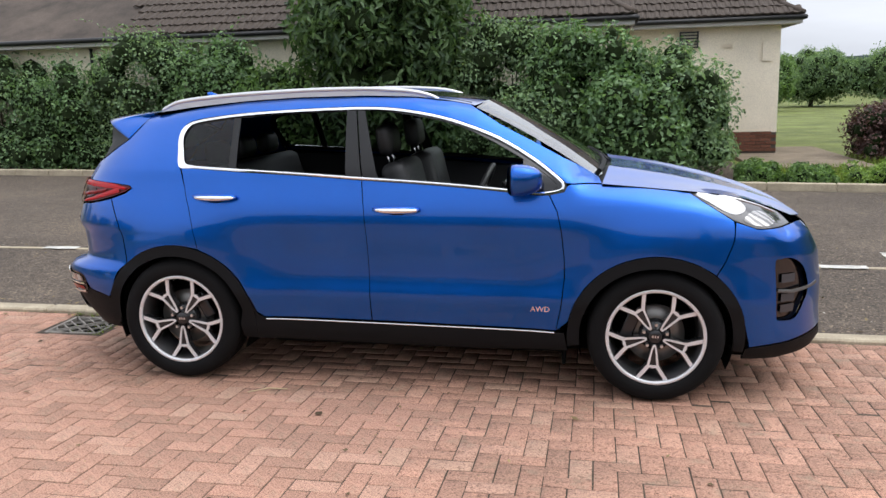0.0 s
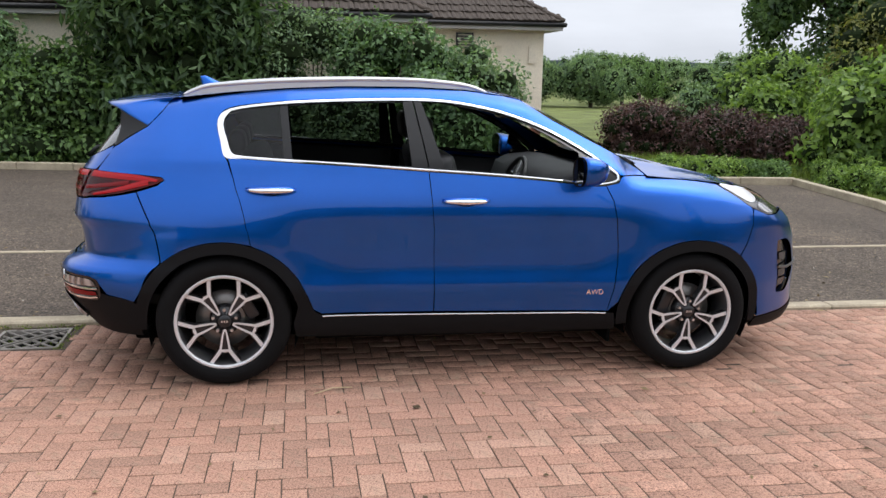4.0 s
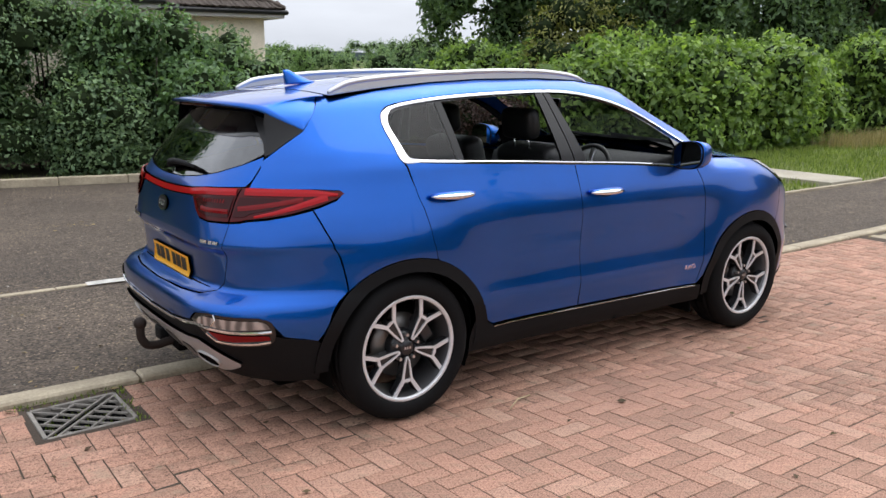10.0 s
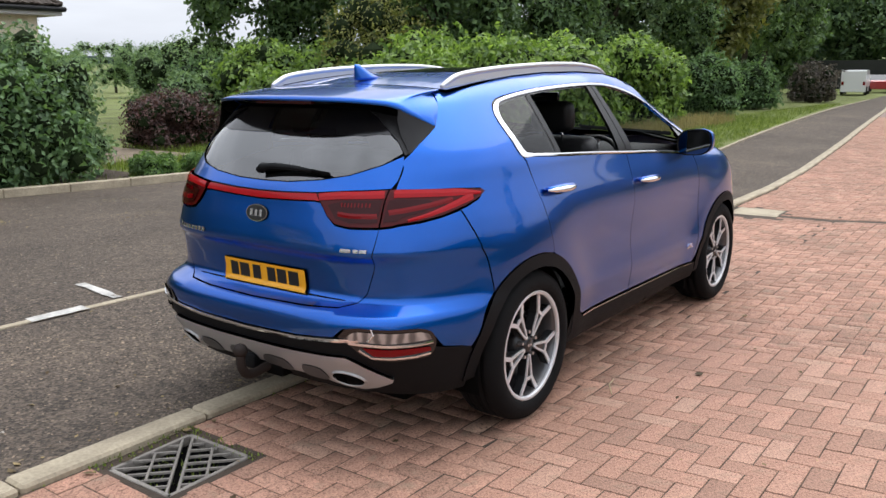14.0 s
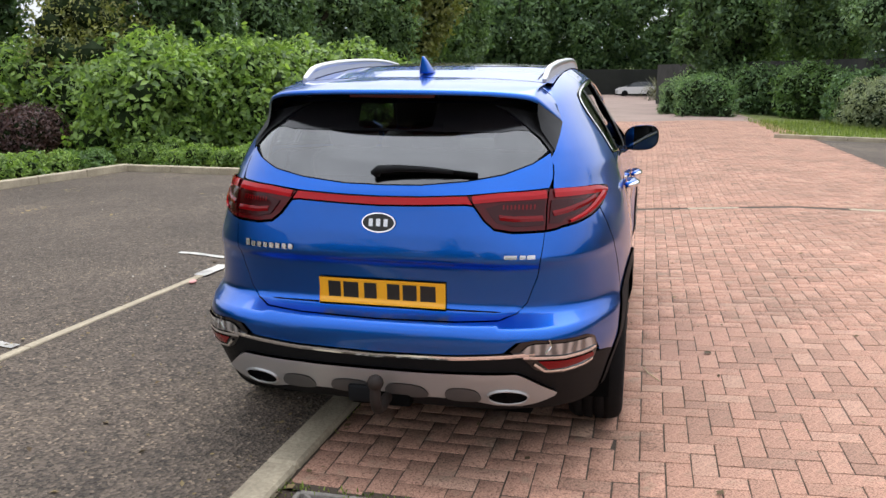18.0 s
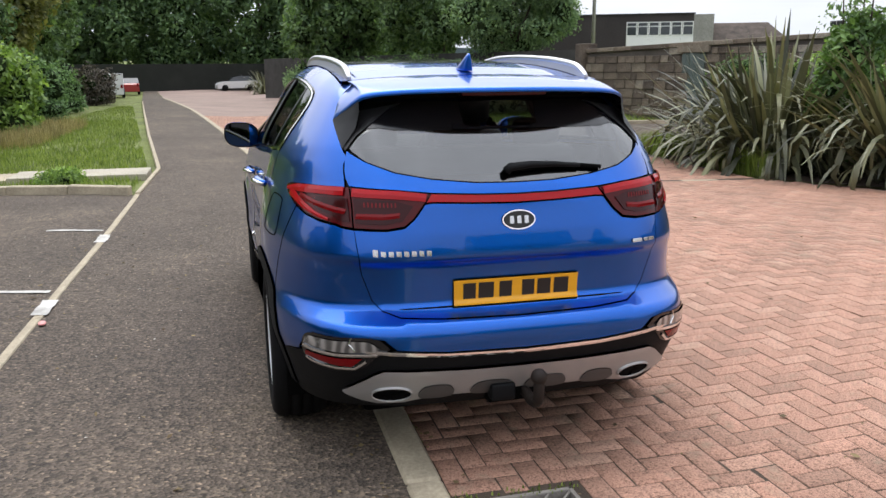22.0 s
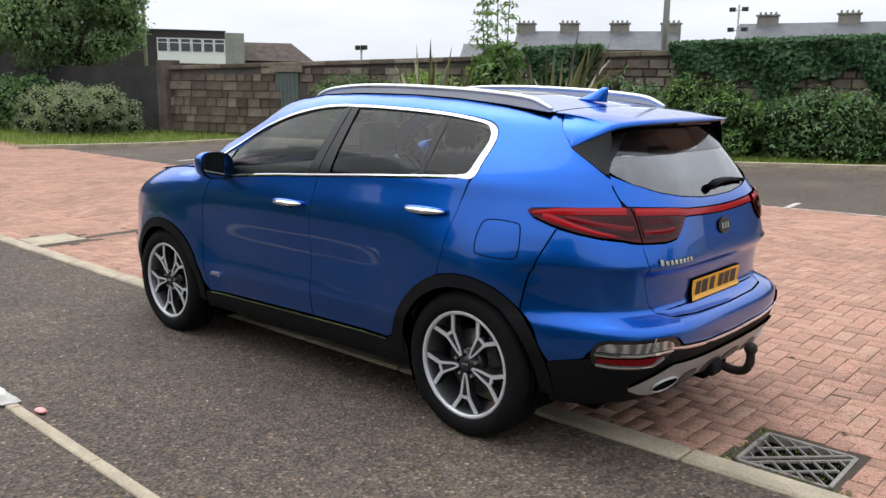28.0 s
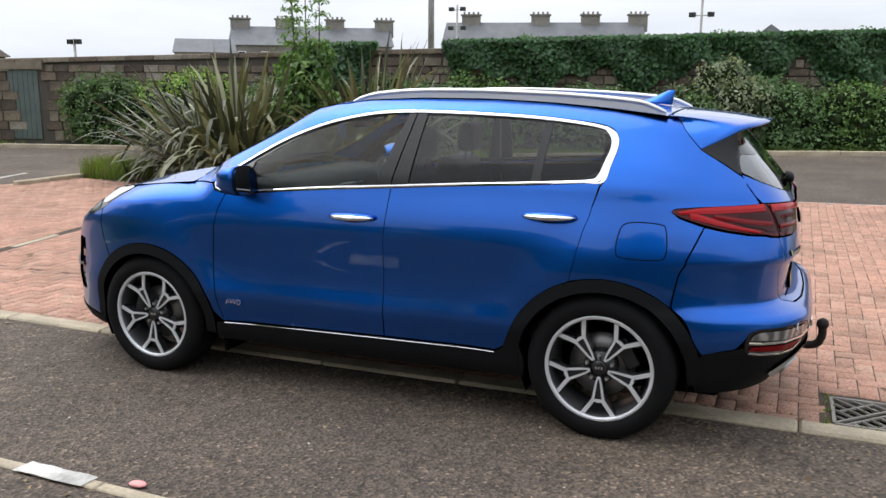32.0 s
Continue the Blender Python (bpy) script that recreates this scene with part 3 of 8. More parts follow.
def shrink(loop, d):
    n = len(loop)
    area = sum(loop[i][0] * loop[(i + 1) % n][1] - loop[(i + 1) % n][0] * loop[i][1] for i in range(n))
    sg = 1 if area > 0 else -1
    out = []
    for i in range(n):
        (ax, ay), (bx, by) = loop[i - 1], loop[(i + 1) % n]
        tx, ty = bx - ax, by - ay
        k = math.hypot(tx, ty) or 1
        out.append((loop[i][0] - sg * d * ty / k, loop[i][1] + sg * d * tx / k))
    return out


def inside(px, py, loop):
    a = np.array(loop)
    b = np.roll(a, -1, 0)
    hit = np.zeros(len(px), bool)
    for (ax, ay), (bx, by) in zip(a, b):
        if ay != by:
            hit ^= ((ay > py) != (by > py)) & (px < (bx - ax) * (py - ay) / (by - ay) + ax)
    return hit


def panel(name, outline, mat, parent, holes=(), gap=0.0017, off=0.0, lip=0.014, step=0.03, label="", surf=shell):
    """One body panel cut from the skin, with its edges turned in."""
    loops = [dense(shrink(outline, gap) if gap else list(outline), step * 0.7)] + [dense(shrink(h, -gap) if gap else list(h), step * 0.7) for h in holes]
    pts, edges = [], []
    for lp in loops:
        k0 = len(pts)
        pts += lp
        edges += [(k0 + i, k0 + (i + 1) % len(lp)) for i in range(len(lp))]
    o = np.array(loops[0])
    gx, gy = np.meshgrid(np.arange(o[:, 0].min(), o[:, 0].max(), step), np.arange(o[:, 1].min(), o[:, 1].max(), step))
    gx, gy = gx.ravel(), gy.ravel()
    keep = inside(gx, gy, shrink(loops[0], step * 0.4))
    for lp in loops[1:]:
        keep &= ~inside(gx, gy, shrink(lp, -step * 0.4))
    pts += list(zip(gx[keep], gy[keep]))
    vs, _, fs, *_ = delaunay_2d_cdt([Vector(p) for p in pts], edges, [], 0, 1e-6)
    vs = np.array([(p.x, p.y) for p in vs])
    fs = [f for f in fs if len(f) == 3]
    c = vs[np.array(fs)].mean(1)
    ok = inside(c[:, 0], c[:, 1], loops[0])
    for lp in loops[1:]:
        ok &= ~inside(c[:, 0], c[:, 1], lp)
    fs = [f for f, k in zip(fs, ok) if k]
    p, nn = surf(vs[:, 0], vs[:, 1], off)
    faces = []
    for f in fs:
        a, b, d = p[f[0]], p[f[1]], p[f[2]]
        faces.append(tuple(f) if np.dot(np.cross(b - a, d - a), nn[f[0]]) > 0 else tuple(f[::-1]))
    verts, norms = list(p), list(nn)
    if lip:
        for lp in loops:
            q = np.array(lp)
            pp, qn = surf(q[:, 0], q[:, 1], off)
            ql, _ = surf(q[:, 0], q[:, 1], off - lip)
            k0, m = len(verts), len(lp)
            side = np.roll(pp, -1, 0) - np.roll(pp, 1, 0)
            sn = np.cross(side, qn)
            sn /= np.maximum(np.linalg.norm(sn, axis=-1, keepdims=True), 1e-9)
            verts += list(pp) + list(ql)
            norms += list(sn) + list(sn)
            faces += [(k0 + i, k0 + (i + 1) % m, k0 + m + (i + 1) % m, k0 + m + i) for i in range(m)]
    ob = mesh_object(name, verts, faces, mat, parent, label, True)
    ob.data.normals_split_custom_set_from_vertices([tuple(v) for v in norms])
    return ob


def ribbon(name, line, width, mat, parent, off=0.002, lip=0.006, closed=False, surf=shell, label="", step=0.02):
    """A trim strip of some width along a line on the skin."""
    pts = dense(line, step) if closed else [q for a, b in zip(line, line[1:]) for q in dense([a, b], step)[: max(1, int(math.dist(a, b) / step))]] + [line[-1]]
    n = len(pts)
    L, Rr = [], []
    for i in range(n):
        p0, p1 = (pts[i - 1], pts[(i + 1) % n]) if closed else (pts[max(i - 1, 0)], pts[min(i + 1, n - 1)])
        tx, ty = p1[0] - p0[0], p1[1] - p0[1]
        k = math.hypot(tx, ty) or 1
        w = width(i / (n - 1)) if callable(width) else width
        L.append((pts[i][0] - ty / k * w / 2, pts[i][1] + tx / k * w / 2))
        Rr.append((pts[i][0] + ty / k * w / 2, pts[i][1] - tx / k * w / 2))
    L, Rr, C = np.array(L), np.array(Rr), np.array(pts)
    rows = [surf(L[:, 0], L[:, 1], off - lip)[0], surf(L[:, 0], L[:, 1], off)[0], surf(C[:, 0], C[:, 1], off + 0.0015)[0], surf(Rr[:, 0], Rr[:, 1], off)[0], surf(Rr[:, 0], Rr[:, 1], off - lip)[0]]
    verts = [v for r in rows for v in r]
    m = n if closed else n - 1
    faces = [(r * n + i, r * n + (i + 1) % n, (r + 1) * n + (i + 1) % n, (r + 1) * n + i) for r in range(4) for i in range(m)]
    ob = mesh_object(name, verts, faces, mat, parent, label)
    me = ob.data
    bm = bmesh.new()
    bm.from_mesh(me)
    bmesh.ops.recalc_face_normals(bm, faces=bm.faces)
    bm.to_mesh(me)
    bm.free()
    return ob


def loft(name, rings, mat, parent, label="", closed=True, caps=True, smooth=True):
    """A skin over rings of points with equal counts."""
    n = len(rings[0])
    verts = [v for r in rings for v in r]
    m = n if closed else n - 1
    faces = [(r * n + i, r * n + (i + 1) % n, (r + 1) * n + (i + 1) % n, (r + 1) * n + i) for r in range(len(rings) - 1) for i in range(m)]
    if caps and closed:
        faces += [tuple(range(n))[::-1], tuple((len(rings) - 1) * n + i for i in range(n))]
    ob = mesh_object(name, verts, faces, mat, parent, label, smooth)
    bm = bmesh.new()
    bm.from_mesh(ob.data)
    bmesh.ops.recalc_face_normals(bm, faces=bm.faces)
    bm.to_mesh(ob.data)
    bm.free()
    return ob


def tube(name, pts, radius, mat, parent, label="", seg=10, flat=1.0):
    """A round bar along a line in space; flat squashes it in height."""
    rings = []
    for i, p in enumerate(pts):
        a, b = Vector(pts[max(i - 1, 0)]), Vector(pts[min(i + 1, len(pts) - 1)])
        d = (b - a).normalized()
        u = d.orthogonal().normalized() if abs(d.z) > 0.9 else d.cross(Vector((0, 0, 1))).normalized()
        w = u.cross(d)
        r = radius(i / (len(pts) - 1)) if callable(radius) else radius
        rings.append([tuple(Vector(p) + u * r * math.cos(2 * math.pi * k / seg) + w * r * flat * math.sin(2 * math.pi * k / seg)) for k in range(seg)])
    return loft(name, rings, mat, parent, label)


def blob(name, x0, x1, y0, y1, z0, z1, mat, parent, bevel=0.03, label="", tilt=0.0):
    bm = bmesh.new()
    box_into(bm, -(x1 - x0) / 2, (x1 - x0) / 2, -(y1 - y0) / 2, (y1 - y0) / 2, -(z1 - z0) / 2, (z1 - z0) / 2, bevel, 3)
    ob = part(name, bm, mat, parent, label, True)
    ob.matrix_basis = pose((x0 + x1) / 2, (y0 + y1) / 2, (z0 + z1) / 2, 0, tilt, 0)
    return ob


car = tagged(new("car"), "metallic blue family SUV parked across the kerb of the drive", "car")
BELT = [(-1.31, 1.212), (-0.96, 1.19), (-0.6, 1.172), (-0.25, 1.15), (0.15, 1.127), (0.49, 1.10), (0.68, 1.082)]
AR, AF = ARCHES


def belt(x):
    return float(np.interp(x, [p[0] for p in BELT], [p[1] for p in BELT]))


DOOR_C = [(-1.30, 1.205), (-1.275, 1.1), (-1.245, 1.0), (-1.22, 0.9), (-1.192, 0.767)]
DOOR_B = [(-0.252, 1.145), (-0.236, 1.0), (-0.222, 0.85), (-0.214, 0.6), (-0.212, 0.38)]
DOOR_A = [(0.752, 1.082), (0.795, 1.0), (0.818, 0.9), (0.835, 0.75), (0.838, 0.655), (0.821, 0.495), (0.797, 0.365)]
DLO = rounded([(-1.318, 1.212), (-1.342, 1.29), (-1.362, 1.37), (-1.345, 1.43), (-1.28, 1.466), (-1.1, 1.492), (-0.9, 1.51), (-0.6, 1.526), (-0.3, 1.534), (-0.1, 1.526), (0.1, 1.495), (0.26, 1.455), (0.46, 1.38), (0.66, 1.272), (0.8, 1.178), (0.84, 1.135), (0.83, 1.105), (0.76, 1.085), (0.68, 1.082)], 4, False)
DLO_ALL = DLO + [(0.49, 1.10), (0.15, 1.127), (-0.25, 1.15), (-0.6, 1.172), (-0.96, 1.19)]
REAR_ARCH = [p for p in arc(*AR, 0.454, 3, 178, 26)]
FRONT_ARCH = [p for p in arc(*AF, 0.452, 2, 177, 26)]


FOG = rounded([(1.905, 0.735), (1.915, 0.6), (1.925, 0.45), (1.95, 0.427), (2.03, 0.43), (2.07, 0.50), (2.1, 0.58), (2.07, 0.69), (2.0, 0.748), (1.93, 0.75)], 3)


def side(sg):
    """All panels of one side; sg is 1 for the left, -1 for the right."""
    L = (lambda pts: side_line(pts)) if sg > 0 else (lambda pts: flip_line(side_line(pts)))
    T = (lambda pts: tail_line(pts)) if sg > 0 else (lambda pts: flip_line(tail_line(pts)))
    # doors
    rear_arc = [p for p in REAR_ARCH if -1.185 < p[0] and p[1] > 0.384]
    rear = panel("rear_door", L(rounded(BELT[:4], 4, False)[::-1] + DOOR_C[1:] + rear_arc[::-1] + [(-0.825, 0.384)] + DOOR_B[::-1]), M_BLUE, car, label="blue rear door")
    front = panel("front_door", L(rounded(BELT[3:], 4, False) + DOOR_A + [(-0.206, 0.38)] + DOOR_B[::-1][1:-1]), M_BLUE, car, label="blue front door")
    # quarter panel, roof rail and front pillar in one
    glass_edge = [(-1.60, 1.508), (-1.607, 1.488), (-1.645, 1.44), (-1.718, 1.36), (-1.83, 1.29), (-1.92, 1.225)]
    low = L([(-1.648, 0.672), (-1.70, 0.88), (-1.765, 1.026), (-1.74, 1.034), (-1.66, 1.062)])
    lamp_line = L([(-1.625, 1.092), (-1.64, 1.104), (-1.75, 1.112), (-1.86, 1.115), (-1.95, 1.118)]) + T([(0.63, 1.119)])
    top = T([(0.628, 1.15), (0.623, 1.20)]) + L(glass_edge[::-1])
    rail_top = L([(-1.4, 1.532), (-1.2, 1.553), (-0.9, 1.58), (-0.6, 1.594), (-0.3, 1.598), (0.0, 1.589), (0.15, 1.574), (0.3, 1.545), (0.48, 1.435), (0.71, 1.32), (0.9, 1.225), (1.0, 1.17), (1.02, 1.135)])
    under = L([(0.95, 1.138), (0.86, 1.14)])
    arch_q = [p for p in REAR_ARCH if -1.66 < p[0] <= -1.195]
    outline = L(DLO[:1] + DOOR_C[1:] + arch_q + [(-1.652, 0.664)]) + low + lamp_line + top + rail_top + under + L([p for p in DLO[1:] if not (p[0] > 0.6 and p[1] < 1.14)][::-1])
    panel("quarter_panel", outline, M_BLUE, car, label="blue quarter panel and roof pillar")
    # front wing
    wing_arc = [p for p in FRONT_ARCH if 0.83 < p[0] < 1.60 and p[1] > 0.4]
    wing = [(0.86, 1.137), (0.95, 1.135), (1.2, 1.118), (1.45, 1.095), (1.47, 1.086), (1.56, 1.03), (1.68, 0.955), (1.685, 0.915), (1.60, 0.686)] + [p for p in wing_arc if p[0] < 1.58] + [(0.799, 0.365), (0.823, 0.495), (0.840, 0.655), (0.837, 0.75), (0.820, 0.9), (0.797, 1.0), (0.756, 1.083), (0.83, 1.1), (0.845, 1.13)]
    panel("front_wing", L(wing), M_BLUE, car, label="blue front wing")
    # bumpers' sides
    fa = [p for p in FRONT_ARCH if p[0] > 1.60 and p[1] > 0.38]
    panel("front_bumper", L([(1.602, 0.684), (1.687, 0.917), (1.690, 0.950), (1.745, 0.930), (1.805, 0.909), (1.94, 0.905), (2.0, 0.912), (2.05, 0.915), (2.09, 0.905), (2.125, 0.86), (2.16, 0.8), (2.19, 0.7), (2.2, 0.5), (2.215, 0.35), (2.12, 0.33), (2.0, 0.305), (1.79, 0.29)] + fa), M_BLUE, car, [L(FOG)], label="blue front bumper corner")
    panel("fog_lamp_surround", L(FOG), M_GLOSSBLACK, car, off=-0.028, gap=-0.02, label="gloss black air intake with ice cube fog lamps")
    for zz in (0.485, 0.545, 0.645):
        panel("fog_lamp", L([(1.955, zz - 0.022), (2.03, zz - 0.022), (2.035, zz + 0.022), (1.955, zz + 0.022)]), M_LAMPDARK, car, off=-0.016, gap=0)
    ribbon("fog_lamp_trim", L([(1.918, 0.59), (2.0, 0.578), (2.1, 0.588), (2.15, 0.60)]), 0.016, M_SHADESILVER, car, 0.008)
    panel("bumper_lower_lip", L([(1.77, 0.287), (2.0, 0.302), (2.12, 0.327), (2.2, 0.346), (2.21, 0.30), (2.15, 0.24), (1.95, 0.2), (1.76, 0.22)]), M_BLACKP, car, off=0.004, label="black plastic lower bumper")
    panel("headlamp", L([(1.475, 1.09), (1.56, 1.034), (1.68, 0.96), (1.8, 0.912), (1.94, 0.908), (2.0, 0.915), (1.95, 0.965), (1.85, 1.01), (1.72, 1.055), (1.57, 1.082)]), M_HEADDARK, car, off=-0.002, label="clear headlamp with dark and silver bowls")
    panel("running_light", L(rounded([(1.495, 1.082), (1.56, 1.045), (1.64, 1.000), (1.70, 0.985), (1.75, 1.005), (1.71, 1.045), (1.58, 1.076)], 3)), M_CLEAR, car, off=0.0008, gap=0, lip=0.002, step=0.02, label="pale running light")
    panel("headlamp_bowl", L(rounded([(1.73, 0.958), (1.80, 0.926), (1.87, 0.922), (1.91, 0.94), (1.87, 0.972), (1.79, 0.992)], 3)), M_REVERSE, car, off=0.0008, gap=0, lip=0.002, step=0.02, label="silver headlamp bowl")
    ribbon("headlamp_trim", L([(1.50, 1.087), (1.6, 1.076), (1.72, 1.049), (1.84, 1.007), (1.93, 0.966)]), 0.008, M_CHROME, car, 0.002)
    # black cladding
    panel("wheel_arch", L(arc(*AR, 0.452, -8, 186, 40) + arc(*AR, 0.390, 186, -8, 40)), M_BLACKP, car, off=0.007, gap=0, lip=0.04, label="black plastic rear wheel arch")
    panel("wheel_arch", L(arc(*AF, 0.450, -10, 188, 40) + arc(*AF, 0.388, 188, -10, 40)), M_BLACKP, car, off=0.007, gap=0, lip=0.04, label="black plastic front wheel arch")
    panel("sill", L([(-0.815, 0.374), (0.84, 0.356), (0.86, 0.25), (0.4, 0.235), (-0.4, 0.24), (-0.96, 0.25), (-0.975, 0.33), (-0.93, 0.5), (-0.9, 0.5), (-0.862, 0.40)]), M_BLACKP, car, off=0.004, label="black plastic sill")
    ribbon("sill_trim", L([(-0.82, 0.372), (-0.2, 0.366), (0.79, 0.354)]), 0.007, M_CHROME, car, 0.008)
    # windows
    inner = [(-1.293, 1.232), (-1.312, 1.30), (-1.325, 1.37), (-1.31, 1.41), (-1.26, 1.444), (-1.1, 1.472), (-0.9, 1.491), (-0.6, 1.508), (-0.36, 1.515)]
    belt_in = [(-0.325, 1.173), (-0.6, 1.19), (-0.96, 1.207), (-1.25, 1.226)]
    cut_t, cut_b = (-1.035, 1.478), (-1.015, 1.21)
    panel("quarter_window", L(rounded(inner[:6], 4, False)[:-1] + [cut_t, cut_b, (-1.25, 1.226)]), M_PRIVACY, car, gap=0.001, off=-0.006, lip=0.004, label="dark tinted quarter window").visible_shadow = False
    if sg > 0:
        panel("rear_door_window", L([(-1.0, 1.481), (-0.9, 1.491), (-0.6, 1.508), (-0.375, 1.514), (-0.345, 1.174), (-0.6, 1.19), (-0.96, 1.207), (-0.98, 1.21)]), M_PRIVACY, car, gap=0.001, off=-0.008, lip=0.004, label="dark tinted rear door window").visible_shadow = False
    if sg > 0:
        panel("front_door_window", L([(-0.275, 1.512)] + rounded([(-0.1, 1.507), (0.1, 1.475), (0.26, 1.434), (0.44, 1.362), (0.57, 1.29)], 3, False) + [(0.612, 1.255), (0.615, 1.115), (0.49, 1.122), (0.15, 1.148), (-0.165, 1.166)]), M_GLASS, car, gap=0.001, off=-0.008, lip=0.004, label="lightly tinted front door window").visible_shadow = False
    panel("window_divider", L([(-1.037, 1.48), (-0.998, 1.482), (-0.975, 1.208), (-1.017, 1.21)]), M_BPILLAR, car, off=-0.004, gap=0, label="black window divider")
    panel("door_pillar_trim", L([(-0.377, 1.516), (-0.322, 1.517), (-0.253, 1.168), (-0.343, 1.172)]), M_BPILLAR, car, off=0.0, gap=0.001, label="satin black pillar trim")
    panel("door_pillar_trim", L([(-0.316, 1.517), (-0.272, 1.515), (-0.163, 1.165), (-0.247, 1.168)]), M_BPILLAR, car, off=0.0, gap=0.001, label="satin black pillar trim")
    panel("mirror_sail", L([(0.61, 1.26), (0.66, 1.235), (0.76, 1.165), (0.8, 1.13), (0.77, 1.108), (0.68, 1.105), (0.613, 1.11)]), M_GLOSSBLACK, car, off=-0.002, gap=0.001)
    # window surround in bright metal
    line = L(rounded([(-1.305, 1.222), (-1.327, 1.295), (-1.344, 1.37), (-1.33, 1.422), (-1.27, 1.455), (-1.1, 1.482), (-0.9, 1.501), (-0.6, 1.517), (-0.3, 1.525), (-0.1, 1.517), (0.1, 1.486), (0.26, 1.445), (0.46, 1.371), (0.65, 1.268), (0.79, 1.172), (0.823, 1.137), (0.812, 1.11), (0.75, 1.095), (0.68, 1.092), (0.49, 1.110), (0.15, 1.137), (-0.25, 1.160), (-0.6, 1.181), (-0.96, 1.199), (-1.2, 1.212)], 4))
    panel("window_black_seal", L(DLO_ALL), M_GLOSSBLACK, car, [L(rounded([(-1.29, 1.235), (-1.322, 1.37), (-1.26, 1.442), (-0.9, 1.49), (-0.33, 1.514), (-0.1, 1.506), (0.26, 1.433), (0.6, 1.27), (0.79, 1.14), (0.68, 1.106), (0.15, 1.149), (-0.6, 1.191), (-1.2, 1.22)], 4))], gap=0, off=-0.006, lip=0.004)
    ribbon("window_trim", line, 0.0115, M_CHROME, car, 0.004, 0.008, True, label="bright chrome window surround")
    panel("window_trim_corner", L(rounded([(-1.23, 1.207), (-1.318, 1.213), (-1.342, 1.29), (-1.360, 1.372), (-1.345, 1.425), (-1.29, 1.458)], 6, False) + rounded([(-1.285, 1.448), (-1.318, 1.415), (-1.329, 1.37), (-1.309, 1.30), (-1.283, 1.234), (-1.23, 1.221)], 6, False)), M_CHROME, car, off=0.004, gap=0, lip=0.008)
    # door handles with their scoops
    for door, hx, hz in ((rear, -1.085, 1.052), (front, -0.052, 0.999)):
        scoop = rounded([(hx - 0.07, hz - 0.005), (hx - 0.045, hz - 0.042), (hx + 0.015, hz - 0.052), (hx + 0.07, hz - 0.035), (hx + 0.085, hz + 0.0), (hx + 0.02, hz + 0.028), (hx - 0.05, hz + 0.024)], 4)
        panel("handle_scoop", L(scoop), M_BLUE, door, off=0.0012, gap=0, lip=0.001, step=0.015)
        # Flat black patch painting the shade under the handle.
        panel("handle_shadow_gap", L(rounded([(hx - 0.05, hz - 0.012), (hx + 0.05, hz - 0.012), (hx + 0.035, hz - 0.027), (hx - 0.03, hz - 0.027)], 4)), M_VOID, door, off=0.002, gap=0, lip=0.001, step=0.012)
        ps, _ = shell(np.array([q[0] for q in L([(hx - 0.125 + 0.25 * k / 10, hz) for k in range(11)])]), np.array([hz] * 11), 0.0)
        pts = [(p[0], p[1] + sg * (0.012 + 0.026 * math.sin(math.pi * k / 10) ** 0.6), hz + 0.003) for k, p in enumerate(ps)]
        tube("handle", pts, lambda u: 0.007 + 0.014 * math.sin(math.pi * min(max(u, 0.02), 0.98)) ** 0.5, M_BLUE, door, "blue door handle with a chrome strip", 12)
        pts2 = [(p[0], p[1] + sg * (0.018 + 0.036 * math.sin(math.pi * k / 10) ** 0.6), hz + 0.001) for k, p in enumerate(ps)]
        tube("handle_strip", pts2, lambda u: 0.004 + 0.011 * math.sin(math.pi * min(max(u, 0.02), 0.98)) ** 0.5, M_CHROME, door, "chrome handle strip", 10)
    # tail lamp, outer piece on the quarter
    panel("tail_lamp", L([(-1.622, 1.09), (-1.64, 1.102), (-1.75, 1.110), (-1.86, 1.113), (-1.95, 1.116)]) + T([(0.613, 1.117), (0.613, 0.976), (0.65, 0.979)]) + L([(-2.02, 0.986), (-1.95, 0.994), (-1.86, 1.010), (-1.74, 1.041), (-1.66, 1.068)]), M_SMOKED, car, off=0.008, label="smoked red tail lamp on the quarter")
    ribbon("tail_lamp_band", L([(-1.655, 1.084), (-1.75, 1.094), (-1.86, 1.098), (-1.95, 1.100)]) + T([(0.63, 1.101)]), lambda u: 0.012 + 0.016 * min(1, u * 3), M_REDBRIGHT, car, 0.0135, 0.004, label="bright red upper band")
    ribbon("tail_lamp_band", L([(-1.70, 1.077), (-1.76, 1.060), (-1.84, 1.036), (-1.92, 1.014), (-1.99, 0.998)]), lambda u: 0.030 - 0.020 * u, M_REDBRIGHT, car, 0.0140, 0.004, label="bright red hooked band")
    panel("tail_lamp_inset", L([(-1.9, 1.075), (-1.98, 1.078)]) + T([(0.622, 1.078), (0.62, 0.995), (0.66, 0.998)]) + L([(-2.0, 1.012), (-1.93, 1.028), (-1.86, 1.055)]), M_REDDARK, car, off=0.0125, gap=0, lip=0.003)
    ribbon("tail_lamp_strip", L([(-1.8, 1.07), (-1.9, 1.052), (-2.0, 1.035)]) + T([(0.63, 1.03)]), 0.02, M_RED, car, 0.0145, 0.002)
    panel("tail_lamp_inner", T([(0.610, 1.117), (0.45, 1.107), (0.335, 1.095), (0.36, 1.062), (0.40, 1.010), (0.435, 0.982), (0.5, 0.972), (0.610, 0.974)]), M_SMOKED, car, off=0.008, label="smoked red tail lamp on the tailgate")
    ribbon("tail_lamp_band", T([(0.604, 1.098), (0.45, 1.092), (0.352, 1.082)]), 0.026, M_REDBRIGHT, car, 0.0135, 0.004, label="bright red upper band")
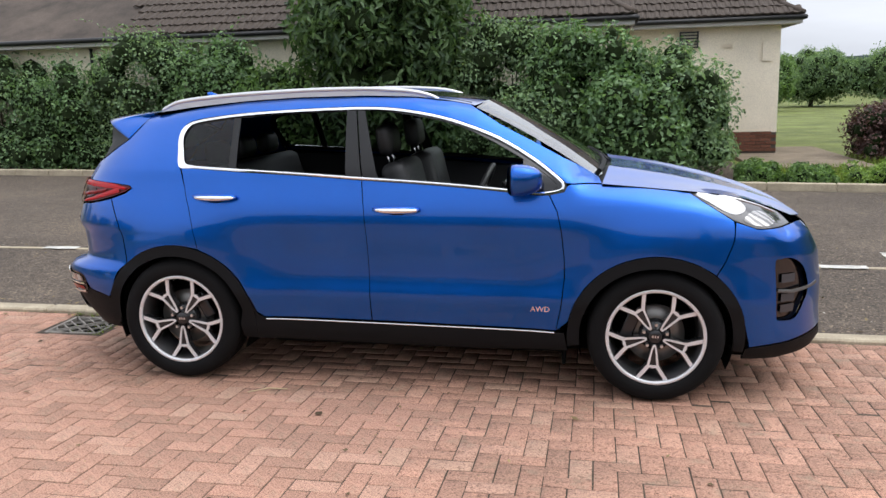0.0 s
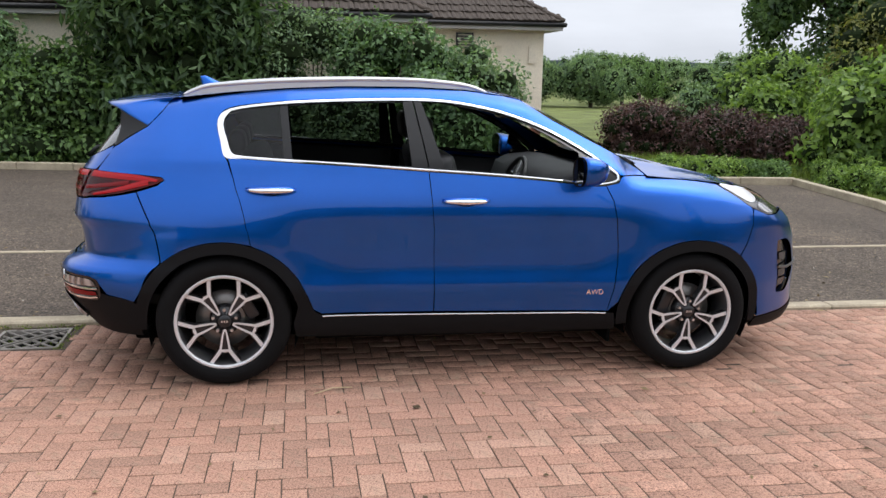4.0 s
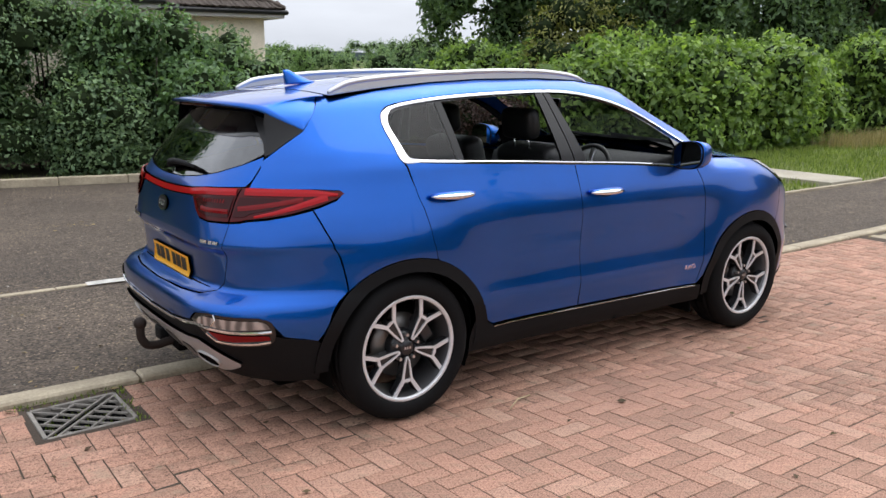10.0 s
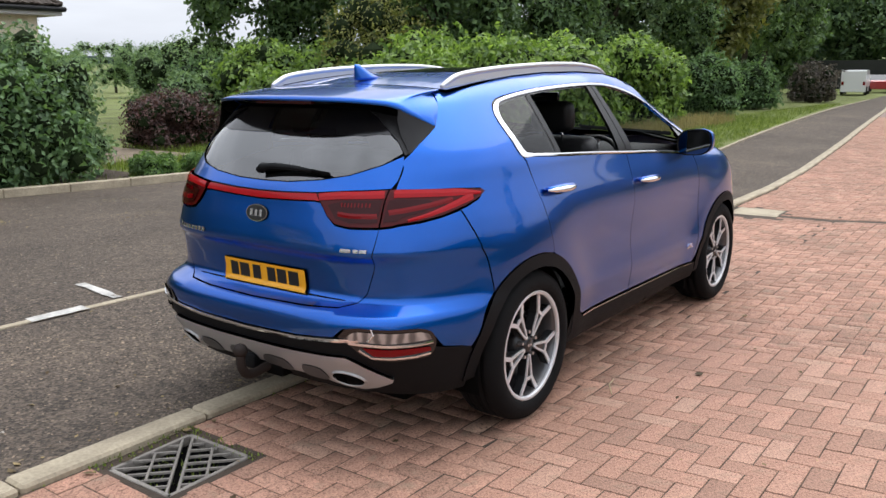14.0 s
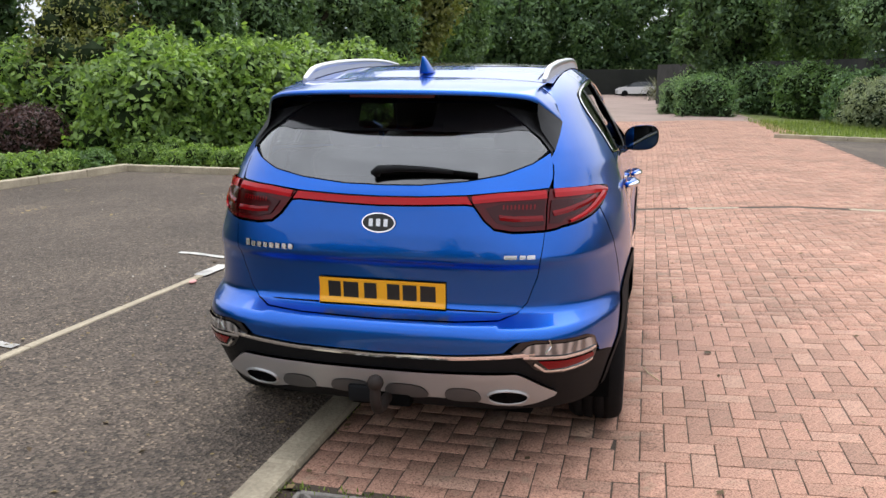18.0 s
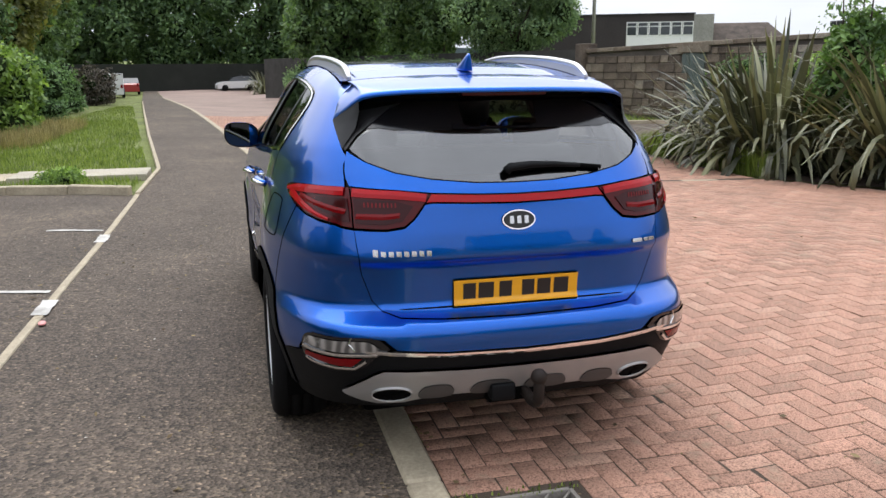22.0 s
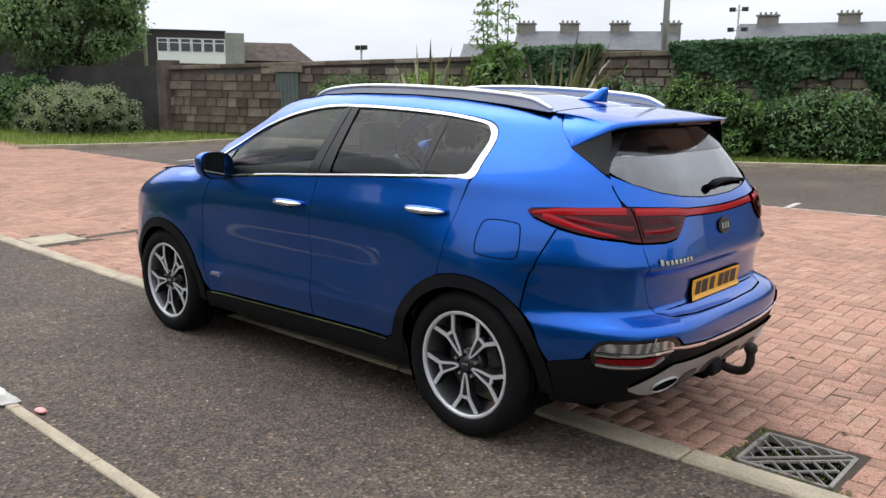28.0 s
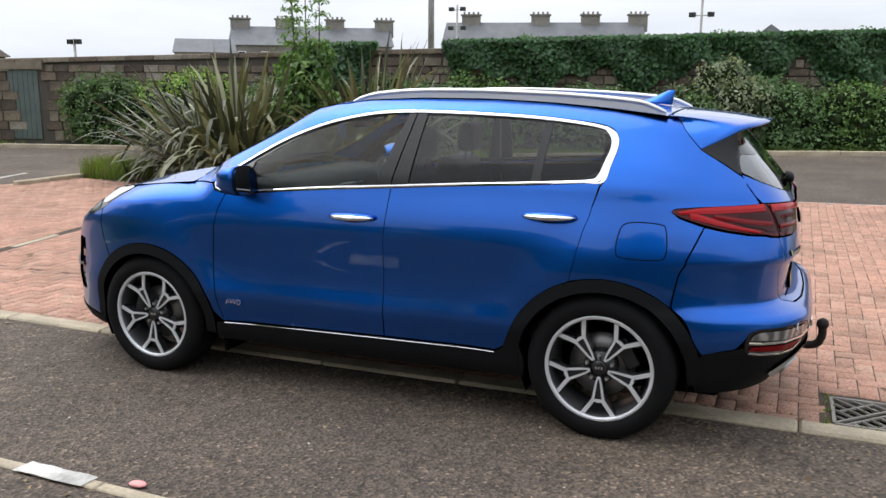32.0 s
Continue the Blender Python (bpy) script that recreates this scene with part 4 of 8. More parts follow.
    panel("tail_lamp_inset", T([(0.602, 1.078), (0.47, 1.074), (0.40, 1.055), (0.44, 1.003), (0.5, 0.990), (0.602, 0.992)]), M_REDDARK, car, off=0.0125, gap=0, lip=0.003)
    ribbon("tail_lamp_strip", T([(0.598, 1.016), (0.5, 1.016), (0.45, 1.022)]), 0.02, M_RED, car, 0.0145, 0.002)
    for k in range(9):
        y0 = 0.46 + k * 0.013
        panel("lamp_rib", T([(y0, 1.05), (y0 + 0.005, 1.05), (y0 + 0.005, 1.066), (y0, 1.066)]), M_RED, car, off=0.0145, gap=0, lip=0.002, step=0.02)
    # rear bumper corner lamps
    panel("lamp_housing", T([(0.515, 0.548), (0.55, 0.583), (0.60, 0.590), (0.70, 0.583)]) + L(rounded([(-2.03, 0.580), (-1.985, 0.563), (-1.967, 0.526), (-1.966, 0.480), (-1.985, 0.454)], 3, False)) + T([(0.70, 0.446), (0.645, 0.453), (0.60, 0.475), (0.565, 0.515)]), M_GLOSSBLACK, car, off=0.003, gap=0, label="gloss black lamp housing")
    panel("reversing_lamp", T(rounded([(0.552, 0.550), (0.585, 0.575), (0.64, 0.576), (0.70, 0.571)], 3, False)) + L(rounded([(-2.03, 0.568), (-1.997, 0.556), (-1.985, 0.532)], 3, False)) + T([(0.70, 0.527), (0.62, 0.535), (0.575, 0.536)]), M_REVERSE, car, off=0.009, gap=0.001, step=0.02, label="clear fluted reversing lamp")
    ribbon("lamp_divider", T([(0.635, 0.540), (0.655, 0.565), (0.645, 0.590)]), 0.006, M_CHROME, car, 0.011, 0.004)
    ribbon("lamp_bezel", T([(0.56, 0.527), (0.62, 0.523), (0.70, 0.516)]) + L([(-2.03, 0.516), (-1.98, 0.520)]), 0.011, M_CHROME, car, 0.008, label="chrome strip under the reversing lamp")
    panel("rear_reflector", T([(0.612, 0.511), (0.66, 0.508), (0.70, 0.504)]) + L(rounded([(-2.03, 0.504), (-1.99, 0.502), (-1.982, 0.482)], 3, False)) + T([(0.70, 0.471), (0.645, 0.474)]), M_RED, car, off=0.008, gap=0.001, label="red rear reflector")
    ribbon("lamp_bezel", T([(0.598, 0.500), (0.635, 0.467), (0.70, 0.461)]) + L([(-2.03, 0.463), (-1.98, 0.472)]), 0.009, M_CHROME, car, 0.008, label="chrome strip under the reflector")
    # glass wing beside the rear window
    panel("garnish_base", L([(-1.726, 1.352), (-1.78, 1.388), (-1.85, 1.424), (-1.86, 1.40), (-1.875, 1.36), (-1.885, 1.30), (-1.9, 1.245), (-1.84, 1.282)]), M_BPILLAR, car, off=0.002, lip=0.02, label="black garnish beside the rear window")
    # door mirror
    mirror = tagged(new("door_mirror"))
    mirror.parent = car
    mirror["label"] = "blue door mirror with a black base"
    cx, cy, cz = 0.62, sg * 0.945, 1.168
    rings = []
    for k in range(9):
        u = k / 8
        half_y, half_z = 0.112 * (1 - 0.25 * u ** 3) * math.sqrt(max(1 - (u * 0.92) ** 3, 0.05)), 0.082 * math.sqrt(max(1 - (u * 0.93) ** 2.6, 0.05))
        rings.append([(cx - 0.05 + 0.15 * u, cy + half_y * math.copysign(abs(math.cos(a)) ** 0.7, math.cos(a)), cz + 0.012 * math.cos(a) * sg + half_z * math.copysign(abs(math.sin(a)) ** 0.75, math.sin(a))) for a in [2 * math.pi * j / 24 for j in range(24)]])
    loft("mirror_shell", rings, M_BLUE, mirror)
    rim = [(cx - 0.052, cy + (q[1] - cy) * 0.93, cz + (q[2] - cz) * 0.92) for q in rings[0]]
    loft("mirror_glass", [[(x - sg * 0.12 * (y - cy) - 0.004, y, z) for x, y, z in rim], [(cx - 0.056, cy, cz)] * 24], M_MIRROR, mirror, "silvered mirror glass", caps=False)
    loft("mirror_bezel", [[(cx - 0.055, q[1], q[2]) for q in rings[0]], [(cx - 0.058, cy + (q[1] - cy) * 0.92, cz + (q[2] - cz) * 0.92) for q in rings[0]], [(cx - 0.04, cy + (q[1] - cy) * 0.9, cz + (q[2] - cz) * 0.9) for q in rings[0]]], M_BLACKP, mirror, caps=False)
    tube("mirror_foot", [(0.66, sg * 0.835, 1.128), (0.65, sg * 0.88, 1.118), (0.635, sg * 0.95, 1.112), (0.63, sg * 1.0, 1.115)], 0.028, M_GLOSSBLACK, mirror, flat=0.6)
    # black liners behind the wheels
    for ax, az in ARCHES:
        ring = lambda r: [(ax + r * math.cos(radians(a)), az + r * math.sin(radians(a))) for a in range(-25, 206, 8)]
        loft("wheel_liner", [[(x, sg * 0.86, z) for x, z in ring(0.40)], [(x, sg * 0.56, z) for x, z in ring(0.41)], [(x, sg * 0.545, z) for x, z in ring(0.05)]], M_VOID, car, closed=False, caps=False)


for s in (1, -1):
    side(s)
def both(half):
    """A closed outline over both halves of the tail from the half at positive y, listed from the middle outwards and back."""
    return half + flip_line(half)[::-1]


# tailgate
gate_half = tail_line([(0.0, 0.632), (0.3, 0.636), (0.46, 0.643), (0.52, 0.660), (0.556, 0.70), (0.591, 0.8), (0.607, 0.9), (0.612, 0.968)])
lamp_cut = tail_line([(0.5, 0.966), (0.435, 0.976), (0.395, 1.008), (0.355, 1.06), (0.325, 1.064), (0.15, 1.056), (0.0, 1.052)])
tailgate = panel("tailgate", both(gate_half + lamp_cut), M_BLUE, car, label="blue tailgate with a number plate recess")
glass_low = tail_line([(0.0, 1.128), (0.15, 1.131), (0.32, 1.148), (0.45, 1.172), (0.55, 1.21), (0.597, 1.25)])
upper = tail_line([(0.0, 1.088), (0.15, 1.091), (0.325, 1.1), (0.45, 1.112), (0.615, 1.122), (0.625, 1.15), (0.62, 1.205), (0.607, 1.247)]) + glass_low[::-1][1:]
panel("tailgate_ridge", both(upper), M_BLUE, tailgate, label="blue tailgate under the rear window")
panel("light_bar", both(tail_line([(0.0, 1.055), (0.15, 1.059), (0.325, 1.067), (0.352, 1.066), (0.33, 1.097), (0.15, 1.088), (0.0, 1.085)])), M_REDBRIGHT, tailgate, off=0.006, label="red light bar between the tail lamps")
rear_glass = panel("rear_window", both(glass_low + tail_line([(0.605, 1.28), (0.59, 1.33), (0.565, 1.39), (0.53, 1.445), (0.4, 1.452), (0.2, 1.456), (0.0, 1.458)])), M_REARGLASS, car, off=-0.004, gap=0.002, label="dark tinted rear window")
rear_glass.visible_shadow = False
# black printed border at the top and edges of the rear window
panel("window_border", both(tail_line([(0.0, 1.322), (0.25, 1.322), (0.43, 1.324), (0.48, 1.332), (0.53, 1.328), (0.57, 1.31), (0.602, 1.275), (0.588, 1.34), (0.563, 1.395), (0.53, 1.446), (0.4, 1.453), (0.2, 1.457), (0.0, 1.459)])), M_GLOSSBLACK, car, off=-0.002, gap=0, lip=0.002, holes=[both(tail_line([(0.0, 1.332), (0.11, 1.332), (0.15, 1.34), (0.16, 1.425), (0.0, 1.43)]))])
ribbon("window_edge", glass_low + tail_line([(0.606, 1.28), (0.595, 1.33)]), 0.004, M_VOID, car, 0.0005, 0.003)
ribbon("window_edge", flip_line(glass_low + tail_line([(0.606, 1.28), (0.595, 1.33)])), 0.004, M_VOID, car, 0.0005, 0.003)
# number plate: yellow, its characters as plain bars
plate = panel("number_plate", tail_line([(-0.254, 0.657), (0.25, 0.657), (0.25, 0.768), (-0.254, 0.768)]), M_PLATE, car, off=0.012, gap=0, lip=0.012, step=0.04, label="yellow number plate with black bars")
for y0, w in ((0.213, 0.05), (0.152, 0.05), (0.107, 0.016), (0.068, 0.05), (-0.024, 0.05), (-0.086, 0.055), (-0.155, 0.06)):
    panel("plate_bar", tail_line([(y0, 0.682), (y0 - w, 0.682), (y0 - w, 0.754), (y0, 0.754)]), M_INK, plate, off=0.0135, gap=0, lip=0.001, step=0.05)
panel("plate_bar", tail_line([(0.045, 0.664), (-0.045, 0.664), (-0.045, 0.672), (0.045, 0.672)]), M_INK, plate, off=0.0135, gap=0, lip=0.001, step=0.05)
# badge and lettering as plain chrome shapes
oval = lambda a, b, cz: [(vy(a * math.cos(t), cz + b * math.sin(t)) if abs(math.cos(t)) > 0.01 else 0.0, cz + b * math.sin(t)) for t in [2 * math.pi * k / 28 for k in range(28)]]
M_BADGE = plain("bright badge metal", (0.62, 0.62, 0.63), 0.22, 0.8)
badge = panel("badge", oval(0.066, 0.037, 0.99), M_CHROME, tailgate, off=0.008, gap=0, lip=0.008, step=0.02, label="plain oval chrome badge")
panel("badge_field", oval(0.061, 0.0325, 0.99), M_INK, badge, off=0.0095, gap=0, lip=0.001, step=0.02)
for y0 in (0.025, -0.004, -0.033):
    panel("badge_bar", tail_line([(y0 + 0.012, 0.976), (y0 - 0.004, 0.976), (y0 - 0.004, 1.004), (y0 + 0.012, 1.004)]), M_BADGE, badge, off=0.0115, gap=0, lip=0.002, step=0.03)
for k in range(8):
    y0, hgt = 0.553 - k * 0.0275, (0.026 if k == 0 else 0.019)
    panel("name_bar", tail_line([(y0, 0.876), (y0 - 0.018, 0.874), (y0 - 0.018, 0.874 + hgt), (y0, 0.876 + hgt)]), M_BADGE, tailgate, off=0.006, gap=0, lip=0.004, step=0.03)
for y0, w in ((-0.475, 0.045), (-0.53, 0.02), (-0.555, 0.028)):
    panel("emblem_bar", tail_line([(y0, 0.874), (y0 - w, 0.874), (y0 - w, 0.888), (y0, 0.888)]), M_BADGE, tailgate, off=0.006, gap=0, lip=0.004, step=0.03)
# rear bumper
bump_side = [(-1.655, 0.660), (-1.652, 0.672), (-1.704, 0.88), (-1.769, 1.024), (-1.86, 1.004), (-1.95, 0.988), (-2.02, 0.980)]
bh = tail_line([(0.0, 0.515), (0.3, 0.523), (0.49, 0.54), (0.535, 0.580), (0.6, 0.586), (0.7, 0.580)]) + side_line([(-2.03, 0.576), (-1.98, 0.552), (-1.93, 0.49), (-1.85, 0.475), (-1.79, 0.46), (-1.765, 0.50), (-1.745, 0.54), (-1.715, 0.61)]) + side_line(bump_side) + tail_line([(0.65, 0.973), (0.612, 0.968), (0.607, 0.9), (0.591, 0.8), (0.556, 0.70), (0.52, 0.660), (0.46, 0.643), (0.3, 0.636), (0.0, 0.632)])
bumper = panel("rear_bumper", both(bh), M_BLUE, car, step=0.028, label="blue rear bumper")
lower_h = tail_line([(0.0, 0.26), (0.4, 0.265)]) + side_line([(-2.05, 0.27), (-1.9, 0.255), (-1.76, 0.26), (-1.77, 0.44), (-1.80, 0.465), (-1.93, 0.485), (-1.98, 0.5)]) + tail_line([(0.72, 0.52), (0.62, 0.52), (0.5, 0.54), (0.3, 0.519), (0.0, 0.511)])
panel("bumper_cladding", both(lower_h), M_BLACKP, bumper, gap=0.0, step=0.03, label="black plastic lower bumper")
ribbon("bumper_strip", tail_line([(-0.6, 0.541), (-0.5, 0.53), (-0.3, 0.513), (0.0, 0.504), (0.3, 0.513), (0.5, 0.53), (0.6, 0.541)]), 0.014, M_CHROME, bumper, 0.008, label="chrome bumper strip")
skid = both(tail_line([(0.0, 0.325), (0.34, 0.333), (0.40, 0.318), (0.45, 0.306), (0.54, 0.303), (0.60, 0.318), (0.66, 0.345), (0.67, 0.36), (0.63, 0.395), (0.57, 0.445), (0.535, 0.462), (0.45, 0.458), (0.2, 0.449), (0.0, 0.447)]))
pipe_oval = lambda sg, a, b: [(vy(sg * 0.497 + a * math.cos(t), 0.355 + b * math.sin(t)), 0.355 + b * math.sin(t)) for t in [2 * math.pi * k / 28 for k in range(28)]]
panel("skid_plate", skid, M_SILVER, bumper, [pipe_oval(1, 0.07, 0.034), pipe_oval(-1, 0.07, 0.034)], gap=0, off=0.014, lip=0.014, label="satin silver skid plate")
# Raised patches, coloured darker to paint the shade of recesses.
for y0 in (-0.33, -0.11, 0.11, 0.33):
    w = 0.075 if abs(y0) < 0.2 else 0.06
    panel("skid_recess", rounded(tail_line([(y0 - w, 0.33), (y0 - w * 0.8, 0.383), (y0 + w * 0.8, 0.383), (y0 + w, 0.33)]), 4), M_SHADESILVER, bumper, gap=0, off=0.018, lip=0.003, step=0.02)
for sg in (1, -1):
    ex = tagged(new("exhaust_tip"))
    ex.parent = car
    ex["label"] = "oval chrome exhaust tip"
    def ring(a, b, off):
        o = np.array(pipe_oval(sg, a, b))
        return [tuple(p) for p in shell(o[:, 0], o[:, 1], off)[0]]
    loft("exhaust_bezel", [ring(0.077, 0.038, 0.012), ring(0.0755, 0.0365, 0.022), ring(0.0725, 0.034, 0.024), ring(0.069, 0.031, 0.020), ring(0.068, 0.030, 0.004)], M_SILVER, ex, caps=False)
    # Near-flat black disc stands for the dark depth of the pipe.
    loft("exhaust_bore", [ring(0.0705, 0.0325, 0.0185), ring(0.02, 0.008, 0.0165)], M_VOID, ex)
# wiper
wiper = tagged(new("rear_wiper"))
wiper.parent = car
wp = lambda y, z, o: tuple(shell(np.array([vy(y, z)]), np.array([z]), o)[0][0])
tube("wiper_arm", [wp(0.03, 1.162, 0.010), wp(0.015, 1.170, 0.024), wp(-0.06, 1.176, 0.026), wp(-0.16, 1.177, 0.022), wp(-0.27, 1.172, 0.016)], lambda u: 0.024 - 0.014 * u, M_BLACKP, wiper, flat=0.8)
tube("wiper_blade", [wp(0.0 - 0.36 * k / 8, 1.165 + 0.012 * math.sin(math.pi * k / 8), 0.010) for k in range(9)], 0.009, M_VOID, wiper)
# roof, with spoiler, glass panel and rails
def roof_surf(a, b, off=0.0):
    """The roof: a is y over the half-width, b is x."""
    a, x = np.asarray(a, float), np.asarray(b, float)
    def at(a, x):
        edge = np.interp(x, [-2.02, -1.9, -1.75, -1.6, -1.4, -1.0, -0.3, 0.1, 0.35, 0.45], [0.50, 0.535, 0.555, 0.56, 0.556, 0.556, 0.556, 0.555, 0.55, 0.54])
        zr = ROOF(x)
        tail = np.clip((-1.6 - x) / 0.4, 0, 1)
        return np.stack([x - 0.05 * np.abs(a) ** 2 * -tail, a * edge, zr + 0.004 - 0.024 * np.abs(a) ** 2.4 - 0.008 * tail * np.abs(a) ** 2], -1)
    p = sum(at(a, x + d) for d in (-0.05, -0.025, 0, 0.025, 0.05)) / 5
    nn = np.cross(at(a, x + 0.02) - at(a, x - 0.02), at(a + 0.01, x) - at(a - 0.01, x))
    nn /= np.maximum(np.linalg.norm(nn, axis=-1, keepdims=True), 1e-9)
    nn *= np.sign(nn[:, 2:3])
    return p + off * nn, nn


roof = panel("roof", [(-1.03, -1.56), (-0.5, -1.575), (0.0, -1.58), (0.5, -1.575), (1.03, -1.56), (1.03, 0.33), (0.5, 0.36), (0, 0.37), (-0.5, 0.36), (-1.03, 0.33)], M_BLUE, car, gap=0.003, step=0.06, surf=roof_surf, label="blue roof")
panel("roof_glass", rounded([(-0.74, -0.95), (0.74, -0.95), (0.74, 0.2), (-0.74, 0.2)], 6), M_GLOSSBLACK, roof, gap=0, off=0.002, lip=0.004, step=0.08, surf=roof_surf, label="dark glass roof panel")
M_RAILFOOT = plain("grey rail foot", (0.5, 0.5, 0.51), 0.5, 0.25)
RAIL_TOP = table([(-1.4, 1.532), (-1.2, 1.553), (-0.9, 1.58), (-0.6, 1.594), (-0.3, 1.598), (0.0, 1.589), (0.15, 1.574), (0.3, 1.545)])
for sg in (1, -1):
    xs_d = np.linspace(-1.59, 0.3, 30)
    zs_d = np.where(xs_d < -1.4, np.interp(xs_d, [-1.6, -1.4], [1.506, 1.532]), RAIL_TOP(xs_d))
    outer_d = [tuple(shell(np.array([sg * vx(x, z - 0.006)]), np.array([z - 0.006]), -0.001)[0][0]) for x, z in zip(xs_d, zs_d)]
    inner_d = [tuple(roof_surf(np.array([sg * 0.97]), np.array([x]), -0.003)[0][0]) for x in xs_d]
    loft("roof_ditch", [outer_d, inner_d], M_BLUE, roof, closed=False, caps=False)
    # Flat black strip laid on the roof in place of a cut groove.
    ribbon("roof_groove", [(sg * 0.9, -1.5), (sg * 0.9, 0.3)], 0.012, M_VOID, roof, 0.001, 0.002, surf=roof_surf, step=0.08)
    rail_pts = [(-1.545, 1.518), (-1.50, 1.54), (-1.43, 1.566), (-1.3, 1.584), (-1.1, 1.602), (-0.9, 1.614), (-0.6, 1.627), (-0.3, 1.630), (-0.1, 1.620), (0.0, 1.608), (0.07, 1.590), (0.12, 1.57)]
    rail = tagged(new("roof_rail"))
    rail.parent = car
    rail["label"] = "satin silver roof rail"
    yr = lambda x: sg * (0.535 + 0.02 * math.sin((x + 1.55) / 1.7 * math.pi))
    tube("rail_bar", [(x, yr(x), z) for x, z in rounded(rail_pts, 4, False)], lambda u: 0.0145 - 0.005 * abs(2 * u - 1) ** 6, M_SATIN, rail, flat=1.0)
    line_r = rounded(rail_pts, 4, False)
    loft("rail_skirt", [[(x, yr(x) - 0.009, z), (x, yr(x) + 0.009, z), (x, yr(x) + 0.012, min(z - 0.004, float(ROOF(x)) - 0.035)), (x, yr(x) - 0.012, min(z - 0.004, float(ROOF(x)) - 0.035))] for x, z in line_r], M_RAILFOOT, rail, smooth=False)
# spoiler
def on_side(x, z, off=0.003):
    return tuple(shell(np.array([vx(x, z)]), np.array([z]), off)[0][0])


def roof_at(y, x):
    e = np.interp(x, [-1.75, -1.6], [0.555, 0.56])
    return tuple(roof_surf(np.array([y / e]), np.array([x]), 0.0)[0][0])


head = [roof_at(0.0, -1.588), roof_at(0.2, -1.586), roof_at(0.4, -1.58), roof_at(0.5, -1.577), roof_at(0.55, -1.585), on_side(-1.607, 1.494), on_side(-1.648, 1.437), on_side(-1.717, 1.361)]
rim_t = [(-2.0, 0.0, 1.474), (-1.995, 0.2, 1.473), (-1.968, 0.37, 1.469), (-1.935, 0.46, 1.463), (-1.90, 0.515, 1.455), (-1.868, 0.552, 1.440), (-1.805, 0.590, 1.403), on_side(-1.722, 1.357)]
head, rim_t = rounded(head, 4, False), rounded(rim_t, 4, False)
mirror_y = lambda c: [(x, -y, z) for x, y, z in c[:0:-1]] + c
head, rim_t = mirror_y(head), mirror_y(rim_t)
rows_s = []
for k in range(9):
    u = k / 8
    rows_s.append([tuple(Vector(p).lerp(Vector(q), u) + Vector((0, 0, 0.006 * math.sin(math.pi * u)))) for p, q in zip(head, rim_t)])
rows_s.append([(x + 0.004, y * 0.997, z - 0.012) for x, y, z in rim_t])
spoiler = loft("spoiler", rows_s, M_BLUE, car, "blue roof spoiler", closed=False, caps=False)
foot_s = [tuple(shell(np.array([vy(y * 0.93, min(z, 1.445) - 0.012) if abs(y) > 0.01 else 0.0]), np.array([min(z, 1.445) - 0.012]), 0.004)[0][0]) for x, y, z in rim_t]
loft("spoiler_underside", [[(x + 0.004, y * 0.997, z - 0.012) for x, y, z in rim_t], [(x + 0.03, y * 0.985, z - 0.018) for x, y, z in rim_t], foot_s], M_GLOSSBLACK, spoiler, closed=False, caps=False)
for sg in (1, -1):
    corner = [on_side(-1.72, 1.355), (-1.805, 0.588, 1.40), (-1.866, 0.55, 1.436), (-1.874, 0.55, 1.39), (-1.872, 0.565, 1.33), on_side(-1.885, 1.25, 0.005), on_side(-1.81, 1.302, 0.005)]
    mesh_object("spoiler_garnish", [(x, sg * abs(y), z) for x, y, z in corner] + [(-1.825, sg * 0.59, 1.355)], [(i, (i + 1) % 7, 7) for i in range(7)], M_BPILLAR, car, "black garnish beside the rear window", True)
blob("brake_light", -1.985, -1.95, -0.17, 0.17, 1.448, 1.462, M_REDDARK, spoiler, 0.004, "dark red high brake light")
# shark fin aerial
fin_rings = []
for u in range(8):
    t = u / 7
    x_front, x_back, h, w = -1.315 - 0.165 * t ** 0.8, -1.50 - 0.012 * t, 0.074 * t, 0.030 * (1 - t) ** 0.8 + 0.003
    fin_rings.append([(x_front + (x_back - x_front) * k / 9, w * math.sin(math.pi * (k + 0.3) / 10.5) ** 0.8, 1.553 + 0.075 * (-1.41 - (x_front + (x_back - x_front) * k / 9)) * -0.9 + h) for k in range(10)] + [(x_back + (x_front - x_back) * k / 9, -w * math.sin(math.pi * (9 - k + 0.3) / 10.5) ** 0.8, 1.553 + 0.075 * (-1.41 - (x_back + (x_front - x_back) * k / 9)) * -0.9 + h) for k in range(10)])
loft("roof_aerial", fin_rings, M_BLUE, car, "blue shark fin aerial")


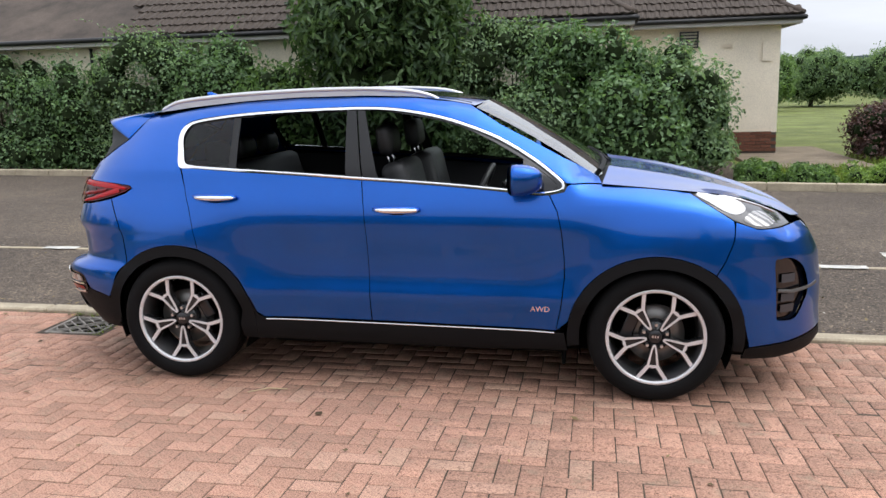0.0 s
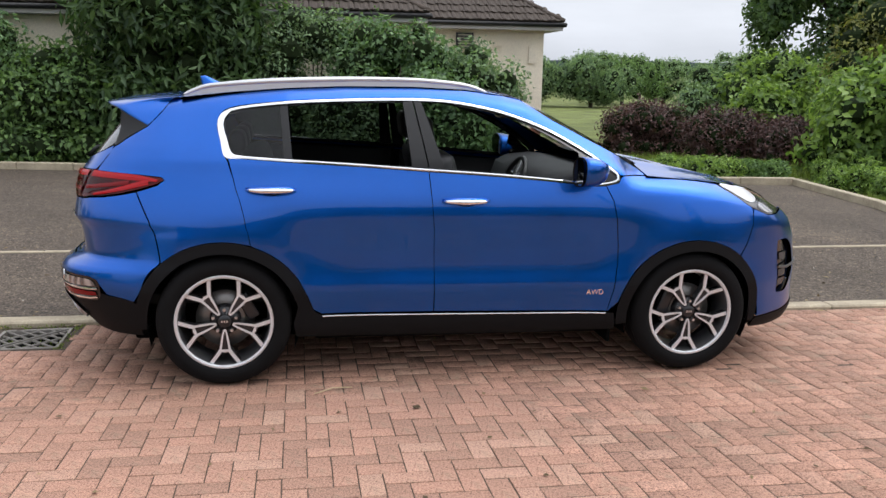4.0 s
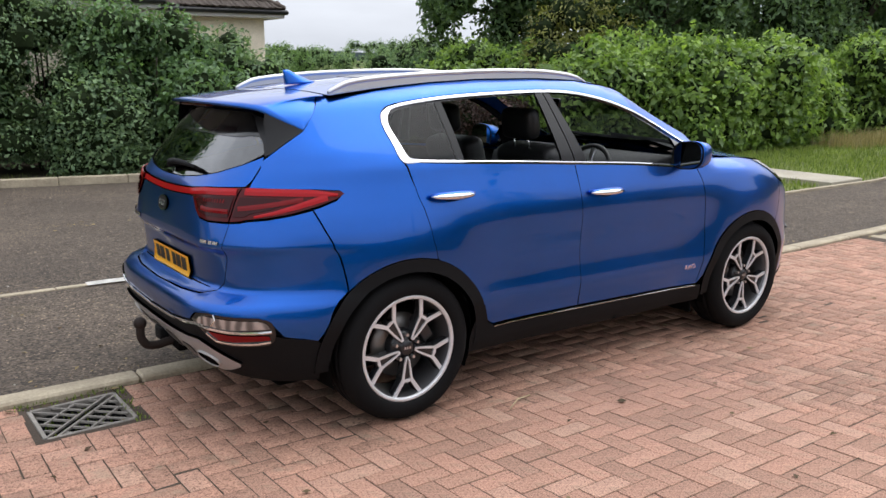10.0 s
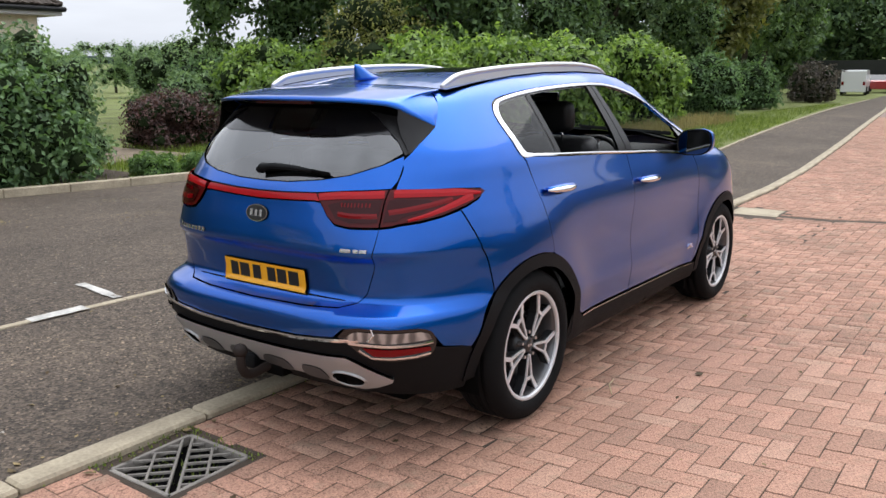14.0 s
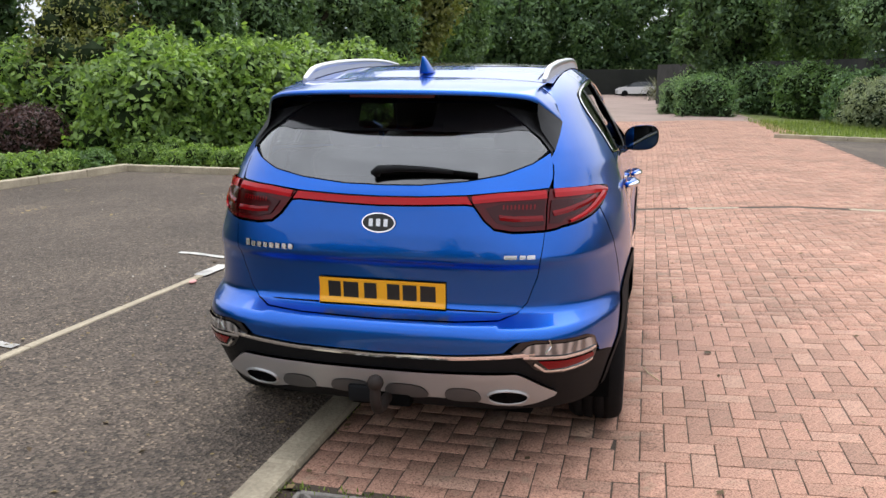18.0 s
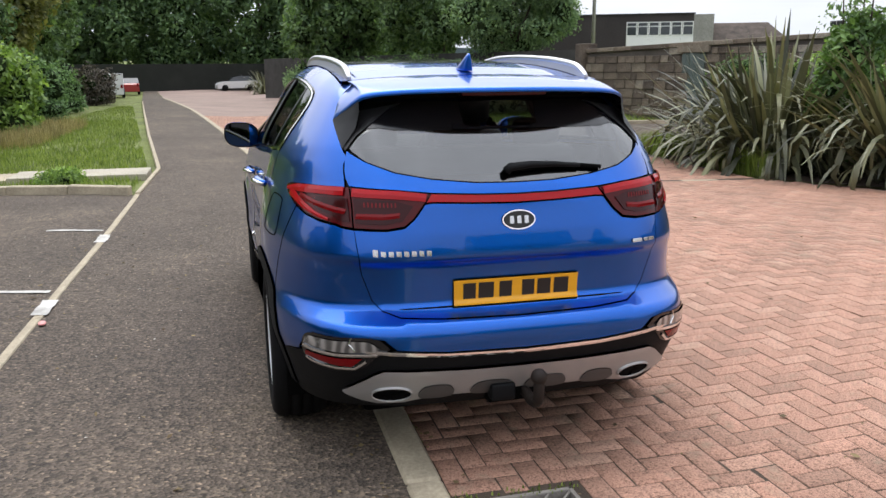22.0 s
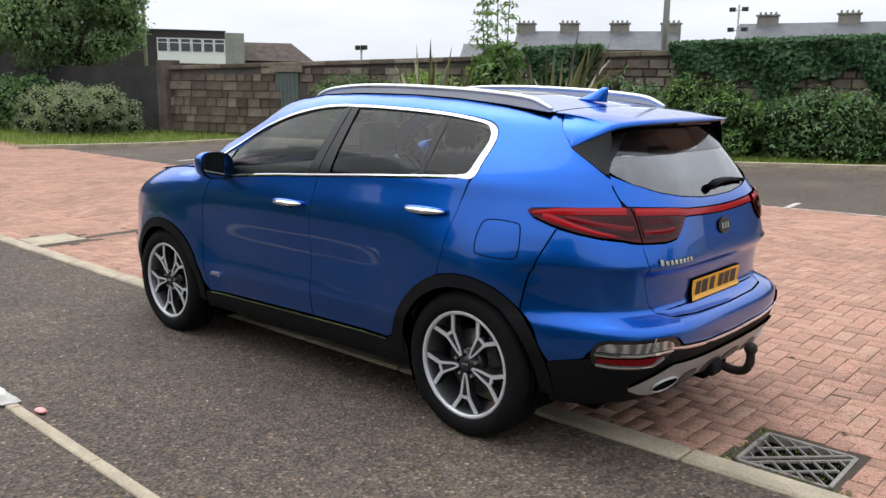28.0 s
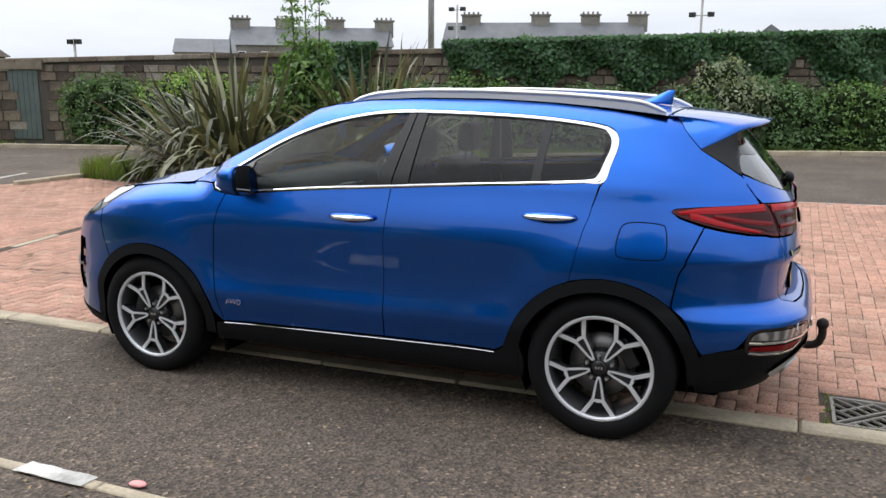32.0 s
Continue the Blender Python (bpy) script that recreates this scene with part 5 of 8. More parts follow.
# bonnet and windscreen
def lid_surf(a, b, off=0.0):
    a, x = np.asarray(a, float), np.asarray(b, float)
    def at(a, x):
        edge = np.interp(x, [0.85, 1.0, 1.2, 1.45, 1.6, 1.75, 1.9, 2.0, 2.1, 2.18], [0.81, 0.802, 0.792, 0.772, 0.724, 0.648, 0.546, 0.462, 0.38, 0.25])
        mid = np.interp(x, [0.85, 1.0, 1.2, 1.4, 1.66, 1.86, 2.0, 2.1, 2.18], [1.215, 1.195, 1.168, 1.135, 1.075, 1.02, 0.97, 0.92, 0.86])
        low = np.interp(x, [0.85, 1.0, 1.2, 1.45, 1.6, 1.75, 1.9, 2.0, 2.1, 2.18], [1.145, 1.137, 1.121, 1.099, 1.081, 1.050, 0.993, 0.947, 0.897, 0.85])
        k = np.abs(a)
        ridge = 0.016 * np.exp(-((k - 0.52) / 0.16) ** 2)
        return np.stack([x, a * edge, mid + (low - mid) * k ** 2.6 + ridge], -1)
    p = at(a, x)
    nn = np.cross(at(a, x + 0.03) - at(a, x - 0.03), at(a + 0.02, x) - at(a - 0.02, x))
    nn /= np.maximum(np.linalg.norm(nn, axis=-1, keepdims=True), 1e-9)
    nn *= np.sign(nn[:, 2:3])
    return p + off * nn, nn


panel("bonnet", [(-1, 1.02), (-0.5, 1.06), (0, 1.08), (0.5, 1.06), (1, 1.02), (1, 1.9), (0.95, 2.05), (0.6, 2.14), (0, 2.17), (-0.6, 2.14), (-0.95, 2.05), (-1, 1.9)], M_BLUE, car, gap=0.004, step=0.05, surf=lid_surf, label="blue bonnet")
panel("scuttle", [(-0.94, 0.87), (0.94, 0.87), (0.97, 1.03), (0.5, 1.07), (0, 1.09), (-0.5, 1.07), (-0.97, 1.03)], M_BLACKP, car, gap=0, off=-0.012, step=0.06, surf=lid_surf, label="black plastic scuttle")


def screen_surf(a, b, off=0.0):
    """The windscreen: a across, b from the foot to the head."""
    a, b = np.asarray(a, float), np.asarray(b, float)
    def at(a, b):
        half = 0.735 + (0.545 - 0.735) * b
        x = 1.0 + (0.30 - 1.0) * b + 0.075 * (1 - a ** 2) * (1 - 0.2 * b)
        z = 1.165 + (1.54 - 1.165) * b + 0.018 * np.sin(np.pi * np.clip(b, 0, 1)) + 0.022 * (1 - a ** 2) * b
        return np.stack([x, a * half, z], -1)
    nn = np.cross(at(a + 0.02, b) - at(a - 0.02, b), at(a, b + 0.02) - at(a, b - 0.02))
    nn /= np.maximum(np.linalg.norm(nn, axis=-1, keepdims=True), 1e-9)
    nn *= np.where(nn[:, 2:3] > 0, 1, -1)
    return at(a, b) + off * nn, nn


panel("windscreen", [(-1, 0), (1, 0), (1, 1), (-1, 1)], M_SCREEN, car, gap=0.004, lip=0.006, step=0.08, surf=screen_surf, label="clear windscreen").visible_shadow = False
ribbon("windscreen_wiper", [(-0.85, 0.03), (-0.2, 0.06), (0.1, 0.09)], 0.03, M_BLACKP, car, 0.02, 0.015, surf=screen_surf)
ribbon("windscreen_wiper", [(0.0, 0.03), (0.5, 0.05), (0.9, 0.1)], 0.03, M_BLACKP, car, 0.02, 0.015, surf=screen_surf)
# nose: grille between the headlamps and the lower intake
nose = lambda pts: [(vx(x, z), z) for x, z in pts]
n_mid = END_R + SIDE + END_F
for nm, z0, z1, vv in (("grille", 0.66, 0.88, n_mid - 0.62), ("lower_intake", 0.3, 0.44, n_mid - 0.52), ("bumper_middle", 0.44, 0.66, n_mid - 0.5)):
    for sg in (1, -1):
        panel(nm, [(sg * vv, z0), (sg * (n_mid - 0.001), z0), (sg * (n_mid - 0.001), z1), (sg * vv, z1)], M_BLUE if nm == "bumper_middle" else M_GLOSSBLACK, car, gap=0, off=-0.004)
# fuel flap on the left quarter
flap = rounded(side_line([(-1.405, 0.985), (-1.40, 0.91), (-1.43, 0.885), (-1.575, 0.88), (-1.615, 0.905), (-1.61, 1.005), (-1.58, 1.036), (-1.44, 1.038)]), 5)
panel("fuel_flap", flap, M_BLUE, car, off=0.001, gap=0, lip=0.001, label="blue fuel filler flap")
# No gap is cut: a black line on the skin paints its shade.
ribbon("flap_gap", flap, 0.005, M_VOID, car, 0.0014, 0.001, True)
# lettering on the doors
for sg in (1, -1):
    data = bpy.data.curves.new("drive_lettering", "FONT")
    data.body, data.size, data.extrude, data.align_x = "AWD", 0.042, 0.002, "CENTER"
    txt = new("drive_lettering", data)
    txt.parent = car
    tp, tn = shell(np.array([sg * vx(0.715, 0.47)]), np.array([0.47]), 0.007)
    txt.matrix_basis = pose(*tp[0], 88, 0, 180 if sg > 0 else 0)
    data.materials.append(M_CHROME)
# tow bar
tow = tagged(new("tow_bar"))
tow.parent = car
tow["label"] = "rusty black tow bar with a ball"
tube("tow_neck", rounded([(-2.05, -0.03, 0.315), (-2.18, -0.03, 0.305), (-2.23, -0.03, 0.297), (-2.285, -0.03, 0.307), (-2.31, -0.03, 0.35), (-2.31, -0.03, 0.40)], 4, False), 0.021, M_RUST, tow)
bm = bmesh.new()
bmesh.ops.create_uvsphere(bm, u_segments=18, v_segments=12, radius=0.031, matrix=Matrix.Translation((-2.31, -0.03, 0.418)))
part("tow_ball", bm, M_RUST, tow, "worn rusty tow ball", True)
blob("tow_socket", -2.2, -2.13, 0.02, 0.12, 0.29, 0.36, M_BLACKP, tow, 0.012)
blob("tow_bracket", -2.16, -1.95, -0.12, 0.12, 0.27, 0.34, M_VOID, tow, 0.01)
# underside and black inner shell, blocking light through gaps and under the car
blob("floor_pan", -1.85, 1.95, -0.56, 0.56, 0.16, 0.42, M_VOID, car, 0.02)
blob("floor_pan", -0.86, 0.84, -0.70, 0.70, 0.18, 0.40, M_VOID, car, 0.02)
# Unseen trays and sill boxes added to keep light off the ground beneath.
blob("rear_undertray", -2.06, -1.80, -0.58, 0.58, 0.285, 0.33, M_VOID, car, 0.02)
blob("front_undertray", 1.80, 2.05, -0.55, 0.55, 0.235, 0.30, M_VOID, car, 0.02)
for sg in (1, -1):
    blob("sill_base", -0.9, 0.84, sg * 0.76 - 0.075, sg * 0.76 + 0.075, 0.245, 0.36, M_VOID, car, 0.02)
for sg in (1, -1):
    L = side_line if sg > 0 else (lambda p: flip_line(side_line(p)))
    panel("inner_skin", L([(-1.93, 0.5), (-1.75, 0.83), (-1.335, 0.9), (-0.85, 0.6), (-0.84, 0.33), (0.82, 0.33), (0.82, 0.6), (1.31, 0.86), (1.75, 0.8), (1.86, 0.5), (2.0, 0.5), (1.9, 0.86), (1.5, 1.04), (0.75, 1.06), (-0.2, 1.14), (-1.25, 1.2), (-1.9, 1.1), (-2.0, 0.9)]), M_VOID, car, gap=0, off=-0.035, lip=0.01, step=0.06)
    for x0, x1, b0, b1 in ((-1.2, -0.27, 1.19, 1.15), (-0.2, 0.6, 1.14, 1.09)):
        panel("door_card", L([(x0, b0), (x1, b1), (x1, 0.5), (max(x0, -0.9), 0.5)]), M_CARPET, car, gap=0, off=-0.06, lip=0.02, step=0.08)
panel("inner_skin", both(tail_line([(0.0, 0.3), (0.6, 0.3), (0.6, 0.9), (0.58, 1.1), (0.3, 1.09), (0.0, 1.09)])), M_VOID, car, gap=0, off=-0.035, lip=0.01, step=0.08)
panel("headlining", [(-0.9, -1.75), (0.9, -1.75), (0.9, 0.32), (-0.9, 0.32)], M_HEADLINE, car, gap=0, off=-0.045, lip=0.0, step=0.1, surf=roof_surf)


# cabin
def seat(x, y, width=0.5):
    s = tagged(new("car_seat"))
    s.parent = car
    s["label"] = "black leather seat"
    blob("cushion", x - 0.05, x + 0.47, y - width / 2, y + width / 2, 0.52, 0.70, M_SEAT, s, 0.06)
    blob("backrest", x - 0.14, x + 0.03, y - width / 2 + 0.01, y + width / 2 - 0.01, 0.62, 1.23, M_SEAT, s, 0.06, tilt=-14)
    blob("headrest", x - 0.245, x - 0.145, y - 0.135, y + 0.135, 1.25, 1.43, M_SEAT, s, 0.045, tilt=-8)
    for dy in (-0.06, 0.06):
        tube("headrest_post", [(x - 0.17, y + dy, 1.17), (x - 0.195, y + dy, 1.28)], 0.006, M_CHROME, s, seg=8)


seat(-0.02, -0.37)
seat(-0.02, 0.37)
bench = tagged(new("rear_bench"))
bench.parent = car
blob("cushion", -1.05, -0.6, -0.64, 0.64, 0.55, 0.74, M_SEAT, bench, 0.06)
blob("backrest", -1.24, -1.06, -0.63, 0.63, 0.68, 1.2, M_SEAT, bench, 0.06, tilt=-16)
for y in (-0.4, 0.0, 0.4):
    blob("headrest", -1.32, -1.23, y - 0.12, y + 0.12, 1.2, 1.33, M_SEAT, bench, 0.04, tilt=-8)
blob("parcel_shelf", -1.95, -1.3, -0.56, 0.56, 1.04, 1.07, M_CARPET, car, 0.01)
blob("cabin_floor", -1.9, 0.95, -0.7, 0.7, 0.40, 0.46, M_CARPET, car, 0.01)
dash = tagged(new("dashboard"))
dash.parent = car
loft("dash_top", [[(0.5, y, 0.8), (0.47, y, 0.98), (0.50, y, 1.07), (0.58, y, 1.115), (0.75, y, 1.135), (0.95, y, 1.12), (0.98, y, 0.8)] for y in (-0.72, -0.4, 0.0, 0.4, 0.72)], M_CARPET, dash)
blob("centre_console", -0.35, 0.5, -0.11, 0.11, 0.46, 0.78, M_CARPET, dash, 0.03)
blob("screen_display", 0.44, 0.475, -0.13, 0.13, 0.95, 1.07, M_GLOSSBLACK, dash, 0.01, tilt=-15)
blob("silver_trim", 0.455, 0.475, -0.68, -0.18, 0.93, 0.95, M_SATIN, dash, 0.004)
wheel_s = tagged(new("steering_wheel"))
wheel_s.parent = car
swr = [[(math.cos(2 * math.pi * i / 32) * (0.182 + 0.016 * math.cos(2 * math.pi * j / 8)), math.sin(2 * math.pi * i / 32) * (0.182 + 0.016 * math.cos(2 * math.pi * j / 8)), 0.016 * math.sin(2 * math.pi * j / 8)) for j in range(8)] for i in range(33)]
m_sw = pose(0.33, -0.37, 1.02, 0, -66, 0)
loft("wheel_rim", [[tuple(m_sw @ Vector(p)) for p in r] for r in swr], M_SEAT, wheel_s, caps=False)
hub = blob("wheel_boss", -0.06, 0.06, -0.075, 0.075, -0.02, 0.02, M_CARPET, wheel_s, 0.015)
hub.matrix_basis = m_sw
for ang in (0, 180, 270):
    sp = blob("wheel_spoke", 0.05, 0.175, -0.018, 0.018, -0.008, 0.008, M_SATIN, wheel_s, 0.005)
    sp.matrix_basis = m_sw @ pose(0, 0, 0, 0, 0, ang + 90) @ sp.matrix_basis
blob("interior_mirror", 0.33, 0.36, -0.11, 0.11, 1.41, 1.47, M_GLOSSBLACK, car, 0.012)


# wheels
def lathe(name, profile, mat, parent, seg=72, label="", smooth=True):
    """Turns a profile of (radius, y) about the axle."""
    return loft(name, [[(r * math.cos(2 * math.pi * k / seg), y, r * math.sin(2 * math.pi * k / seg)) for k in range(seg)] for r, y in profile], mat, parent, label, True, False, smooth)


def prism(name, outlines, y0, y1, mat, parent, label="", bevel=0.0015):
    """Flat outlines in the wheel's face, given thickness from y0 (outside) to y1."""
    bm = bmesh.new()
    for o in outlines:
        a = [bm.verts.new((x, y0, z)) for x, z in o]
        b = [bm.verts.new((x, y1, z)) for x, z in o]
        f = bm.faces.new(a)
        bm.faces.new(b[::-1])
        for i in range(len(o)):
            bm.faces.new((a[i], b[i], b[(i + 1) % len(o)], a[(i + 1) % len(o)]))
    bmesh.ops.recalc_face_normals(bm, faces=bm.faces)
    return part(name, bm, mat, parent, label)


def stroke(pts, w0, w1):
    """A flat bar along points, tapering from w0 to w1."""
    left, right, n = [], [], len(pts)
    for i, (x, z) in enumerate(pts):
        a, b = pts[max(i - 1, 0)], pts[min(i + 1, n - 1)]
        tx, tz = b[0] - a[0], b[1] - a[1]
        k = math.hypot(tx, tz)
        w = (w0 + (w1 - w0) * i / (n - 1)) / 2
        left.append((x - tz / k * w, z + tx / k * w))
        right.append((x + tz / k * w, z - tx / k * w))
    return left + right[::-1]


def make_wheel(spin):
    w = tagged(new("wheel"))
    w["label"] = "two-tone machined alloy wheel with a black tyre"
    lathe("tyre", [(0.252, -0.095), (0.26, -0.112), (0.272, -0.120), (0.295, -0.123), (0.322, -0.118), (0.339, -0.105), (0.3465, -0.09), (0.3525, -0.07), (0.3525, -0.052), (0.344, -0.051), (0.344, -0.044), (0.353, -0.043), (0.354, -0.006), (0.344, -0.005), (0.344, 0.005), (0.354, 0.006), (0.353, 0.043), (0.344, 0.044), (0.344, 0.051), (0.3525, 0.052), (0.351, 0.08), (0.335, 0.108), (0.29, 0.122), (0.24, 0.11)], M_TYRE, w, 90, "black tyre with grooved tread")
    lathe("rim_lip", [(0.2395, -0.104), (0.2415, -0.108), (0.2385, -0.1105), (0.2275, -0.1095), (0.2235, -0.104), (0.2245, -0.096)], M_MACHINED, w, 90, "bright machined rim lip")
    lathe("rim_barrel", [(0.2275, -0.1), (0.220, -0.085), (0.212, -0.03), (0.205, 0.06), (0.23, 0.1)], M_BARREL, w, 72)
    hubw = lathe("hub", [(0.0, -0.092), (0.03, -0.091), (0.034, -0.087), (0.036, -0.075), (0.062, -0.068), (0.075, -0.055), (0.08, 0.0)], M_RIMDARK, w, 40, "dark hub cap with plain bars")
    prism("cap_bar", [[(-0.016, -0.005), (-0.009, -0.005), (-0.009, 0.006), (-0.016, 0.006)], [(-0.003, -0.005), (0.003, -0.005), (0.003, 0.006), (-0.003, 0.006)], [(0.009, -0.005), (0.016, -0.005), (0.016, 0.006), (0.009, 0.006)]], -0.0935, -0.091, M_SATIN, hubw)
    for k in range(5):
        a = radians(spin + 72 * k)
        turn = lambda pts: [(r * math.sin(a) + t * math.cos(a), r * math.cos(a) - t * math.sin(a)) for r, t in pts]
        body = [turn([(0.04, -0.012), (0.09, -0.022), (0.152, -0.032), (0.168, 0.0), (0.152, 0.032), (0.09, 0.022), (0.04, 0.012)])]
        for sg in (1, -1):
            body.append(turn(stroke([(0.142, sg * 0.019), (0.165, sg * 0.032), (0.200, sg * 0.057), (0.229, sg * 0.078)], 0.025, 0.027)))
        prism("spoke_body", body[:1], -0.0855, -0.045, M_RIMDARK, w)
        prism("spoke_fork", body[1:], -0.0865, -0.050, M_RIMDARK, w)
        legs = [turn(stroke([(0.043, sg * 0.0035), (0.07, sg * 0.0105), (0.10, sg * 0.0155), (0.152, sg * 0.0235)], 0.0065, 0.011)) for sg in (1, -1)]
        prism("spoke_face", legs, -0.0925, -0.085, M_MACHINED, w, "machined bright spoke face")
        arms = [turn(stroke([(0.144, sg * 0.0185), (0.165, sg * 0.0315), (0.200, sg * 0.057), (0.230, sg * 0.0785)], 0.0165, 0.0185)) for sg in (1, -1)]
        prism("fork_face", arms, -0.0931, -0.0855, M_MACHINED, w, "machined bright fork face")
        prism("fork_bridge", [turn([(0.146, -0.022), (0.146, 0.022), (0.157, 0.016), (0.161, 0.0), (0.157, -0.016)])], -0.0919, -0.085, M_MACHINED, w)
        prism("spoke_tip", [turn([(0.041, -0.004), (0.041, 0.004), (0.049, 0.0065), (0.053, 0.0), (0.049, -0.0065)])], -0.0915, -0.085, M_MACHINED, w)
        b = a + radians(36)
        nut = bmesh.new()
        bmesh.ops.create_cone(nut, cap_ends=True, segments=8, radius1=0.009, radius2=0.0075, depth=0.026, matrix=Matrix.Translation((0.0585 * math.sin(b), -0.078, 0.0585 * math.cos(b))) @ pose(0, 0, 0, 90, 0, 0))
        part("wheel_nut", nut, M_SATIN, w)
    for piece in [c for c in w.children if not c.name.startswith("tyre")] + [c for c in hubw.children]:
        piece.data.transform(Matrix.Diagonal((1.066, 1, 1.066, 1)))
    lathe("brake_disc", [(0.05, 0.0), (0.06, -0.02), (0.075, -0.02), (0.155, -0.02), (0.155, 0.0)], M_DISC, w, 48, "bare steel brake disc")
    return w


def caliper(w, ang):
    ob = blob("brake_caliper", -0.075, 0.075, -0.05, 0.01, 0.105, 0.172, M_RIMDARK, w, 0.012, "dark brake caliper")
    ob.matrix_basis = pose(0, 0, 0, 0, ang, 0) @ ob.matrix_basis


for wx, sg, spin in ((-1.335, -1, 180), (1.312, -1, 183), (-1.335, 1, 180), (1.312, 1, 186)):
    w = make_wheel(spin)
    caliper(w, 60 if wx < 0 else -70)
    w.parent = car
    w.matrix_basis = pose(wx, sg * 0.795, 0.348, 0, 0, 0 if sg < 0 else 180)
for wx in (-1.335, 1.312):
    tube("axle", [(wx, -0.75, 0.33), (wx, 0.75, 0.33)], 0.04, M_VOID, car)
for sg in (-1, 1):
    blob("mud_flap", 0.83, 0.85, sg * 0.73 - 0.11, sg * 0.73 + 0.11, 0.16, 0.3, M_VOID, car, 0.008)
car.matrix_basis = pose(0, 0.002, 0.0, 0, 0.945, 0.4)

# ---- kerbs, edging and marks ----
M_IRON = mottled("worn cast iron", (0.27, 0.245, 0.215), 0.7, 5, 90, 0.35, 0.3, metal=0.0)
kerb_line = tagged(empty("kerb_flush"), "flush concrete kerb stones between tarmac and paving", "kerb", kind="structure")
strip("kerb_stone", [(-16, 0.40), (-4, 0.385), (4, 0.375), (7.6, 0.40), (10, 0.53), (16, 1.05), (29.5, 2.36), (60, 5.69)], 0.14, 0.018, 0.12, M_KERB, kerb_line, 0.915)
bay_kerb = tagged(empty("kerb_raised_north"), "raised concrete kerb round the parking bays", "kerb", kind="structure")
strip("kerb_stone", BAY_N, 0.125, 0.115, 0.2, M_KERB, bay_kerb, 0.915)
strip("kerb_stone", BAY_E, 0.125, 0.105, 0.2, M_KERB, bay_kerb, 0.915)
edge_line = tagged(empty("edging"), "narrow concrete edging along the drive", "edging", kind="structure")
strip("edging_stone", ROAD_N[:3] + [(6.15, 2.23)], 0.06, 0.008, 0.1, M_KERB, edge_line, 0.915, 0.006, bevel=0.006)
strip("edging_stone", [(6.15, 2.23), (9.0, 2.18), (16, 2.93), (28.6, 4.17), (50, 6.22)], 0.06, 0.03, 0.1, M_KERB, edge_line, 0.915, 0.006, bevel=0.006)
south_kerb = tagged(empty("kerb_raised_south"), "raised concrete kerb round the far bays and planting", "kerb", kind="structure")
strip("kerb_stone", [(3.5, -8.0), (3.75, -8.6), (4.15, -12.4), (4.1, -14.3), (-1.3, -17.0), (-16, -21.0)], 0.125, 0.09, 0.2, M_KERB, south_kerb, 0.915)
strip("kerb_stone", [(17.3, -4.1), (17.3, -9.2), (17.4, -11.2), (14.2, -12.2), (9.6, -12.0)], 0.125, 0.09, 0.2, M_KERB, south_kerb, 0.915)
strip("kerb_stone", [(9.75, -5.2), (9.95, -6.7), (10.6, -8.4), (9.6, -12.0)], 0.125, 0.06, 0.2, M_KERB, south_kerb, 0.915)
joint_line = tagged(empty("channel_row"), "flush concrete channel across the block paving", "channel", kind="structure")
strip("channel_stone", [(5.28, 0.3), (5.38, -1.5), (5.58, -6.4)], 0.13, -0.013, 0.1, M_KERB, joint_line, 0.6, bevel=0.006)
slab = tagged(box("paving_slab", 5.05, 5.75, -0.28, 0.26, fall(5.4) - 0.1, fall(5.4) - 0.012, M_KERB, bevel=0.01), "pale concrete slab set in the paving", "slab", kind="structure")
path = tagged(box("footpath", 8.0, 8.85, 2.28, 4.2, fall(8.4) - 0.12, fall(8.4, 3.2) + 0.03, mottled("pale concrete path", (0.42, 0.38, 0.30), 0.9, 1.2, 60, 0.2, 0.3), bevel=0.01), "pale concrete footpath across the grass", "footpath", kind="structure")
tagged(box("footpath_far", 8.0, 8.85, 4.2, 5.6, fall(8.4) - 0.12, fall(8.4, 4.5) + 0.012, M_KERB, bevel=0.01), "pale concrete footpath beside the hedge", "footpath", kind="structure")


def mark(x0, y0, x1, y1, width, lift=0.006):
    """A worn painted stroke on the tarmac, with ragged edges."""
    run = math.hypot(x1 - x0, y1 - y0)
    n = max(2, int(run / 0.06))
    dx, dy = (x1 - x0) / run, (y1 - y0) / run
    rng = random.Random(int(x0 * 100 + y0 * 10))
    verts, faces = [], []
    for k in range(n + 1):
        for s in (-1, 1):
            w = s * (width / 2 + rng.uniform(-0.008, 0.006))
            x, y = x0 + dx * run * k / n - dy * w, y0 + dy * run * k / n + dx * w
            verts.append((x, y, fall(x, y) + lift))
        if k:
            faces.append((2 * k - 2, 2 * k, 2 * k + 1, 2 * k - 1))
    return tagged(mesh_object("bay_mark", verts, faces, M_PAINT), "worn white painted bay mark on tarmac", "road mark", "bay marks", "structure")


for bx in (-6.35, -3.87, -1.38, 1.09, 3.56):
    yb = float(np.interp(bx, [p[0] for p in ROAD_N[:4]], [p[1] for p in ROAD_N[:4]]))
    mark(bx - 0.66, yb + 0.005, bx - 0.28, yb + 0.003, 0.10, 0.0125)
    mark(bx - 0.01, yb + 0.06, bx + 0.02, yb + 0.58, 0.07)
mark(-16, -8.75, 3.0, -8.22, 0.06, -0.012)
for bx in (-4.3, -1.85, 0.6, 2.9):
    mark(bx, -8.3, bx + 0.05, -8.95, 0.09, -0.012)
for bx in (10.9, 12.6):
    mark(bx, -5.6, bx + 0.6, -6.9, 0.09, -0.012)
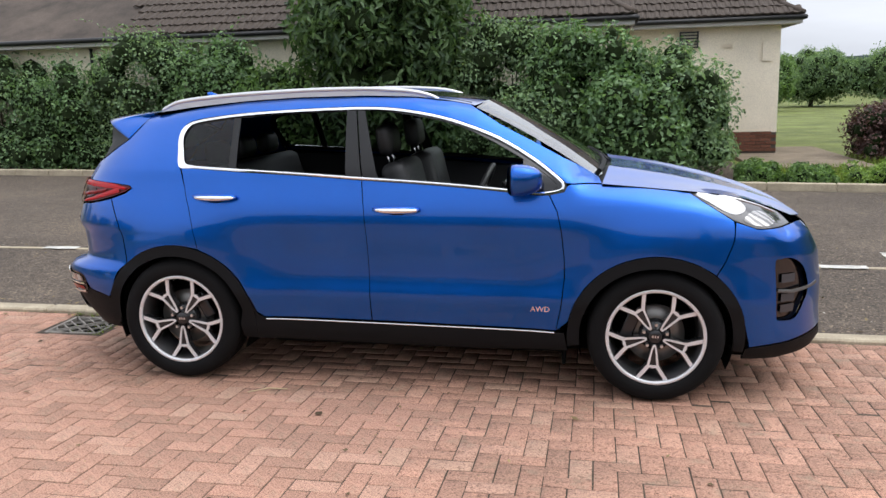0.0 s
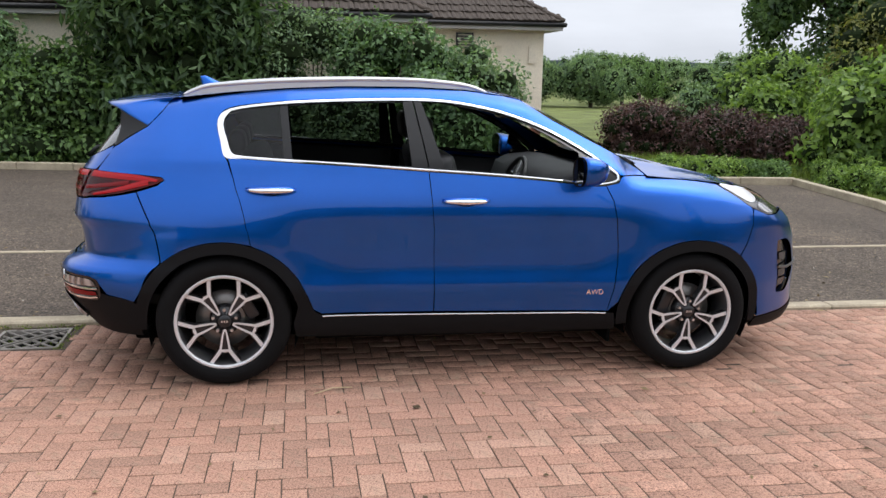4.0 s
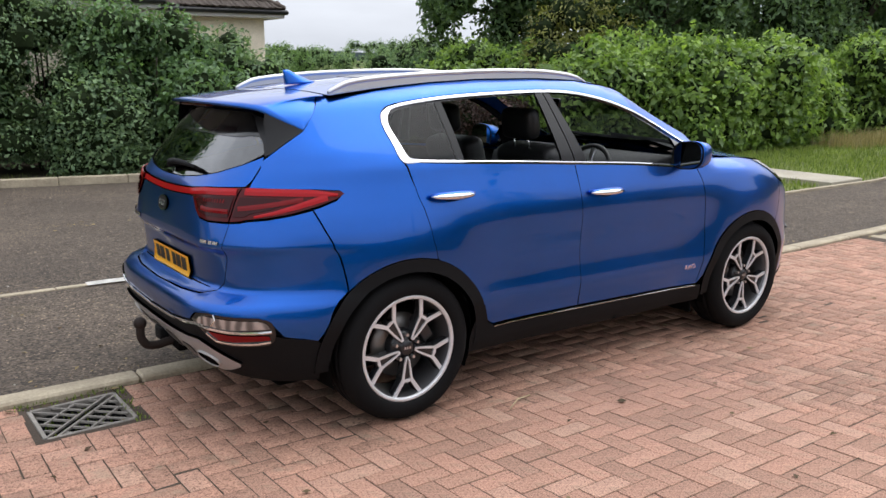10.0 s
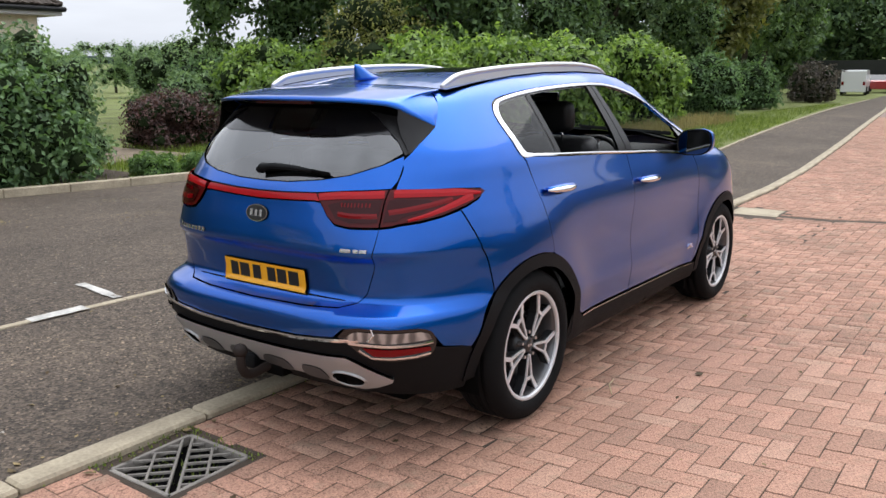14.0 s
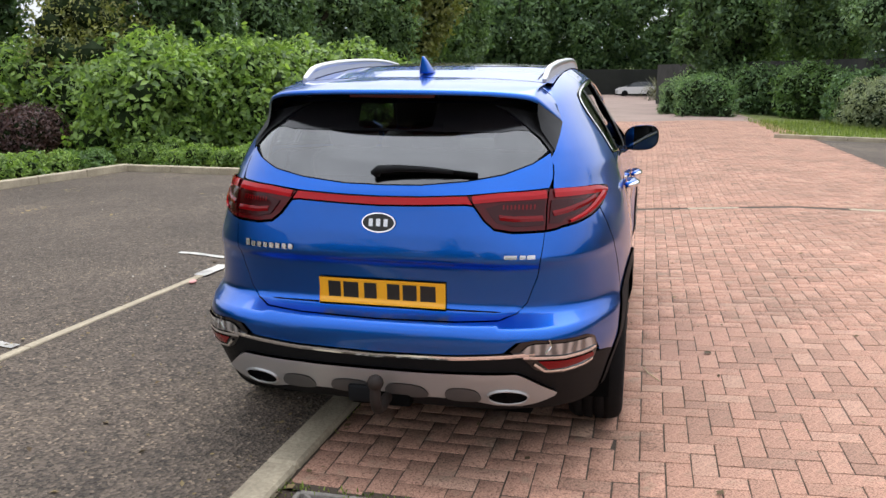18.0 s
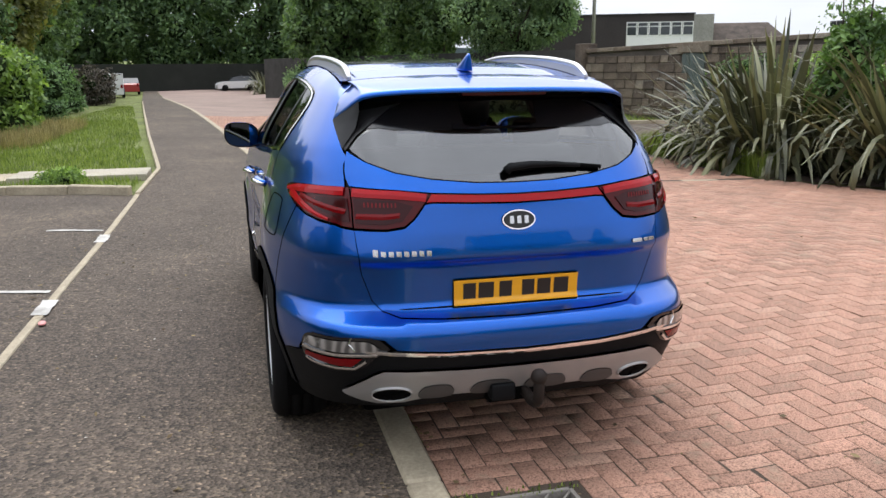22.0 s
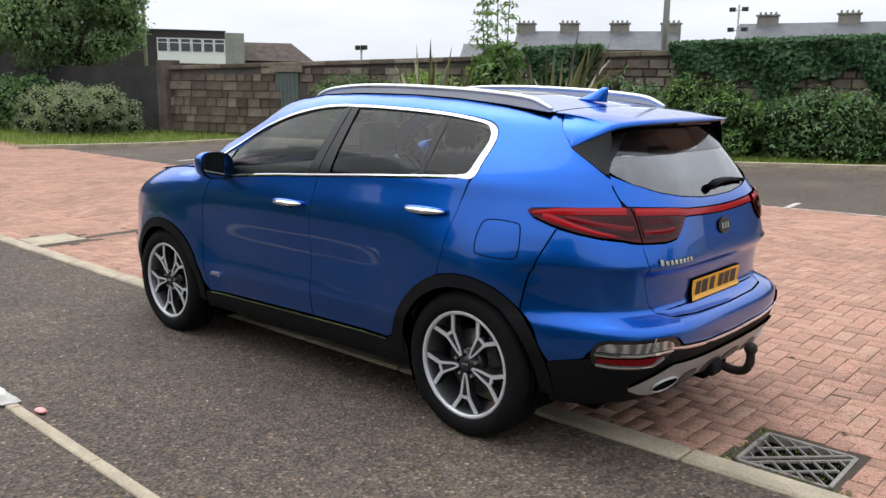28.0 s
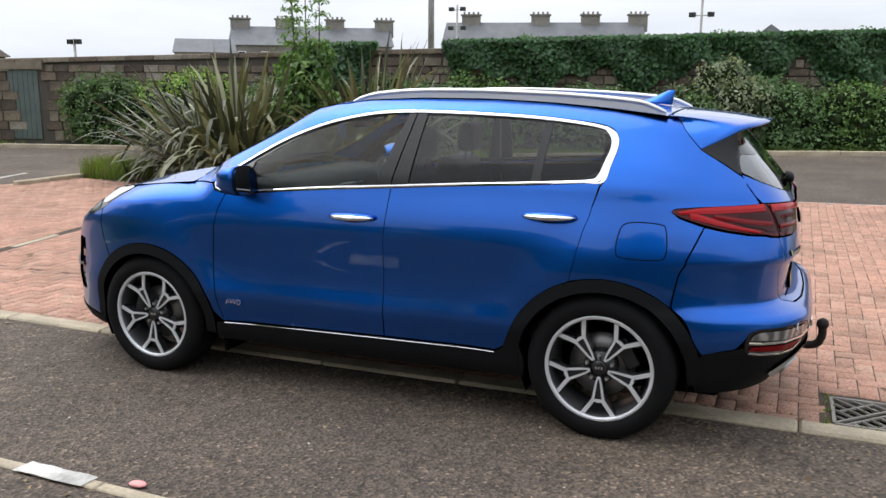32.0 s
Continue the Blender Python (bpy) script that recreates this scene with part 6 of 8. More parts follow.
# Fill balls coloured dark for the shade deep inside leaves, stopping see-through.
M_CORE = mottled("twig and leaf fill darkened for shade", (0.02, 0.032, 0.012), 0.95, 3, 30, 0.5, 0.5, spec=0.1)
# drain cover beside the kerb
drain = tagged(empty("drain_cover", -2.585, 0.04, fall(-2.585) - 0.012, 1.0), "rusty cast iron drain grating sunk in the paving", "drain cover")
drain.matrix_basis = drain.matrix_basis @ Matrix.Diagonal((0.93, 0.93, 1, 1))
for x0, x1, y0, y1 in ((-0.225, -0.203, -0.215, 0.215), (0.203, 0.225, -0.215, 0.215), (-0.225, 0.225, -0.215, -0.195), (-0.225, 0.225, 0.195, 0.215)):
    box("frame_bar", x0, x1, y0, y1, -0.04, 0.004, M_IRON, drain, bevel=0.004)


def grate_bar(p0, p1, width):
    d = p1 - p0
    ob = box("bar", -d.length / 2, d.length / 2, -width / 2, width / 2, -0.012, 0.0, M_IRON, drain, bevel=0.002)
    ob.matrix_basis = pose((p0.x + p1.x) / 2, (p0.y + p1.y) / 2, 0, 0, 0, math.degrees(math.atan2(d.y, d.x)))


for o in (-0.016, 0.016):
    grate_bar(Vector((-0.2 - o, -0.2 + o)), Vector((0.2 - o, 0.2 + o)), 0.013)
for k in range(-4, 5):
    u = k * 0.066
    foot = Vector((u, u)) * 0.7071
    reach = (0.2 - abs(foot.x)) * 1.414
    for s in (-1, 1):
        if reach > 0.05:
            grate_bar(foot + Vector((-s, s)) * 0.7071 * 0.02, foot + Vector((-s, s)) * 0.7071 * (reach - 0.002), 0.0095)
for s in (-1, 1):
    grate_bar(Vector((-0.2, -0.2 + s * 0.2 + (0.2 if s > 0 else -0.2))) * 0.0 + Vector((-s * 0.19, -0.01 * s)), Vector((0.01 * s, s * 0.19)), 0.012)
# Black block just under the bars paints in the dark of the drain.
box("pit", -0.22, 0.22, -0.21, 0.21, -0.3, -0.043, M_VOID, drain)
box("mortar_bed", -0.225, 0.225, 0.212, 0.30, -0.2, -0.008, M_JOINT, drain)

# ---- foliage ----
def mesh_arrays(name, verts, quads, mat, parent=None, label="", tris=False):
    """A mesh straight from arrays of corners and equal-sized faces."""
    k = quads.shape[1]
    me = bpy.data.meshes.new(name)
    me.vertices.add(len(verts))
    me.vertices.foreach_set("co", np.ascontiguousarray(verts, np.float32).ravel())
    me.loops.add(quads.size)
    me.loops.foreach_set("vertex_index", np.ascontiguousarray(quads, np.int32).ravel())
    me.polygons.add(len(quads))
    me.polygons.foreach_set("loop_start", np.arange(0, quads.size, k, dtype=np.int32))
    me.update(calc_edges=True)
    me.materials.append(mat)
    ob = new(name, me)
    if parent:
        ob.parent = parent
    if label:
        ob["label"] = label
    return ob


def unit(a):
    return a / np.maximum(np.linalg.norm(a, axis=-1, keepdims=True), 1e-9)


def leaf_cloud(name, pos, out, size, mat, parent, rng, slim=0.45, droop=0.35, spread=0.8, label=""):
    """Folded leaves, each with its own turn, facing roughly outwards."""
    n = len(pos)
    nrm = unit(out + rng.normal(0, spread, (n, 3)) + np.array([0, 0, 0.5]))
    axis = unit(np.cross(nrm, rng.normal(0, 1, (n, 3))))
    axis = unit(axis + out * 0.35 - np.array([0, 0, droop]))
    wide = unit(np.cross(nrm, axis))
    nrm = np.cross(axis, wide)
    ln = (size * rng.uniform(0.6, 1.3, n))[:, None]
    wd = ln * slim * 0.5
    base = pos - axis * ln * 0.4
    v = np.stack([base, base + axis * ln * 0.45 + wide * wd + nrm * ln * 0.1, base + axis * ln - nrm * ln * 0.12, base + axis * ln * 0.45 - wide * wd + nrm * ln * 0.1], 1).reshape(-1, 3)
    i = np.arange(n)[:, None] * 4
    f = np.concatenate([i + np.array([[0, 1, 2]]), i + np.array([[0, 2, 3]])])
    return mesh_arrays(name, v, f, mat, parent, label)


def lumps_in(rng, centre, radii, count, lump):
    """Balls filling a rounded mass, most of them near its surface."""
    d = unit(rng.normal(0, 1, (count, 3)))
    r = rng.uniform(0.35, 1.0, count) ** 0.5
    c = np.array(centre) + d * r[:, None] * (np.array(radii) - lump * 0.6)
    return c, lump * rng.uniform(0.6, 1.25, count)


def on_lumps(rng, c, r, n, floor):
    """Points and outward ways on the outside of a heap of balls."""
    share = rng.choice(len(c), int(n * 2.2), p=r ** 2 / (r ** 2).sum())
    d = unit(rng.normal(0, 1, (len(share), 3)))
    p = c[share] + d * (r[share] * rng.uniform(0.66, 1.08, len(share)))[:, None]
    depth = np.min(np.linalg.norm(p[:, None, :] - c[None], axis=2) / r[None], axis=1) if len(c) < 90 else np.ones(len(p))
    ok = (depth > 0.6) & (p[:, 2] > floor + 0.02)
    return p[ok][:n], d[ok][:n]




def core_into(name, c, r, mat, parent, k=0.8, floor=0.0):
    bm = bmesh.new()
    for ci, ri in zip(c, r):
        bmesh.ops.create_icosphere(bm, subdivisions=1, radius=float(ri * k), matrix=Matrix.Translation(ci))
    for v in bm.verts:
        v.co.z = max(v.co.z, floor)
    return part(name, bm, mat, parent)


def shrub(label, x, y, z, radii, n, size, mat, seed, lump=0.5, count=None, slim=0.45, droop=0.3, category="shrub", group="", stems=5, name="shrub", spikes=0):
    """A shrub: stems, inner balls coloured dark for depth shade and a skin of single leaves."""
    rng = np.random.default_rng(seed)
    ob = tagged(empty(name, x, y, z + dip(x)), label, category, group)
    rx, ry, rz = radii
    count = count or int(8 + 14 * rx * ry * rz / max(lump ** 3, 0.05) ** 0.75)
    count = min(count, 85)
    c, r = lumps_in(rng, (0, 0, rz * 0.52), (rx, ry, rz * 0.5), count, lump)
    low = rng.uniform(-1, 1, (count // 2, 2))
    c = np.concatenate([c, np.stack([low[:, 0] * rx * 0.7, low[:, 1] * ry * 0.7, np.full(len(low), rz * 0.18)], 1)])
    r = np.concatenate([r, np.full(len(low), lump * 0.9)])
    size *= 1.3
    p, d = on_lumps(rng, c, r, int(n * 1.15), 0.0)
    shoots = spikes or (12 if n > 6000 else 0)
    for t in rng.choice(len(c), shoots):
        m = 22
        h = np.linspace(0.05, 1, m)[:, None]
        way = unit(rng.normal(0, 0.45, 3) * [1, 1, 0.3] + [0, 0, 0.8])
        reach = rng.uniform(0.25, 0.6) * min(1.2, max(0.35, rz / 2.5)) + r[t]
        q = c[t] + way * h * reach + np.array([way[0], way[1], -0.35]) * 0.45 * reach * h ** 2 + rng.normal(0, 0.025, (m, 3))
        p, d = np.concatenate([p, q]), np.concatenate([d, unit(rng.normal(0, 1, (m, 3)) + [0, 0, 0.3])])
    leaf_cloud("leaves", p, d, size, mat, ob, rng, slim, droop)["kind"] = "stuff"
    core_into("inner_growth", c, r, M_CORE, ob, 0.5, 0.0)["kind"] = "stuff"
    for k in range(stems):
        a = rng.uniform(0, 2 * math.pi)
        tx, ty = math.cos(a) * rx * 0.5, math.sin(a) * ry * 0.5
        tube("stem", [(tx * 0.3, ty * 0.3, -0.05), (tx * 0.6, ty * 0.6, rz * 0.3), (tx, ty, rz * 0.65)], lambda u: 0.03 * (1 - 0.6 * u), M_BARK, ob, seg=6)
    return ob


def tree(label, x, y, z, height, crown, n, size, mat, seed, trunk=0.2, low=0.3, lump=1.0, slim=0.5, category="tree", group=""):
    """A tree: tapered trunk, limbs and a crown of leaf clumps with gaps."""
    rng = np.random.default_rng(seed)
    ob = tagged(empty("tree", x, y, z + dip(x)), label, category, group)
    rx, ry = crown
    cz, rz = height * (1 + low) / 2, height * (1 - low) / 2
    c, r = lumps_in(rng, (0, 0, cz), (rx, ry, rz), 88, lump * 0.74)
    r = r * rng.uniform(0.55, 1.25, len(r))
    p, d = on_lumps(rng, c, r, int(n * 1.2), height * low * 0.6)
    p = p + rng.normal(0, lump * 0.1, p.shape)
    leaf_cloud("crown", p, d, size, mat, ob, rng, slim, 0.4, 0.9)
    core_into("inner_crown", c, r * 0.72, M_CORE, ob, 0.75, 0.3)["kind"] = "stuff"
    lean = rng.normal(0, 0.15, 2)
    tube("trunk", [(0, 0, -0.1), (lean[0] * 0.4, lean[1] * 0.4, height * 0.25), (lean[0], lean[1], height * 0.55), (lean[0] * 1.5, lean[1] * 1.5, height * 0.85)], lambda u: trunk * (1.15 - u), M_BARK, ob, seg=10)
    for k in range(7):
        t = c[rng.integers(len(c))]
        tube("limb", [(lean[0] * 0.7, lean[1] * 0.7, height * 0.33), tuple((t + [0, 0, height * 0.35]) / 2 + rng.normal(0, 0.2, 3)), tuple(t)], lambda u: trunk * 0.4 * (1.1 - u), M_BARK, ob, seg=6)
    return ob


def blades(name, pts, height, width, mat, seed, label, lean=0.5, parent=None):
    """Grass blades over points on the ground, as one mass."""
    rng = np.random.default_rng(seed)
    n = len(pts)
    a = rng.uniform(0, 2 * np.pi, n)
    h = height * rng.uniform(0.45, 1.3, n)
    side = np.stack([np.cos(a), np.sin(a), np.zeros(n)], 1) * (width * rng.uniform(0.6, 1.3, n))[:, None]
    bend = np.stack([-np.sin(a), np.cos(a), np.zeros(n)], 1) * (h * lean * rng.uniform(0.1, 1, n))[:, None]
    up = np.zeros((n, 3))
    up[:, 2] = h
    v = np.stack([pts - side, pts + side, pts + bend * 0.4 + up * 0.6 + side * 0.7, pts + bend * 0.4 + up * 0.6 - side * 0.7, pts + bend + up], 1).reshape(-1, 3)
    i = np.arange(n)[:, None] * 5
    f = np.concatenate([i + np.array([[0, 1, 2]]), i + np.array([[0, 2, 3]]), i + np.array([[3, 2, 4]])])
    ob = mesh_arrays(name, v, f, mat, parent)
    return tagged(ob, label, "grass", kind="stuff")


def scatter(rng, n, x0, x1, y0, y1, lift=-0.04):
    x, y = rng.uniform(x0, x1, n), rng.uniform(y0, y1, n)
    return np.stack([x, y, np.array([fall(a, b) for a, b in zip(x, y)]) + lift], 1)


L_LAUREL = leafy("glossy laurel leaf", (0.028, 0.068, 0.024), (0.16, 0.26, 0.105), 0.35)
L_DARK = leafy("dark shrub leaf", (0.055, 0.112, 0.050), (0.215, 0.350, 0.160), 0.5)
L_GREY = leafy("grey green shrub leaf", (0.076, 0.14, 0.076), (0.28, 0.405, 0.216), 0.55)
L_BRIGHT = leafy("bright green hedge leaf", (0.080, 0.150, 0.042), (0.350, 0.500, 0.140), 0.45, 0.42)
L_YELLOW = leafy("yellowing leaf", (0.100, 0.120, 0.036), (0.300, 0.300, 0.095), 0.5)
L_PURPLE = leafy("dark purple berberis leaf", (0.042, 0.020, 0.022), (0.165, 0.082, 0.078), 0.5, 0.15)
L_MAUVE = leafy("grey purple leaf", (0.06, 0.05, 0.045), (0.19, 0.16, 0.14), 0.5, 0.15)
L_TREE = leafy("tree leaf", (0.045, 0.092, 0.042), (0.190, 0.300, 0.125), 0.5)
L_TREE2 = leafy("lighter tree leaf", (0.056, 0.115, 0.038), (0.212, 0.345, 0.115), 0.5)
L_SILVER = leafy("silver grey leaf", (0.145, 0.174, 0.131), (0.406, 0.450, 0.319), 0.6)
L_IVY = leafy("ivy leaf", (0.016, 0.056, 0.018), (0.085, 0.189, 0.075), 0.4)
L_GRASS = leafy("grass blade", (0.075, 0.130, 0.020), (0.290, 0.360, 0.080), 0.55, 0.3)
L_STRAW = leafy("dry grass blade", (0.203, 0.160, 0.072), (0.464, 0.392, 0.203), 0.7, 0.2)
L_FLAX = leafy("flax blade", (0.024, 0.028, 0.016), (0.27, 0.27, 0.16), 0.4, 0.1)

bed_soil = tagged(sheet("planting_bed_north", [(-16, 11.0), (-9.2, 10.05), (0.0, 8.65), (2.6, 8.25), (3.6, 8.15), (3.8, 14.6), (-16, 14.6)], -0.005, M_SOIL), "bare soil and leaf litter under the shrubs", "planting bed", kind="structure")
tagged(sheet("planting_bed_south", [(5.65, -6.6), (9.8, -6.85), (10.5, -8.4), (9.5, -11.9), (4.3, -11.9), (3.7, -8.2)], -0.01, M_SOIL), "soil of the planting bed", "planting bed", kind="structure")
# the shrubbery along the north kerb
LAUREL = "tall evergreen laurel with long glossy hanging leaves"
shrub(LAUREL, -3.0, 11.2, 0.02, (2.1, 1.7, 5.6), 26000, 0.17, L_LAUREL, 11, 0.75, 70, 0.34, 0.7, "laurel", stems=6, name="laurel")
MIX = "dense mixed green shrub behind the parking bays"
for k, (x, y, rx, ry, h, n, sz, mt, lump) in enumerate(((-12.6, 12.2, 1.9, 1.2, 2.7, 11000, 0.075, L_GREY, 0.5), (-10.2, 11.6, 1.7, 1.2, 2.5, 12000, 0.065, L_DARK, 0.45), (-8.3, 11.4, 1.6, 1.2, 2.9, 13000, 0.06, L_GREY, 0.42), (-6.6, 11.0, 1.4, 1.1, 2.9, 13000, 0.07, L_DARK, 0.42), (-5.2, 10.5, 1.1, 0.9, 2.2, 9000, 0.085, L_TREE2, 0.4), (-0.6, 10.7, 1.25, 1.2, 3.0, 15000, 0.055, L_GREY, 0.42), (0.9, 10.3, 1.3, 1.1, 2.8, 15000, 0.085, L_DARK, 0.4), (2.35, 10.4, 1.15, 1.1, 2.35, 15000, 0.07, L_GREY, 0.4), (-0.1, 9.5, 0.9, 0.7, 1.5, 8000, 0.06, L_GREY, 0.35), (1.6, 9.3, 1.0, 0.75, 1.7, 9000, 0.09, L_DARK, 0.38))):
    shrub(MIX, x, y, 0.0, (rx, ry, h), n, sz, mt, 30 + k, lump, None, 0.55, 0.3, group="shrubs along the north kerb", spikes=6 if k in (5, 6, 7) else 0)
PURPLE = "clipped dark purple berberis hedge plant"
for k, (x, y, r, h) in enumerate(((7.2, 13.5, 1.15, 1.3), (8.5, 12.2, 0.95, 1.15), (9.5, 11.2, 0.75, 1.0))):
    shrub(PURPLE, x, y, fall(x) - 0.03, (r, r * 0.8, h), 12000, 0.052, L_PURPLE, 60 + k, 0.3, None, 0.6, 0.1, group="purple hedge plants")
LOW = "low green ground cover plant at the kerb"
for k, (x, y, r, h) in enumerate(((4.3, 8.6, 0.5, 0.35), (5.3, 8.5, 0.6, 0.45), (6.3, 8.5, 0.6, 0.4), (7.2, 8.3, 0.5, 0.35), (8.0, 6.9, 0.55, 0.45), (8.2, 5.9, 0.5, 0.42), (8.1, 5.0, 0.45, 0.36), (8.5, 7.8, 0.6, 0.5), (7.7, 3.4, 0.32, 0.22), (3.6, 9.0, 0.45, 0.4))):
    shrub(LOW, x, y, fall(x) - 0.03, (r, r, h), 2600, 0.06, L_BRIGHT if k % 3 else L_TREE2, 80 + k, 0.16, 22, 0.4, 0.1, group="low plants", stems=0)
# the bright hedge and the bush beside it
HEDGE = "tall bright green leafy hedge bush"
for k, (x, y, rx, ry, h, n) in enumerate(((9.9, 8.6, 1.5, 1.4, 2.25, 13000), (11.6, 7.4, 1.6, 1.5, 2.35, 15000), (13.4, 7.2, 1.6, 1.4, 2.4, 13000), (15.0, 7.6, 1.5, 1.4, 2.5, 11000), (12.0, 9.8, 2.2, 1.6, 2.6, 8000), (12.4, 13.2, 1.8, 1.6, 2.4, 9000), (11.3, 11.4, 1.3, 1.2, 2.0, 7000), (10.2, 13.4, 0.9, 0.9, 1.7, 6500), (11.5, 15.0, 1.5, 1.4, 2.5, 8000), (18.2, 7.1, 1.35, 1.4, 2.6, 12000))):
    shrub(HEDGE, x, y, fall(x) - 0.03, (rx, ry, h), n, 0.125, L_BRIGHT, 100 + k, 0.5, None, 0.55, 0.45, "hedge", "bright hedge")
shrub("yellowing arching shrub behind the hedge", 12.4, 11.8, -0.1, (2.0, 1.4, 3.7), 9000, 0.09, L_YELLOW, 120, 0.55, None, 0.5, 0.4)
shrub("dark shrub at the edge of the grass", 25.5, 7.4, -0.1, (1.2, 1.2, 2.2), 7000, 0.11, L_DARK, 121, 0.45)
shrub("dark shrub at the edge of the grass", 33.0, 8.1, -0.1, (1.4, 1.2, 2.0), 7000, 0.12, L_DARK, 122, 0.45)
shrub("rounded grey purple shrub beside the drive", 45.5, 8.4, -0.1, (1.4, 1.3, 2.1), 8000, 0.13, L_MAUVE, 123, 0.4)
# wild growth between the house and the hedge
WILD = "wild shrub on the open grass"
for k, (x, y, rx, h, mt) in enumerate(((10.6, 16.5, 1.3, 1.7, L_GREY), (12.6, 18.5, 1.6, 2.2, L_DARK), (14.2, 16.5, 1.6, 2.5, L_TREE2), (16.5, 14.5, 1.7, 3.1, L_DARK), (15.5, 24.0, 2.2, 2.7, L_GREY), (18.5, 27.0, 2.6, 3.2, L_TREE))):
    shrub(WILD, x, y, -0.1, (rx, rx * 0.9, h), 7500, 0.10, mt, 140 + k, 0.5, None, 0.5, 0.3, group="wild shrubs", spikes=5)
# trees
DARKT = "tall dark green tree behind the hedge"
for k, (x, y, h, r, n, mt) in enumerate(((17.0, 13.0, 8.5, 2.9, 16000, L_TREE), (21.5, 12.5, 8.5, 3.0, 15000, L_TREE), (26.0, 12.0, 8.0, 2.8, 13000, L_GREY), (30.5, 11.5, 9.0, 3.0, 13000, L_TREE), (24.0, 17.5, 11.0, 3.8, 12000, L_TREE), (35.5, 11.0, 8.5, 2.8, 11000, L_YELLOW), (41.0, 12.5, 11.0, 3.6, 11000, L_TREE), (48.0, 13.0, 12.0, 4.0, 11000, L_TREE), (56.0, 14.0, 13.0, 4.5, 11000, L_TREE))):
    tree(DARKT, x, y, -0.1, h, (r, r), n, 0.2 if x < 33 else 0.32, mt, 200 + k, 0.2, 0.08 if x < 33 else 0.2, 1.0 if x < 33 else 1.3, group="trees behind the hedge")
tree("tall layered dark tree behind the hedge", 16.0, 19.4, -0.1, 10.5, (3.3, 3.0), 26000, 0.22, L_TREE, 239, 0.25, 0.1, 1.05)
ENDT = "tall dark tree closing the end of the drive"
for k, (x, y, h, r) in enumerate(((88, 22, 14, 5.5), (92, 14, 15, 5.5), (95, 6, 15, 6), (94, -3, 14, 5.5), (90, -11, 14, 6), (78, -9, 12, 4.5), (70, -14, 12, 5), (66, 17, 13, 5))):
    tree(ENDT, x, y, -0.4, h, (r, r), 14000, 0.55, L_TREE, 220 + k, 0.35, 0.02, 2.0, group="trees at the end of the drive")
tree("light green rounded tree beside the paving", 52, -6.5, -0.2, 8.0, (3.6, 3.6), 13000, 0.3, L_TREE2, 231, 0.22, 0.12, 1.2)
tree("broad dark tree over the wall", 36, -9.5, -0.2, 9.5, (4.6, 4.2), 22000, 0.24, L_TREE, 232, 0.3, 0.22, 1.25)
tree("broad grey green tree beside the wall", 29.5, -10.8, -0.2, 7.2, (3.0, 3.0), 22000, 0.17, L_GREY, 233, 0.22, 0.25, 0.9)
tree("dark tree beside the paving", 43, -5.5, -0.2, 9.0, (3.4, 3.4), 13000, 0.3, L_TREE, 234, 0.25, 0.15, 1.2)
# Out of view: trees added to cut low light and darken tail reflections.
for k, (x, y, h, r) in enumerate(((-33, -20, 6.5, 3.4), (-35, -12, 7, 3.6), (-34, -4, 6, 3.4), (-36, 4, 7, 3.6), (-33, 11, 6, 3.2))):
    tree("unseen dark tree closing the drive behind", x, y, -0.05, h, (r, r), 4500, 0.4, L_TREE, 270 + k, 0.25, 0.06, 1.3, group="trees closing the drive")
# Most park trees take the greyer leaf to stand for distance haze.
PARK = "small park tree on mown grass"
for k, (x, y, h, r) in enumerate(((9.5, 42, 4.6, 1.5), (13.5, 48, 5.2, 2.2), (17.5, 46, 5.0, 2.4), (22, 52, 6.0, 3.0), (27, 56, 6.0, 3.2), (33, 50, 6.5, 3.2), (39, 46, 7.0, 3.4), (7.0, 64, 6.5, 3.0), (12, 72, 7, 3.6), (20, 75, 7, 4), (30, 78, 8, 4.5), (42, 70, 8, 4.5))):
    tree(PARK, x, y, -0.1, h * 0.62, (r * 1.3, r * 1.1), 9000, 0.17, L_GREY if k % 3 else L_TREE2, 250 + k, 0.12, 0.04, 0.75, group="park trees")
# south side shrubs
for k, (x, y, r, h, mt) in enumerate(((28.6, -8.7, 1.5, 2.0, L_DARK), (32.2, -7.5, 1.6, 2.3, L_TREE2), (36.2, -6.4, 1.8, 2.5, L_DARK), (40.6, -5.0, 1.8, 2.4, L_TREE), (45.5, -3.9, 1.9, 2.3, L_GREY))):
    shrub("dark undergrowth shrub under the trees by the wall", x, y, -0.1, (r, r, h), 7000, 0.13, mt, 340 + k, 0.5, None, 0.5, 0.3, group="undergrowth by the wall")
shrub("rounded silver grey shrub on the grass bank", 24.6, -8.7, -0.1, (2.6, 1.9, 1.6), 18000, 0.075, L_SILVER, 301, 0.4, None, 0.45, 0.1)
shrub("green shrub beside the gate in the wall", 15.6, -13.2, -0.05, (1.5, 1.2, 1.9), 12000, 0.085, L_LAUREL, 302, 0.4)
shrub("green shrub beside the gate in the wall", 13.0, -13.6, -0.05, (1.6, 1.2, 2.0), 12000, 0.085, L_BRIGHT, 303, 0.4)
